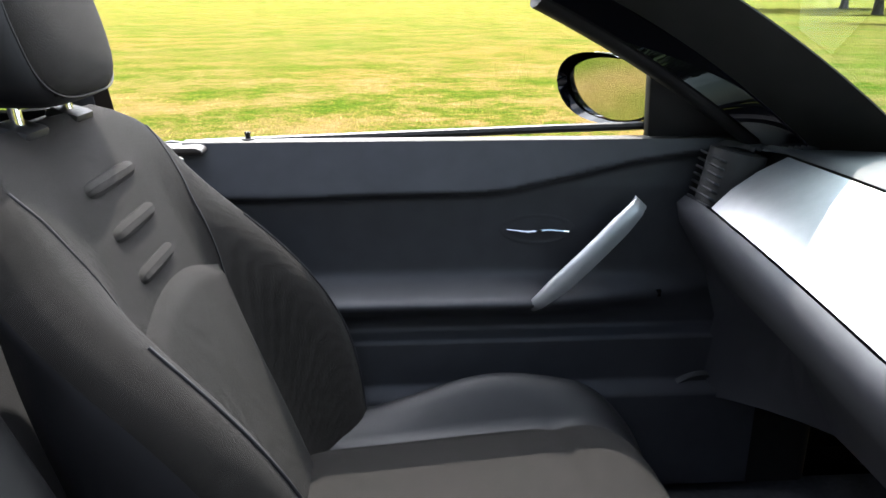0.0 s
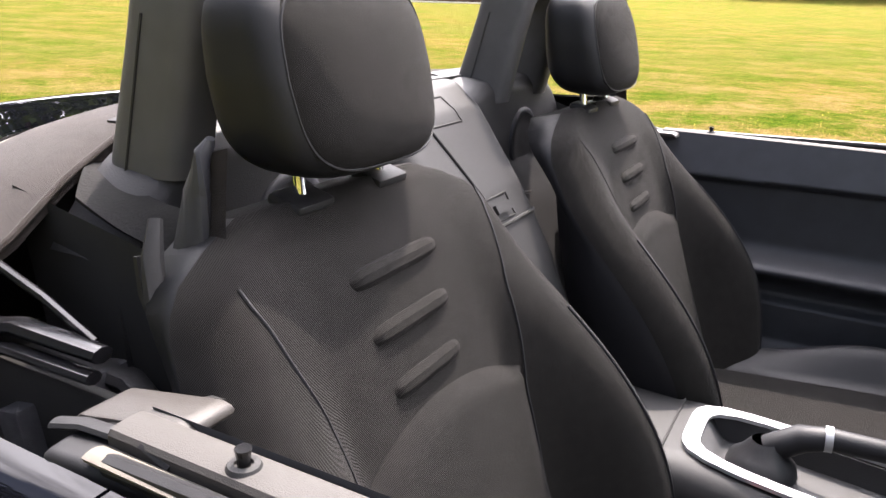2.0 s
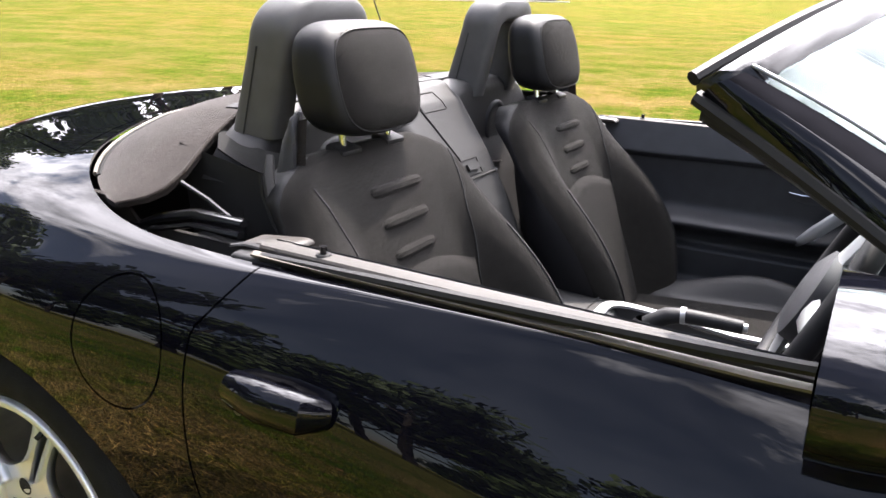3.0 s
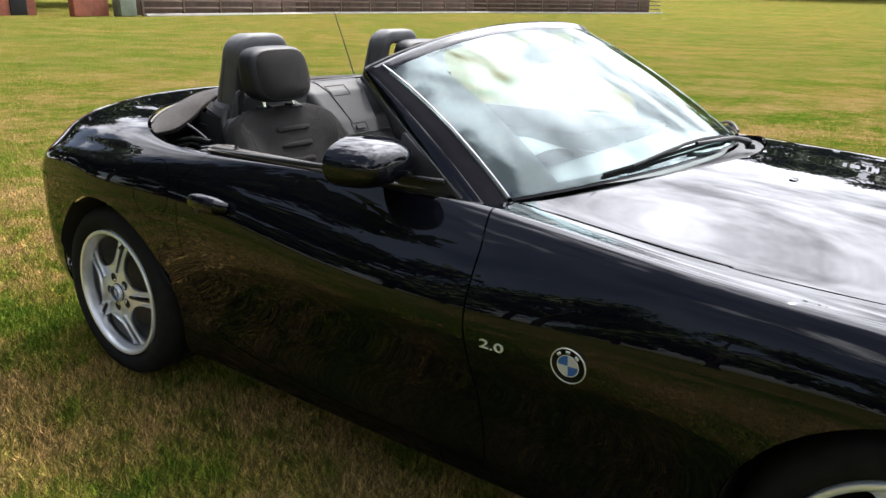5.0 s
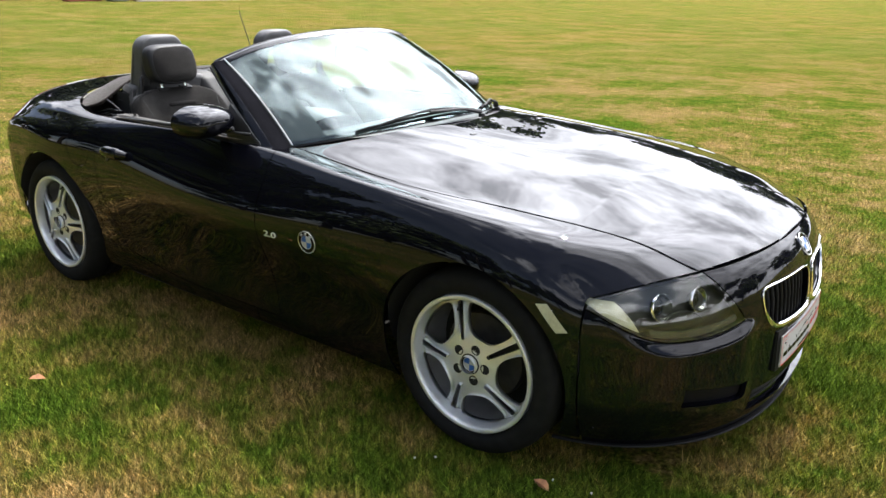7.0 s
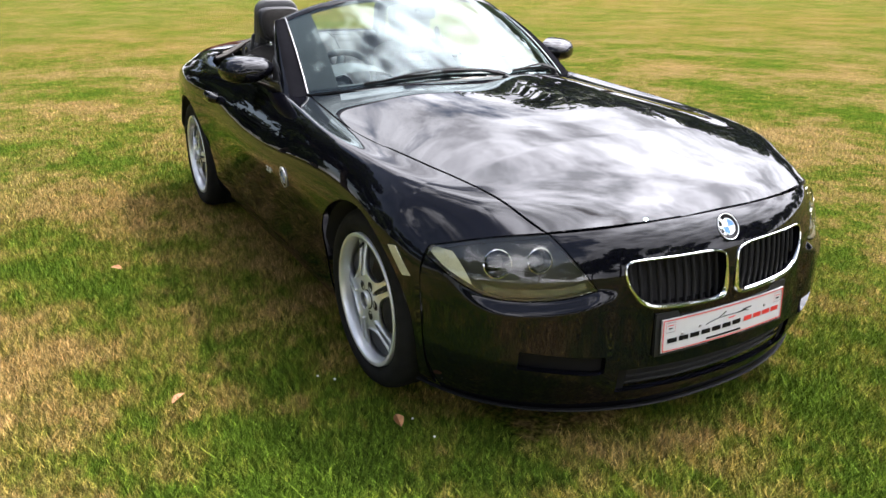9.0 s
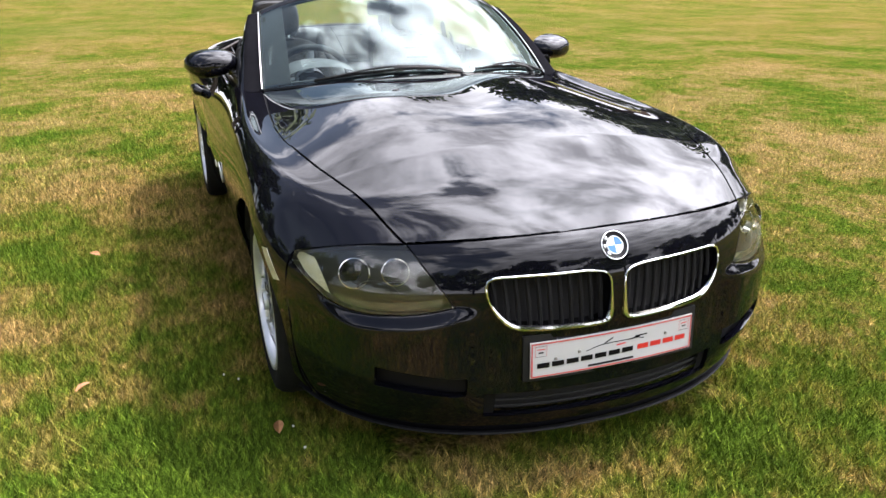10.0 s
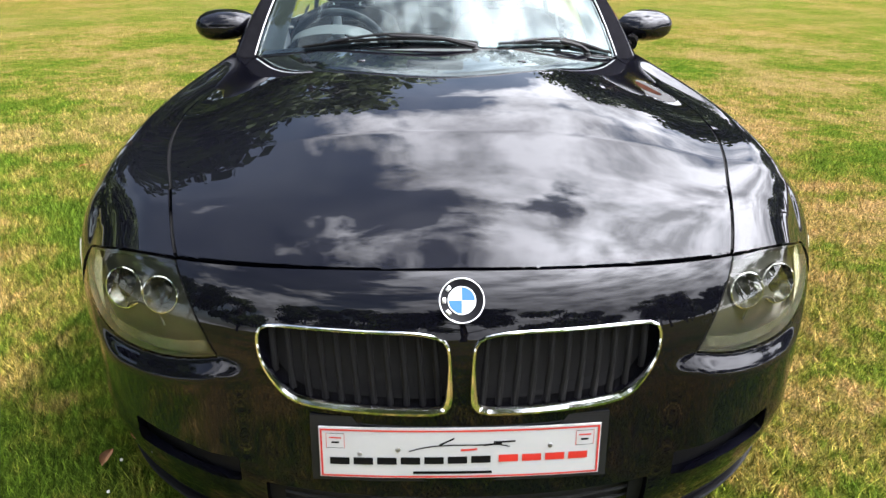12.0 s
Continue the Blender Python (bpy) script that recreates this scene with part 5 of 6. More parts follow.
# ---- roll hoops ----
def hoop(yc, half=0.084):
    def centre(z):
        return -2.238 + 0.27 * (z - 1.03)
    path = [(-half, z) for z in np.linspace(0.985, 1.155, 8)]
    path += [(-half + 0.040 * (1 - math.cos(a)), 1.155 + 0.040 * math.sin(a)) for a in np.linspace(0.2, math.pi / 2, 7)]
    path += [(y, 1.195) for y in np.linspace(-half + 0.075, half - 0.075, 5)]
    path += [(half - 0.040 * (1 - math.cos(a)), 1.155 + 0.040 * math.sin(a)) for a in np.linspace(math.pi / 2, 0.2, 7)]
    path += [(half, z) for z in np.linspace(1.155, 0.985, 8)]
    bm = bmesh.new()
    rows = []
    for i, (y, z) in enumerate(path):
        a, b = path[max(0, i - 1)], path[min(len(path) - 1, i + 1)]
        t = Vector((0, b[0] - a[0], b[1] - a[1])).normalized()
        nrm = Vector((0, t.z, -t.y))
        row = []
        for k in range(20):
            q = 2 * math.pi * k / 20
            cx = math.copysign(abs(math.cos(q)) ** .5, math.cos(q))
            cn = math.copysign(abs(math.sin(q)) ** .5, math.sin(q))
            grow = 1.0 + 0.22 * max(0, (1.12 - z)) / 0.19
            row.append(bm.verts.new(Vector((centre(z) + 0.045 * cx * grow, y, z)) + nrm * 0.029 * cn))
        rows.append(row)
    for p, q in zip(rows, rows[1:]):
        for k in range(20):
            bm.faces.new((p[k], p[(k + 1) % 20], q[(k + 1) % 20], q[k]))
    bm.faces.new(rows[0]), bm.faces.new(rows[-1][::-1])
    h = part("roll_hoop", bm, HOOP, car, "black padded roll hoop behind the seat", angle=50, matrix=Matrix.Translation((0, yc, 0)))
    for s in (1, -1):
        part("hoop_seam", tube_bm([(centre(z) - 0.016, s * (half + 0.0292), z) for z in np.linspace(0.97, 1.14, 12)], 0.0016, 6), BLOCK, h)
    return h


hoop(0.322)
hoop(-0.394)


# ---- rear bulkhead between and behind the seats ----
def bulk(y, t):
    """t from the top edge (0) down."""
    x = float(np.interp(t, [0, .08, .2, .45, .7, 1.0], [-2.285, -2.245, -2.195, -2.105, -2.035, -1.955]))
    z = float(np.interp(t, [0, .08, .2, .45, .7, 1.0], [1.030, 1.024, .993, .885, .775, .60]))
    return x, z


def centre_panel(u, t):
    a = abs(u)
    x, z = bulk(0, t)
    w = float(np.interp(t, [0, .15, .45, 1], [.205, .185, .150, .125]))
    roll = max(0, a - 0.72) / 0.28
    return Vector((x - 0.075 * roll ** 2.2, -0.012 + u * w + 0.012 * u * roll, z - 0.02 * roll ** 2 * (t > .1)))


cp = part("rear_console", grid_bm(lambda a, b: centre_panel(a * 2 - 1, b), 40, 50), GREYPL, car, "grey plastic panel with a storage lid between the seats", angle=60)
t_line = 0.555
part("lid_gap", tube_bm([centre_panel(-1 + 2 * i / 30, t_line) + Vector((.002, 0, 0)) for i in range(31)], 0.003, 6), DARK, cp)
part("lid_gap", tube_bm([centre_panel(-0.42 + 0.55 * t, t) + Vector((.0015, 0, 0)) for t in np.linspace(0.05, 0.468, 26)], 0.0024, 6), DARK, cp)


def frame_on_panel(u0, u1, t0, t1, r, mat, name):
    pts = [centre_panel(u0 + (u1 - u0) * i / 8, t0) for i in range(9)] + [centre_panel(u1, t0 + (t1 - t0) * i / 8) for i in range(1, 9)] + [centre_panel(u1 - (u1 - u0) * i / 8, t1) for i in range(1, 9)] + [centre_panel(u0, t1 - (t1 - t0) * i / 8) for i in range(1, 8)]
    part(name, tube_bm(pts, r, 6, True, up=(1, 0, 0)), mat, cp)


frame_on_panel(-0.26, 0.30, 0.13, 0.235, 0.002, DARK, "lid_cap_line")
frame_on_panel(-0.22, 0.32, 0.470, 0.542, 0.0022, DARK, "latch_edge")
part("latch", grid_bm(lambda a, b: centre_panel(-0.12 + 0.34 * a, 0.492 + 0.028 * b) + Vector((0.004, 0, 0.001)), 8, 3, 0.006), GREYPL, cp)


def rear_wall(s):
    """The moulded wall behind one seat: an arched top, a flat face for the loudspeaker, a step and a slope below it."""
    def at(u, t):
        y = 0.125 + 0.445 * u
        crown = 1.026 - 0.11 * max(0.0, (y - 0.42) / 0.15) ** 2 - 0.02 * max(0.0, (0.20 - y) / 0.075) ** 2
        x = float(np.interp(t, [0, .06, .11, .16, .42, .55, .60, .66, 1.0], [-2.300, -2.255, -2.222, -2.208, -2.202, -2.178, -2.168, -2.156, -2.05]))
        z = float(np.interp(t, [0, .06, .11, .16, .42, .55, .60, .66, 1.0], [0.0, 0.001, -0.004, -0.022, -0.150, -0.198, -0.215, -0.236, -0.45]))
        return Vector((x - 0.05 * max(0.0, y - 0.45), s * y, crown + z))
    return grid_bm(at, 44, 60)


for s in (1, -1):
    wl = part("rear_wall_lining", rear_wall(s), BLOCK, car, "black moulded wall behind the seats", angle=80)
    m = pose(-2.2045, s * 0.336, 0.902) @ Euler((0, radians(88), 0)).to_matrix().to_4x4()
    sp = part("loudspeaker", lathe_bm([(.004, .0005), (.005, .020), (.003, .044), (.006, .050)], 40, "z"), BLOCK, wl, "round loudspeaker grille", matrix=m)
    part("loudspeaker_ring", lathe_bm([(.001, .050), (.0045, .052), (.005, .058), (.003, .062), (.0, .064)], 40, "z"), PLASTIC, sp)
    part("net_line", tube_bm([(-2.166, s * 0.185, 0.820), (-2.168, s * 0.245, 0.820), (-2.164, s * 0.300, 0.812)], 0.0022, 6), STEEL, wl)

# deck trim behind the hoops and the folded roof
def deck_point(u, v):
    y = -0.44 + 0.88 * u
    side = max(0, abs(y) - 0.40) / 0.16
    return Vector((-2.275 - 0.10 * v, y, 1.030 - 0.006 * v - 0.085 * side ** 2))


part("deck_trim", grid_bm(deck_point, 40, 6, 0.014), TRIM, car)


def roof_point(u, v):
    y = (u * 2 - 1) * 0.712
    a = abs(y) / 0.712
    r = max(0.0, 1 - (min(abs(y) + 0.012, 0.76) / 0.765) ** 2) ** (1 / 2.2)
    xr = -2.15 - 0.612 * r
    zr = float(np.interp(abs(y), [0, .3, .5, .62, .712], [.957, .950, .928, .912, .902]))
    xf = -2.335 + 0.045 * min(1.0, max(0, a - 0.62) / 0.25) - 0.06 * (max(0, a - 0.93) / 0.07) ** 2
    zf = float(np.interp(abs(y), [0, .44, .54, .62, .712], [1.028, 1.018, .982, .940, .896]))
    z = zf + (zr - zf) * v ** 1.25 + 0.020 * math.sin(math.pi * v) * (1 - a ** 4)
    return Vector((xf + (xr - xf) * v, y, z))


rf = part("folded_roof", grid_bm(roof_point, 60, 26, 0.012), CANVAS, car, "folded black canvas roof", angle=60)
part("roof_hem", tube_bm([roof_point(i / 60, 0.0) for i in range(61)], 0.004, 8), CANVAS, rf)
part("roof_edge_seal", tube_bm([roof_point(i / 60, 1.0) + Vector((-0.006, 0, 0.002)) for i in range(3, 58)], 0.004, 8), SEAL, rf)
part("roof_fold", tube_bm([roof_point(i / 60, 0.97) + Vector((0, 0, -0.004)) for i in range(3, 58)], 0.007, 8), RUBBER, rf)
for s in (1, -1):
    # hem that turns down at the side, links and seals inside the well
    part("roof_skirt", grid_bm(lambda u, v: Vector((-2.52 + 0.17 * u, s * (0.700 - 0.03 * v), 0.905 - 0.004 * u - 0.05 * v)), 10, 4, 0.006), CANVAS, rf)
    part("roof_link", tube_bm([(-2.42, s * 0.60, 0.78), (-2.30, s * 0.585, 0.815), (-2.20, s * 0.575, 0.805), (-2.13, s * 0.59, 0.78)], [.012, .016, .016, .012], 8, flat=.6), BLOCK, rf)
    part("roof_link", tube_bm([(-2.276, s * 0.64, 0.927), (-2.224, s * 0.635, 0.905), (-2.17, s * 0.63, 0.875)], 0.0045, 8), GLOSS, rf)
    part("roof_rail", tube_bm([(-2.37, s * 0.662, 0.842), (-2.314, s * 0.66, 0.866), (-2.223, s * 0.66, 0.888), (-2.121, s * 0.66, 0.888)], [.011, .012, .012, .010], 8, flat=.7), GLOSS, rf)
    part("roof_rail", tube_bm([(-2.37, s * 0.676, 0.826), (-2.314, s * 0.674, 0.850), (-2.223, s * 0.672, 0.872), (-2.121, s * 0.67, 0.872)], 0.008, 8, flat=.7), GLOSS, rf)
    corner = [Vector((-2.345, s * 0.484, 0.992)), Vector((-2.272, s * 0.560, 0.972)), Vector((-2.138, s * 0.542, 0.974)), Vector((-2.122, s * 0.562, 0.940))]
    band = grid_bm(lambda u, v: corner[0].lerp(corner[1], v).lerp(corner[2].lerp(corner[3], v), u) + Vector((0, 0, 0.006 * math.sin(math.pi * v) - 0.010 * math.sin(math.pi * u))), 14, 6, 0.004)
    part("hoop_skirt", band, RUBBER, car)
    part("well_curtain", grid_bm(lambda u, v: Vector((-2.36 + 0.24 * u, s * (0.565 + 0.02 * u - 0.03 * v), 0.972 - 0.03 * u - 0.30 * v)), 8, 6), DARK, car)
    bp = part("belt_post_trim", tube_bm([(-2.118, s * 0.60, 0.985), (-2.108, s * 0.615, 0.959), (-2.103, s * 0.62, 0.925), (-2.079, s * 0.622, 0.888), (-2.043, s * 0.628, 0.868), (-2.010, s * 0.655, 0.872)], [.006, .009, .010, .010, .011, .012], 8, flat=.7), GREYPL, car)
    part("post_edge", tube_bm([(-2.128, s * 0.612, 0.955), (-2.122, s * 0.616, 0.925), (-2.098, s * 0.620, 0.882), (-2.06, s * 0.630, 0.852)], 0.004, 6), TRIM, bp)
    part("lock_plate", prism_bm([(-2.066, 0.878), (-2.066, 0.884), (-2.060, 0.889), (-1.990, 0.892), (-1.980, 0.888), (-1.980, 0.880)], 0.046, 0.004, lambda c: Vector((c.x, s * (0.672 + c.y - 0.25 * (c.x + 2.02)), c.z))), TAUPE, bp, "sunlit taupe plastic post cap")
    part("lock_cover", box_bm(0.088, 0.036, 0.022, (-2.010, s * 0.742, 0.872), 0.008, 3, (0, 2, -8 * s)), TRIM, bp)
    part("striker_wave", tube_bm([(-2.070, s * 0.738, 0.884), (-2.045, s * 0.734, 0.889), (-2.015, s * 0.728, 0.886), (-1.990, s * 0.730, 0.890), (-1.965, s * 0.732, 0.884)], 0.007, 8, flat=.5), TRIM, bp)
    bg = part("belt_guide", tube_bm([(-2.105, s * 0.585, 0.86), (-2.112, s * 0.572, 0.94), (-2.112, s * 0.560, 1.00), (-2.106, s * 0.555, 1.035), (-2.100, s * 0.553, 1.046)], [.016, .019, .018, .014, .006], 12, flat=.55), PLASTIC, car)
    belt = bmesh.new()
    rows = []
    for i in range(15):
        t = i / 14
        p = Vector((-2.098 + 0.16 * t * t + 0.02 * t, s * (0.553 + 0.105 * t), 1.035 - 0.62 * t))
        rows.append([belt.verts.new(p + Vector((0.020 * c, s * 0.004 * c, 0.006 * c))) for c in (-1, 0, 1)])
    for p, q in zip(rows, rows[1:]):
        for k in range(2):
            belt.faces.new((p[k], p[k + 1], q[k + 1], q[k]))
    bmesh.ops.solidify(belt, geom=belt.faces[:], thickness=0.0015)
    part("seat_belt", belt, CANVAS, bg, "black webbing seat belt")


# ---- dashboard ----
DASHTOP = material("dash_top_grain", (0.055, 0.056, 0.058), 0.5, vary=0.12, scale=30, bump=0.2, bump_scale=900, spec=0.3)
dash_prof = [(-0.70, 0.900), (-0.80, 0.908), (-0.90, 0.911), (-0.99, 0.906), (-1.04, 0.892), (-1.052, 0.884)]
face_prof = [(-1.170, 0.801), (-1.184, 0.788), (-1.176, 0.755), (-1.125, 0.675), (-1.03, 0.58), (-0.96, 0.46)]


def run_bm(prof, y0, y1, n=30, bow=0.05):
    bm = bmesh.new()
    rows = []
    for i in range(n + 1):
        y = y0 + (y1 - y0) * i / n
        a = abs(y) / 0.68
        front = -0.70 - 0.315 * a ** 2.2
        rows.append([bm.verts.new((min(x, front - 0.02 * k) - 0.02 * a ** 3, y, z - 0.035 * a ** 4 * (x > -1.0))) for k, (x, z) in enumerate(prof)])
    for p, q in zip(rows, rows[1:]):
        for k in range(len(prof) - 1):
            bm.faces.new((p[k], p[k + 1], q[k + 1], q[k]))
    return bm


def slant(bm):
    """The trim's lower edge drops and comes nearer towards the middle of the car."""
    for v in bm.verts:
        k = min(1.0, max(0.0, (0.62 - abs(v.co.y)) / 0.5)) * min(1.0, max(0.0, (0.884 - v.co.z) / 0.08))
        v.co.z -= 0.030 * k
        v.co.x -= 0.030 * k
    return bm


dash = part("dashboard", run_bm(dash_prof, -0.69, 0.69), DASHTOP, car, "grey-topped dashboard with a broad silver trim panel", angle=80)
part("dash_lower", slant(run_bm(face_prof, -0.68, 0.68)), PLASTIC, dash, angle=80)
panel_prof = [(-1.057, 0.882), (-1.100, 0.861), (-1.140, 0.833), (-1.168, 0.804)]
part("dash_panel", slant(run_bm(panel_prof, -0.02, 0.588)), BRUSHED, dash, "broad silver dashboard trim", angle=80)
part("dash_panel", slant(run_bm(panel_prof, -0.605, -0.10)), BRUSHED, dash, angle=80)
part("dash_shadow_gap", run_bm([(-1.040, 0.884), (-1.050, 0.865), (-1.150, 0.78)], -0.68, 0.68), DARK, dash, angle=80)
for s in (1, -1):
    vent = part("side_vent", tube_bm([(-1.140, s * 0.650, 0.780), (-1.120, s * 0.650, 0.880)], 0.046, 20), BLOCK, dash, "black slatted air vent")
    for k in range(8):
        part("vent_slat", box_bm(0.012, 0.086, 0.004, (-1.180 + 0.0026 * k, s * 0.650, 0.785 + 0.0125 * k), 0.001, 1, (0, 25, 0)), PLASTIC, vent)
    for k in range(9):
        part("demist_slat", box_bm(0.004, 0.05, 0.010, (-1.10 + 0.012 * k, s * (0.662 - 0.002 * k), 0.884), 0.001, 1, (0, 30, 0)), BLOCK, dash)
for yc in (-0.06,):
    cs = part("centre_stack", box_bm(0.10, 0.26, 0.26, (-1.12, 0.0, 0.68), 0.02, 3, (0, -14, 0)), PLASTIC, dash)
    part("radio", box_bm(0.01, 0.19, 0.06, (-1.178, 0.0, 0.72), 0.004, 2, (0, -14, 0)), GLOSS, cs)
    for k in range(3):
        part("knob", lathe_bm([(-.02, .0005), (-.018, .014), (0, .016)], 20, "x"), BRUSHED, cs, matrix=pose(-1.155, -0.07 + 0.07 * k, 0.63))
# instrument hood and steering wheel (right-hand drive)
hood = bmesh.new()
rows = []
for i in range(17):
    a = math.pi * i / 16
    rows.append([hood.verts.new((x, -0.385 + w * math.cos(a), 0.905 + h * math.sin(a))) for x, w, h in ((-1.02, .15, .045), (-1.13, .16, .065), (-1.215, .155, .062), (-1.205, .145, .052), (-1.13, .14, .045))])
for p, q in zip(rows, rows[1:]):
    for k in range(4):
        hood.faces.new((p[k], p[k + 1], q[k + 1], q[k]))
part("instrument_hood", hood, DASHTOP, dash, angle=60)
wheel_at = pose(-1.335, -0.385, 0.845, 0, -66, 0)
ring_pts = [(0.183 * math.cos(a), 0.183 * math.sin(a), 0) for a in np.linspace(0, 2 * math.pi, 49)[:-1]]
sw = part("steering_wheel", tube_bm(ring_pts, 0.0155, 12, True), LEATHER, car, "black leather three-spoke steering wheel", matrix=wheel_at)
part("wheel_hub", lathe_bm([(.030, .0005), (.028, .045), (.018, .068), (-.02, .072)], 36, "z"), PLASTIC, sw)
for a in (0, math.pi, 1.5 * math.pi):
    part("wheel_spoke", tube_bm([(0.05 * math.cos(a), 0.05 * math.sin(a), 0.008), (0.12 * math.cos(a), 0.12 * math.sin(a), 0.0), (0.178 * math.cos(a), 0.178 * math.sin(a), 0)], [.026, .018, .016], 8, flat=.4), BRUSHED, sw)
part("steering_column", tube_bm([(0, 0, -0.02), (0, 0, -0.19)], 0.04, 14), PLASTIC, sw)

# ---- centre console ----
def ring_bm(outer, inner, z):
    """A flat trim ring between two outlines with as many points each."""
    bm = bmesh.new()
    a = [bm.verts.new((x, y, z(x))) for x, y in outer]
    b = [bm.verts.new((x, y, z(x))) for x, y in inner]
    for k in range(len(a)):
        q = (k + 1) % len(a)
        bm.faces.new((a[k], a[q], b[q], b[k]))
    bmesh.ops.recalc_face_normals(bm, faces=bm.faces)
    bmesh.ops.solidify(bm, geom=bm.faces[:], thickness=0.006)
    return bm


def loop(x0, x1, y0, y1, n=48, p=5.0):
    out = []
    for k in range(n):
        a = 2 * math.pi * k / n
        c, s_ = math.cos(a), math.sin(a)
        r = (abs(c) ** p + abs(s_) ** p) ** (-1 / p)
        out.append(((x0 + x1) / 2 + (x1 - x0) / 2 * c * r, (y0 + y1) / 2 + (y1 - y0) / 2 * s_ * r))
    return out


top_z = lambda x: float(np.interp(x, [-1.95, -1.75, -1.5, -1.2], [.582, .575, .553, .558]))
con = bmesh.new()
rows = []
for x in np.linspace(-1.93, -1.10, 34):
    z, w = top_z(x), 0.115 if x > -1.8 else 0.125
    dip = 0.036 if -1.745 < x < -1.18 else 0.0
    prof = [(-w, .25), (-w, z - .045), (-w + .006, z - .018), (-w + .022, z - .004), (-w + .045, z), (-0.064, z - dip), (0, z + .002 - dip), (0.064, z - dip), (w - .045, z), (w - .022, z - .004), (w - .006, z - .018), (w, z - .045), (w, .25)]
    rows.append([con.verts.new((x, 0.008 + y, zz)) for y, zz in prof])
for p, q in zip(rows, rows[1:]):
    for k in range(12):
        f = con.faces.new((p[k], p[k + 1], q[k + 1], q[k]))
        f.material_index = 1 if 4 <= k <= 7 and min(p[6].co.z, q[6].co.z) < top_z(p[6].co.x) - 0.01 else 0
con.faces.new(rows[0]), con.faces.new(rows[-1][::-1])
cons = part("centre_console", con, GREYPL, car, "grey centre console with silver trim, handbrake and gear lever", angle=60)
cons.data.materials.append(BLOCK)
zz = lambda x: top_z(x) + 0.007
part("console_trim", ring_bm(loop(-1.775, -1.16, -0.085, 0.101), loop(-1.752, -1.178, -0.067, 0.083), zz), BRUSHED, cons, "silver console surround")
part("console_line", tube_bm([(-1.795, -0.105 + 0.226 * i / 12, top_z(-1.795) + 0.0015) for i in range(13)], 0.002, 6), DARK, cons)
hbk = part("handbrake", tube_bm([(-1.665, 0.028, 0.566), (-1.625, 0.031, 0.594), (-1.588, 0.035, 0.602), (-1.525, 0.043, 0.600), (-1.475, 0.048, 0.598)], [.020, .020, .016, .0155, .0145], 12), LEATHER, cons, "leather handbrake lever")
part("handbrake_collar", tube_bm([(-1.598, 0.034, 0.6015), (-1.588, 0.035, 0.6020)], 0.0185, 14), BRUSHED, hbk)
part("handbrake_button", tube_bm([(-1.477, 0.048, 0.598), (-1.466, 0.049, 0.598)], 0.009, 12), BRUSHED, hbk)
gaiter = lathe_bm([(.0, .055), (.012, .050), (.02, .040), (.035, .034), (.042, .025), (.06, .017)], 28, "z")
for v in gaiter.verts:
    v.co *= 1 + 0.05 * math.sin(5 * math.atan2(v.co.y, v.co.x)) * (v.co.z < .045)
part("handbrake_gaiter", lathe_bm([(-.01, .05), (.004, .046), (.014, .034), (.028, .024), (.036, .018)], 24, "z"), LEATHER, hbk, matrix=pose(-1.670, 0.023, 0.545))
gear = part("gear_gaiter", gaiter, LEATHER, cons, matrix=pose(-1.33, 0.008, 0.526))
part("gear_knob", lathe_bm([(.062, .0005), (.060, .014), (.048, .021), (.030, .020), (.012, .012), (.0, .010)], 24, "z"), LEATHER, gear, matrix=pose(0.0, 0, 0.055))
bm = box_bm(0.034, 0.016, 0.10, (-1.705, -0.140, 0.462), 0.004, 2, (0, -28, 0))
rb = part("belt_socket", bm, PLASTIC, car)
part("socket_button", box_bm(0.030, 0.013, 0.010, (-1.680, -0.140, 0.512), 0.003, 2, (0, -28, 0)), RED, rb)


# ---- the whole car eased to its true breadth and front overhang ----
def eased(p):
    ahead = float(np.interp(p.x, [0.10, 0.25, 0.38, 0.62, 0.75], [0.0, -0.008, -0.016, -0.029, -0.033]))
    down = float(np.interp(p.x, [0.0, 0.25, 0.38, 0.62, 0.84], [0.0, -0.003, -0.009, -0.018, -0.023]))
    k = min(1.0, max(0.0, (abs(p.y) - 0.05) / 0.55))
    wide = 0.022 * k * k * (3 - 2 * k) * float(np.interp(p.x, [0.15, 0.25, 0.38, 0.60, 0.80], [1.0, 0.8, 0.42, 0.2, 0.1]))
    return Vector((p.x + ahead, p.y + math.copysign(wide, p.y), p.z + down))


def place_of(ob):
    m = ob.matrix_basis.copy()
    while ob.parent is not None:
        ob = ob.parent
        m = ob.matrix_basis @ m
    return m


turning = [o for o in car.children if o.name.split(".")[0] == "wheel"]
fixed = {o for w_ in turning for o in (w_, *w_.children_recursive)}
for w_ in turning:
    w_.matrix_basis = Matrix.Translation((0, math.copysign(0.005, w_.matrix_basis.translation.y), 0.003)) @ w_.matrix_basis
for ob in car.children_recursive:
    if ob in fixed or ob.data is None:
        continue
    m = place_of(ob)
    back = m.inverted()
    for v in ob.data.vertices:
        v.co = back @ eased(m @ v.co)


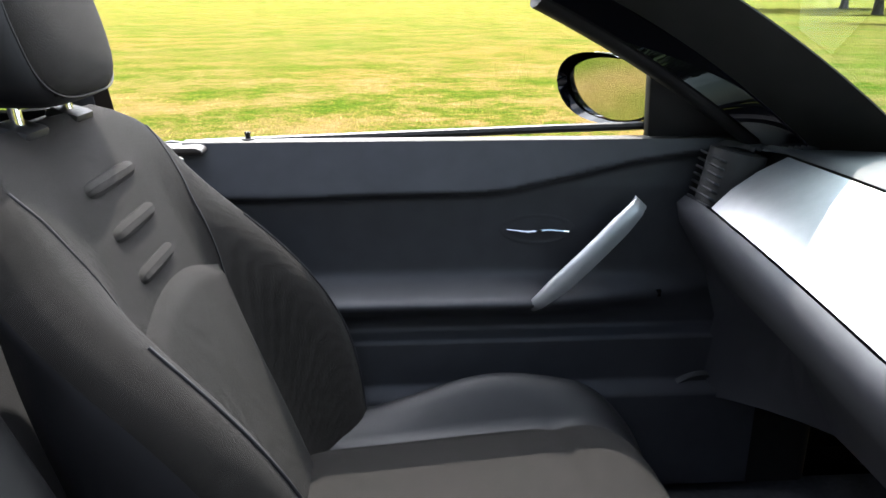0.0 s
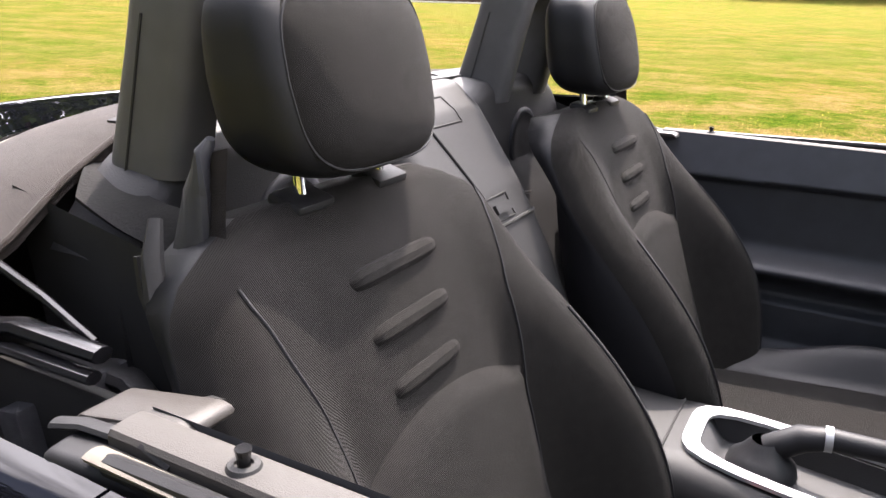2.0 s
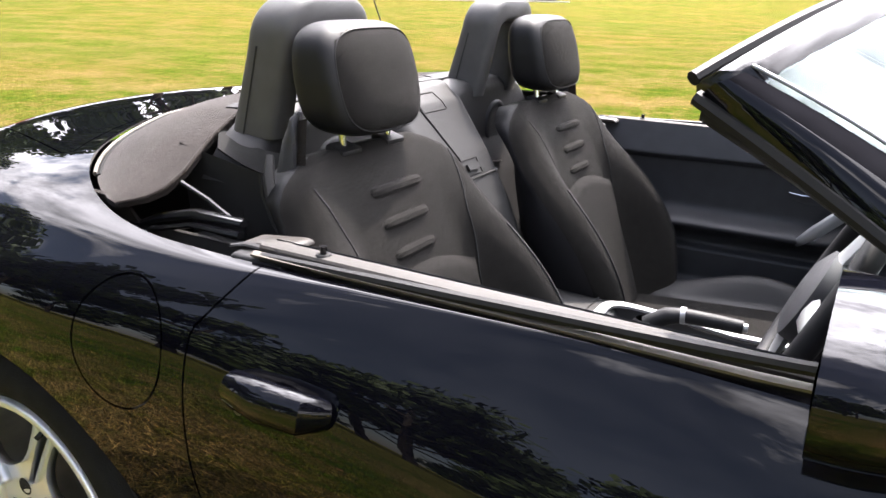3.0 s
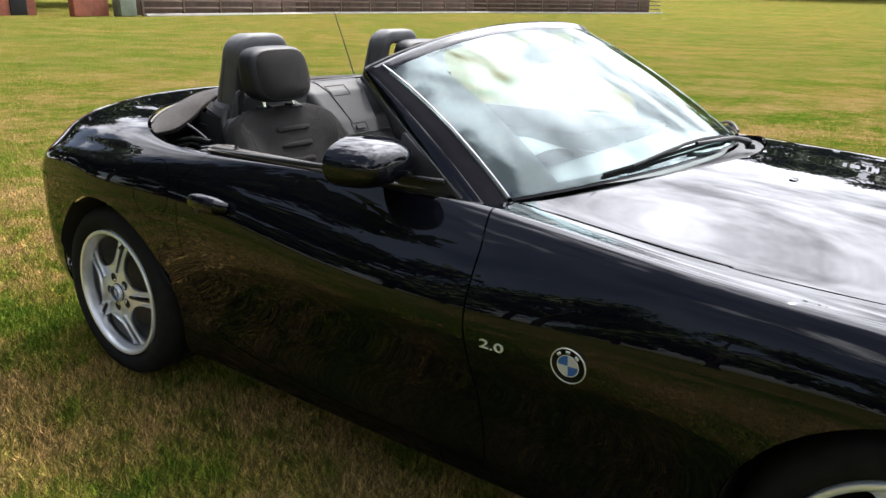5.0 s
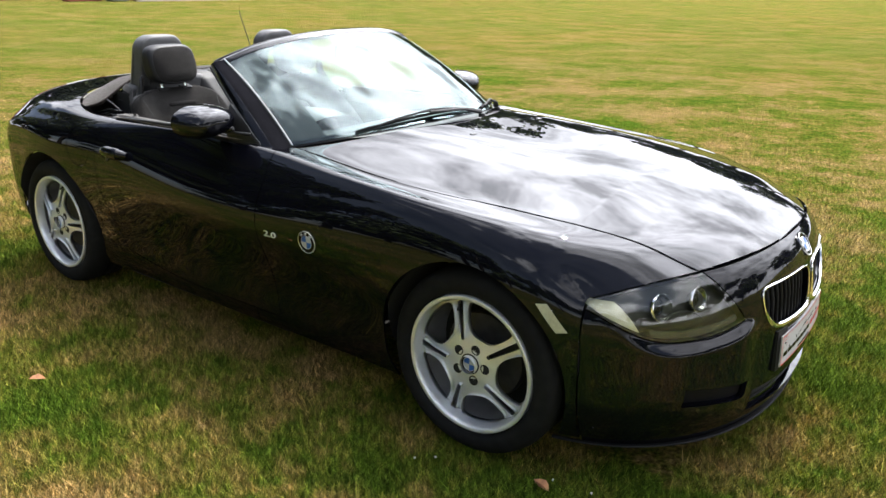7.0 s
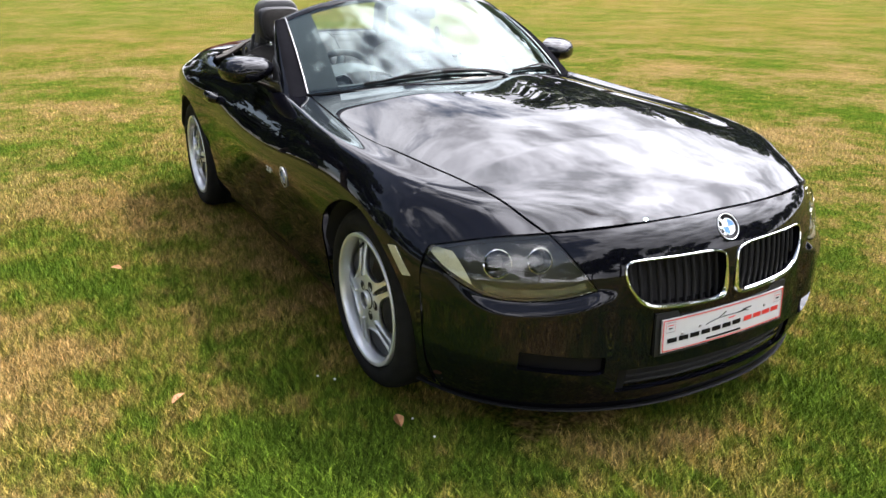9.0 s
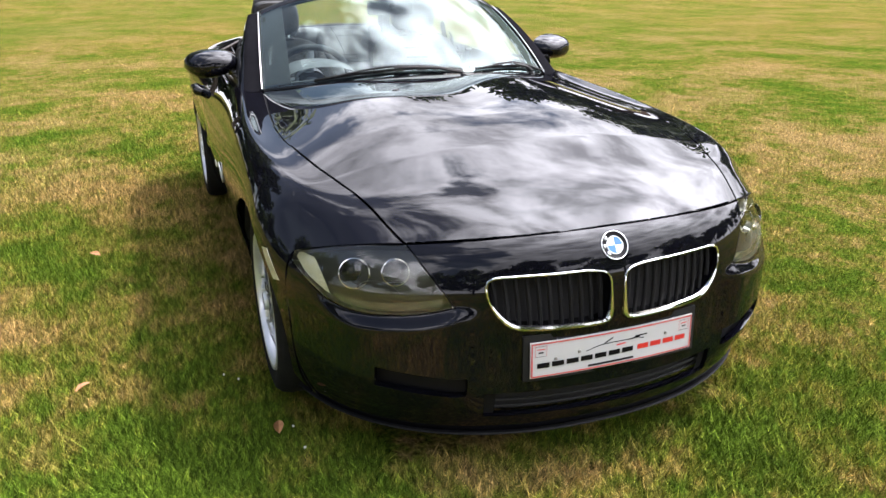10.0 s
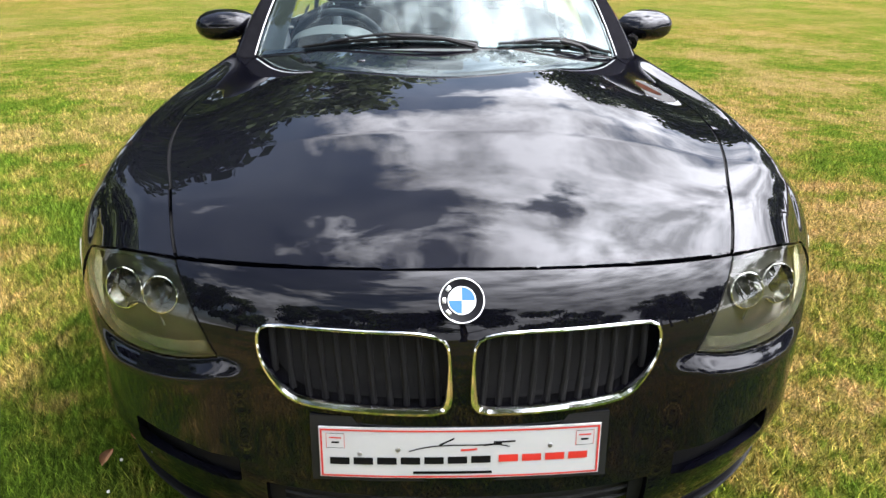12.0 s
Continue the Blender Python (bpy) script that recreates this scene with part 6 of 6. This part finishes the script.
# ---- the field ----
def grass_material(name, blades):
    m = bpy.data.materials.new(name)
    m.use_nodes = True
    n, l = m.node_tree.nodes, m.node_tree.links
    b = n["Principled BSDF"]
    b.inputs["Roughness"].default_value = 0.85
    geo = n.new("ShaderNodeNewGeometry")
    b.inputs["Specular IOR Level"].default_value = 0.04 if blades else 0.0
    mp = n.new("ShaderNodeMapping")
    l.new(geo.outputs["Position"], mp.inputs["Vector"])
    mp.inputs["Scale"].default_value = (1, 1, 0)
    mp.inputs["Location"].default_value = (22.6, -22.1, 0)
    def noise_at(scale, detail, stretch=None):
        t = n.new("ShaderNodeTexNoise")
        t.inputs["Scale"].default_value, t.inputs["Detail"].default_value = scale, detail
        t.inputs["Roughness"].default_value = 0.6
        l.new(mp.outputs["Vector"], t.inputs["Vector"])
        return t.outputs["Fac"]
    def ramp(fac, stops):
        r = n.new("ShaderNodeValToRGB")
        e = r.color_ramp.elements
        while len(e) < len(stops):
            e.new(0.5)
        for k, (p, c) in zip(e, stops):
            k.position, k.color = p, (*c, 1)
        l.new(fac, r.inputs["Fac"])
        return r.outputs["Color"]
    def mixed(fac, gain, base):
        a = n.new("ShaderNodeMath")
        a.operation = "MULTIPLY_ADD"
        a.inputs[1].default_value = gain
        l.new(fac, a.inputs[0])
        if isinstance(base, float):
            a.inputs[2].default_value = base
        else:
            l.new(base, a.inputs[2])
        return a.outputs[0]
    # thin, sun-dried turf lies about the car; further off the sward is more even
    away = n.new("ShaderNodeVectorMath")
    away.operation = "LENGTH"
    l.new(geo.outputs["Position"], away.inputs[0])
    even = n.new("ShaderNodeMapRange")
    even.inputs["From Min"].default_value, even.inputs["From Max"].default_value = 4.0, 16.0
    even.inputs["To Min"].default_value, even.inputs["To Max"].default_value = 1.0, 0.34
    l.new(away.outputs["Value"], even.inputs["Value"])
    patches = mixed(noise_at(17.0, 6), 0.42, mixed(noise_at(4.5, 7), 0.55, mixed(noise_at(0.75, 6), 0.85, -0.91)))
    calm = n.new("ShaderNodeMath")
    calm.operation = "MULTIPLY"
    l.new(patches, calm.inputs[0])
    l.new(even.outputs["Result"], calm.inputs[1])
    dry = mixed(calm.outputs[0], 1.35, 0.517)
    big = ramp(dry, [(.36, (.062, .108, .012)), (.45, (.104, .132, .019)), (.535, (.172, .150, .040)), (.66, (.262, .186, .078))])
    fine = ramp(noise_at(55, 8), [(.36, (.26, .27, .24)), (.52, (.86, .86, .86)), (.66, (1.62, 1.52, 1.40))])
    wide = ramp(noise_at(0.12, 3), [(.35, (.80, .94, .80)), (.65, (1.08, .98, 1.0))])
    x = n.new("ShaderNodeMixRGB")
    x.blend_type = "MULTIPLY"
    x.inputs["Fac"].default_value = 1
    l.new(big, x.inputs["Color1"])
    l.new(fine, x.inputs["Color2"])
    y = n.new("ShaderNodeMixRGB")
    y.blend_type = "MULTIPLY"
    y.inputs["Fac"].default_value = 1
    l.new(x.outputs["Color"], y.inputs["Color1"])
    l.new(wide, y.inputs["Color2"])
    if blades:
        z = n.new("ShaderNodeMixRGB")
        z.blend_type = "MULTIPLY"
        z.inputs["Fac"].default_value = 1
        l.new(y.outputs["Color"], z.inputs["Color1"])
        l.new(ramp(geo.outputs["Random Per Island"], [(0.0, (.40, .47, .40)), (.45, (1.1, 1.15, 1.0)), (.78, (1.85, 1.75, 1.65)), (1.0, (3.2, 2.8, 2.9))]), z.inputs["Color2"])
        l.new(z.outputs["Color"], b.inputs["Base Color"])
        return m
    soil = n.new("ShaderNodeMixRGB")
    soil.blend_type = "MULTIPLY"
    soil.inputs["Fac"].default_value = 1
    soil.inputs["Color2"].default_value = (.86, .86, .86, 1)
    l.new(y.outputs["Color"], soil.inputs["Color1"])
    l.new(soil.outputs["Color"], b.inputs["Base Color"])
    p = n.new("ShaderNodeBump")
    p.inputs["Strength"].default_value, p.inputs["Distance"].default_value = 1.0, 0.05
    l.new(noise_at(60, 5), p.inputs["Height"])
    l.new(p.outputs["Normal"], b.inputs["Normal"])
    return m


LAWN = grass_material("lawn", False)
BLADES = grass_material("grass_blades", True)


def lie_of_land(x, y):
    """The field rises gently towards the fence and the far wood."""
    return 0.013 * max(0.0, y - 70) + 0.02 * max(0.0, y - 100) + 0.021 * max(0.0, min(-x, 90.0) - 16)


def ground_mesh():
    """One sheet to the horizon, finer near the car, with slight unevenness."""
    ticks = np.concatenate([-np.geomspace(900, 9, 48), np.linspace(-8, 8, 81), np.geomspace(9, 900, 30)])
    vs = []
    for x in ticks:
        for y in ticks:
            d = max(abs(x + 1.2), abs(y))
            vs.append((x - 0.8, y, (noise.noise((x * 0.6, y * 0.6, 0)) * 0.012 if d < 40 else 0.0) - 0.012 + lie_of_land(x, y)))
    k = len(ticks)
    fs = [(i * k + j, (i + 1) * k + j, (i + 1) * k + j + 1, i * k + j + 1) for i in range(k - 1) for j in range(k - 1)]
    me = bpy.data.meshes.new("ground")
    me.from_pydata(vs, [], fs)
    return me


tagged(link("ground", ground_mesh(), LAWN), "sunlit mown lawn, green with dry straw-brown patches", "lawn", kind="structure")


def blade_mesh(count, seed):
    """Short mown blades as single leaning slivers, thickest where the camera passes."""
    rng = np.random.default_rng(seed)
    pick = rng.random(count)
    wide = np.where(pick < 0.55, 1.0, np.where(pick < 0.85, 2.0, 4.2))
    x = -0.35 + rng.normal(0, 1.45, count) * wide
    y = -0.75 + rng.normal(0, 1.15, count) * wide
    under = (x > -3.0) & (x < 0.6) & (np.abs(y) < 0.6)
    x, y = x[~under], y[~under]
    n = len(x)
    h = rng.gamma(6.0, 0.0037, n) + 0.006
    a = rng.uniform(0, 2 * math.pi, n)
    lean = rng.uniform(0.2, 1.3, n) * h
    w = rng.uniform(0.0010, 0.0021, n)
    dx, dy = np.cos(a), np.sin(a)
    b = rng.uniform(0, 2 * math.pi, n)
    V = np.zeros((n, 3, 3))
    base = -0.013
    V[:, 0] = np.stack([x - dy * w, y + dx * w, np.full(n, base)], 1)
    V[:, 1] = np.stack([x + dy * w, y - dx * w, np.full(n, base)], 1)
    V[:, 2] = np.stack([x + np.cos(b) * lean, y + np.sin(b) * lean, base + h], 1)
    me = bpy.data.meshes.new("grass")
    me.vertices.add(3 * n)
    me.vertices.foreach_set("co", V.reshape(-1))
    me.loops.add(3 * n)
    me.loops.foreach_set("vertex_index", np.arange(3 * n, dtype=np.int32))
    me.polygons.add(n)
    me.polygons.foreach_set("loop_start", np.arange(0, 3 * n, 3, dtype=np.int32))
    me.update(calc_edges=True)
    return me


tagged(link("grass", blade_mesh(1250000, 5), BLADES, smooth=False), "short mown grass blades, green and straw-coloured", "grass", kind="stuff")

# ---- trees round the field ----
BARK = material("bark", (0.075, 0.058, 0.042), 0.9, vary=0.4, scale=6, bump=0.8, bump_scale=14)
LEAF = material("leaves", (0.035, 0.065, 0.016), 0.6, vary=0.5, scale=1.2, second=(0.085, 0.12, 0.03), spec=0.3)


def tree_meshes(seed, height, spread, leaves):
    """Trunk with limbs, and a crown of leaf clumps gathered round the limb ends."""
    rng = random.Random(seed)
    trunk = bmesh.new()

    def limb(points, radii):
        b = tube_bm(points, radii, 8)
        me = bpy.data.meshes.new("tmp")
        b.to_mesh(me)
        b.free()
        trunk.from_mesh(me)
        bpy.data.meshes.remove(me)
    limb([(0, 0, -0.2), (0.1, 0, height * .15), (0.0, 0.1, height * .35), (0.15, 0.1, height * .6), (0.1, 0, height * .8)], [.45, .34, .28, .18, .07])
    tips = [Vector((0.1, 0, height * .88))]
    for k in range(13):
        a = k * 2.4 + rng.uniform(-.3, .3)
        z0 = height * rng.uniform(.12, .62)
        r = spread * rng.uniform(.55, 1.0) * (1.05 - 0.5 * abs(z0 / height - .4))
        tip = Vector((r * math.cos(a), r * math.sin(a), z0 + height * rng.uniform(.05, .26)))
        mid = Vector((tip.x * .5, tip.y * .5, z0 + (tip.z - z0) * .35))
        limb([(0.05, 0.05, z0), mid, tip], [.15, .09, .03])
        tips += [tip, mid.lerp(tip, .5) + Vector((0, 0, height * .06))]
    V, F = [], []
    for k in range(leaves):
        c = rng.choice(tips)
        rad = spread * rng.uniform(.12, .36)
        d = Vector((rng.gauss(0, 1), rng.gauss(0, 1), rng.gauss(0, .75))).normalized() * rad * rng.random() ** .4
        p = c + d
        if p.z < height * .07:
            continue
        u = Vector((rng.gauss(0, 1), rng.gauss(0, 1), rng.gauss(0, 1))).normalized()
        w = u.orthogonal().normalized()
        q = rng.uniform(.22, .50)
        i = len(V)
        V += [p - u * q, p + w * q * .55, p + u * q, p - w * q * .55]
        F.append((i, i + 1, i + 2, i + 3))
    crown = bpy.data.meshes.new("crown")
    crown.from_pydata([tuple(v) for v in V], [], F)
    return trunk, crown


def tree(seed, height, spread, leaves):
    t, c = tree_meshes(seed, height, spread, leaves)
    e = thing("tree", "broad leafy tree at the edge of the field", "tree", "trees round the field")
    part("trunk", t, BARK, e)
    link("crown", c, LEAF, e, smooth=False)
    return e


kinds = [tree(3, 14.0, 6.0, 9000), tree(8, 17.0, 7.5, 11000), tree(15, 11.0, 5.0, 7000)]
spots = [(26, 36, 1, 1.0), (40, 66, 0, 1.3), (35, 88, 1, 1.3), (62, 40, 1, 1.2), (52, 92, 0, 1.4), (-72, 98, 1, 1.9),
         (36, 16, 0, 1.0), (34, 2, 1, 1.0), (33, -10, 0, 1.0), (35, -22, 1, 1.0), (26, -32, 0, 1.0),
         (14, -33, 1, 1.0), (3, -31, 2, 1.2), (-7, -34, 0, 1.1), (-16, -33, 1, 1.1), (-25, -29, 0, 1.35), (-33, -20, 1, 1.5), (-40, -9, 1, 1.35),
         (-52, -2, 0, 1.3), (-60, 8, 2, 1.5), (-58, 20, 1, 1.3), (-62, 32, 0, 1.7), (-57, 44, 1, 1.55), (-62, 58, 0, 1.9), (-64, 73, 1, 1.8), (-48, -24, 1, 1.5), (46, -6, 1, 1.0), (8, -44, 1, 1.2), (-24, -44, 1, 1.3),
         (-29, -24, 2, 0.75), (-36, -15, 2, 0.8), (-43, -6, 2, 0.8), (-22, -31, 2, 0.75), (-40, -17, 2, 0.9), (-12, -35, 2, 0.8), (-48, -12, 2, 1.0)]
free = list(range(3))
for k, (x, y, q, size) in enumerate(spots):
    m = pose(x, y, lie_of_land(x, y) - 0.1, 0, 0, k * 67) @ Matrix.Scale(size, 4)
    if q in free:
        kinds[q].matrix_basis = m
        free.remove(q)
    else:
        c = copy_thing(kinds[q], m)
        c.matrix_basis = m

# the far wood beyond the open field
for k in range(16):
    x, y = -150 + 19 * k, 170 + 9 * (k % 3)
    m = pose(x, y, lie_of_land(x, y) - 0.2, 0, 0, k * 51) @ Matrix.Scale(2.3 + 0.15 * (k % 4), 4)
    copy_thing(kinds[k % 2], m).matrix_basis = m

# ---- brick outbuilding and rail fence at the field's edge ----
BRICK = material("red_brick", (0.23, 0.075, 0.045), 0.85, vary=0.35, scale=3, bump=0.6, bump_scale=30)
WOODF = material("weathered_fence_wood", (0.10, 0.07, 0.05), 0.85, vary=0.35, scale=8)
PALE = material("pale_kerb", (0.45, 0.43, 0.40), 0.8, vary=0.2, scale=5)
SLATE = material("roof_slate", (0.06, 0.06, 0.065), 0.7, vary=0.25, scale=4)
barn = thing("brick_outbuilding", "low red-brick outbuilding beyond the lawn", "building", at=pose(-41.5, 12.5, lie_of_land(-41.5, 12.5) - 0.05, 0, 0, 8))
part("wall", box_bm(5.0, 12.0, 3.0, (-2.5, 0, 1.5), 0.02), BRICK, barn)
rf2 = bmesh.new()
pr = [rf2.verts.new(p) for p in ((0.3, -6.3, 3.0), (0.3, 6.3, 3.0), (-5.3, 6.3, 3.0), (-5.3, -6.3, 3.0), (-2.5, -6.3, 4.6), (-2.5, 6.3, 4.6))]
for f in ((0, 1, 5, 4), (2, 3, 4, 5), (0, 4, 3), (1, 2, 5), (3, 2, 1, 0)):
    rf2.faces.new([pr[i] for i in f])
part("roof", rf2, SLATE, barn, smooth=False)
part("door", box_bm(0.08, 0.9, 2.0, (0.02, 5.0, 1.0), 0.01), DARK, barn)
shed = thing("brick_pier", "short red-brick wall end beside the fence", "wall", at=pose(-40.3, 20.2, lie_of_land(-40.3, 20.2), 0, 0, 12))
part("pier", box_bm(0.4, 2.2, 1.9, (0, 0, 0.93), 0.02), BRICK, shed)
part("coping", box_bm(0.5, 2.3, 0.08, (0, 0, 1.92), 0.02), PALE, shed)
boxy = thing("meter_cabinet", "grey-green metal cabinet beside the wall", "cabinet", at=pose(-39.9, 22.0, lie_of_land(-39.9, 22.0), 0, 0, 12))
part("body", box_bm(0.6, 1.1, 1.4, (0, 0, 0.69), 0.03), material("cabinet_green", (0.13, 0.15, 0.11), 0.6, vary=0.2, scale=5), boxy)
part("lid", box_bm(0.66, 1.16, 0.06, (0, 0, 1.41), 0.02), WOODF, boxy)
rail = thing("rail_fence", "dark timber post-and-rail fence along the field", "fence")
fence_line = [Vector((x, y, lie_of_land(x, y))) for x, y in ((-39.8, 23.0), (-42.5, 38.0), (-42.0, 60.0), (-34.0, 82.0))]
post = None
for a, b in zip(fence_line, fence_line[1:]):
    n = int((b - a).length / 3.0)
    d = (b - a) / n
    for i in range(n):
        p = a + d * i
        if post is None:
            post = part("post", box_bm(0.13, 0.13, 1.35, (0, 0, 0.65), 0.01), WOODF, rail, matrix=Matrix.Translation(p))
        else:
            q = link("post", post.data, None, rail, smooth=False, matrix=Matrix.Translation(p))
        for z in (0.40, 0.80, 1.18):
            r = box_bm(d.length, 0.04, 0.11, (0, 0, 0), 0.005, 1)
            part("rail", r, WOODF, rail, matrix=Matrix.Translation(p + d / 2 + Vector((0, 0, z))) @ pose(0, 0, 0, 0, 0, math.degrees(math.atan2(d.y, d.x))))
OLDWALL = material("dark_weathered_brick", (0.060, 0.034, 0.024), 0.9, vary=0.45, scale=2.0, bump=0.6, bump_scale=20)
old_wall = thing("boundary_wall", "dark weathered brick wall running behind the fence", "wall")
for a, b in zip(fence_line, fence_line[1:]):
    d = b - a
    turn = pose(0, 0, 0, 0, 0, math.degrees(math.atan2(d.y, d.x)))
    mid = (a + b) / 2 + Vector((-1.6, 0, 0))
    part("wall", box_bm(d.length + 0.6, 0.35, 1.9, (0, 0, 0.85), 0.02), OLDWALL, old_wall, matrix=Matrix.Translation(mid) @ turn)
    part("coping", box_bm(d.length + 0.62, 0.45, 0.08, (0, 0, 1.83), 0.02), SLATE, old_wall, matrix=Matrix.Translation(mid) @ turn)
kerb = thing("kerb", "pale concrete edging along the foot of the fence", "kerb")
for a, b in zip(fence_line, fence_line[1:]):
    d = b - a
    part("edging", box_bm(d.length, 0.18, 0.14, (0, 0, 0.02), 0.01), PALE, kerb, matrix=Matrix.Translation((a + b) / 2 + Vector((0.25, 0, 0))) @ pose(0, 0, 0, 0, 0, math.degrees(math.atan2(d.y, d.x))))

# ---- fallen leaves and clover heads on the lawn ----
DRY = material("dry_leaf", (0.42, 0.20, 0.09), 0.7, vary=0.3, scale=60)
PETAL = material("clover_white", (0.75, 0.74, 0.68), 0.6, vary=0.1, scale=60)


def dry_leaf():
    pts = [(0, -.028), (.012, -.016), (.018, 0), (.011, .018), (0, .032), (-.012, .017), (-.017, 0), (-.011, -.017)]
    bm = bmesh.new()
    c = bm.verts.new((0, 0, .004))
    r = [bm.verts.new((x, y, .012 * abs(x) / .018)) for x, y in pts]
    for k in range(8):
        bm.faces.new((c, r[k], r[(k + 1) % 8]))
    bmesh.ops.solidify(bm, geom=bm.faces[:], thickness=0.0008)
    return bm


LEAVES = [(-0.18, -1.475, 30), (0.305, -0.88, 80), (-1.56, -1.494, 150), (-2.6, -2.1, 10)]
CLOVER = [(-0.09, -1.01), (0.32, -0.838), (0.445, -0.825), (-0.04, -0.965)]
leaf_me = None
for k, (x, y, turn) in enumerate(LEAVES):
    if leaf_me is None:
        ob = part("fallen_leaf", dry_leaf(), DRY, None)
        leaf_me = ob.data
    else:
        ob = link("fallen_leaf", leaf_me, None)
    ob.matrix_basis = pose(x, y, 0.018, 12, -8, turn)
    tagged(ob, "curled dry brown leaf lying on the grass", "leaf", "fallen leaves")
head_me = None
for x, y in CLOVER:
    if head_me is None:
        bm = bmesh.new()
        bmesh.ops.create_icosphere(bm, subdivisions=2, radius=0.0038)
        for v in bm.verts:
            v.co *= 1 + 0.25 * noise.noise(v.co * 400)
        ob = part("clover_head", bm, PETAL, None)
        head_me = ob.data
    else:
        ob = link("clover_head", head_me, None)
    ob.matrix_basis = pose(x, y, 0.022)
    tagged(ob, "small white clover head in the grass", "flower", "clover heads")
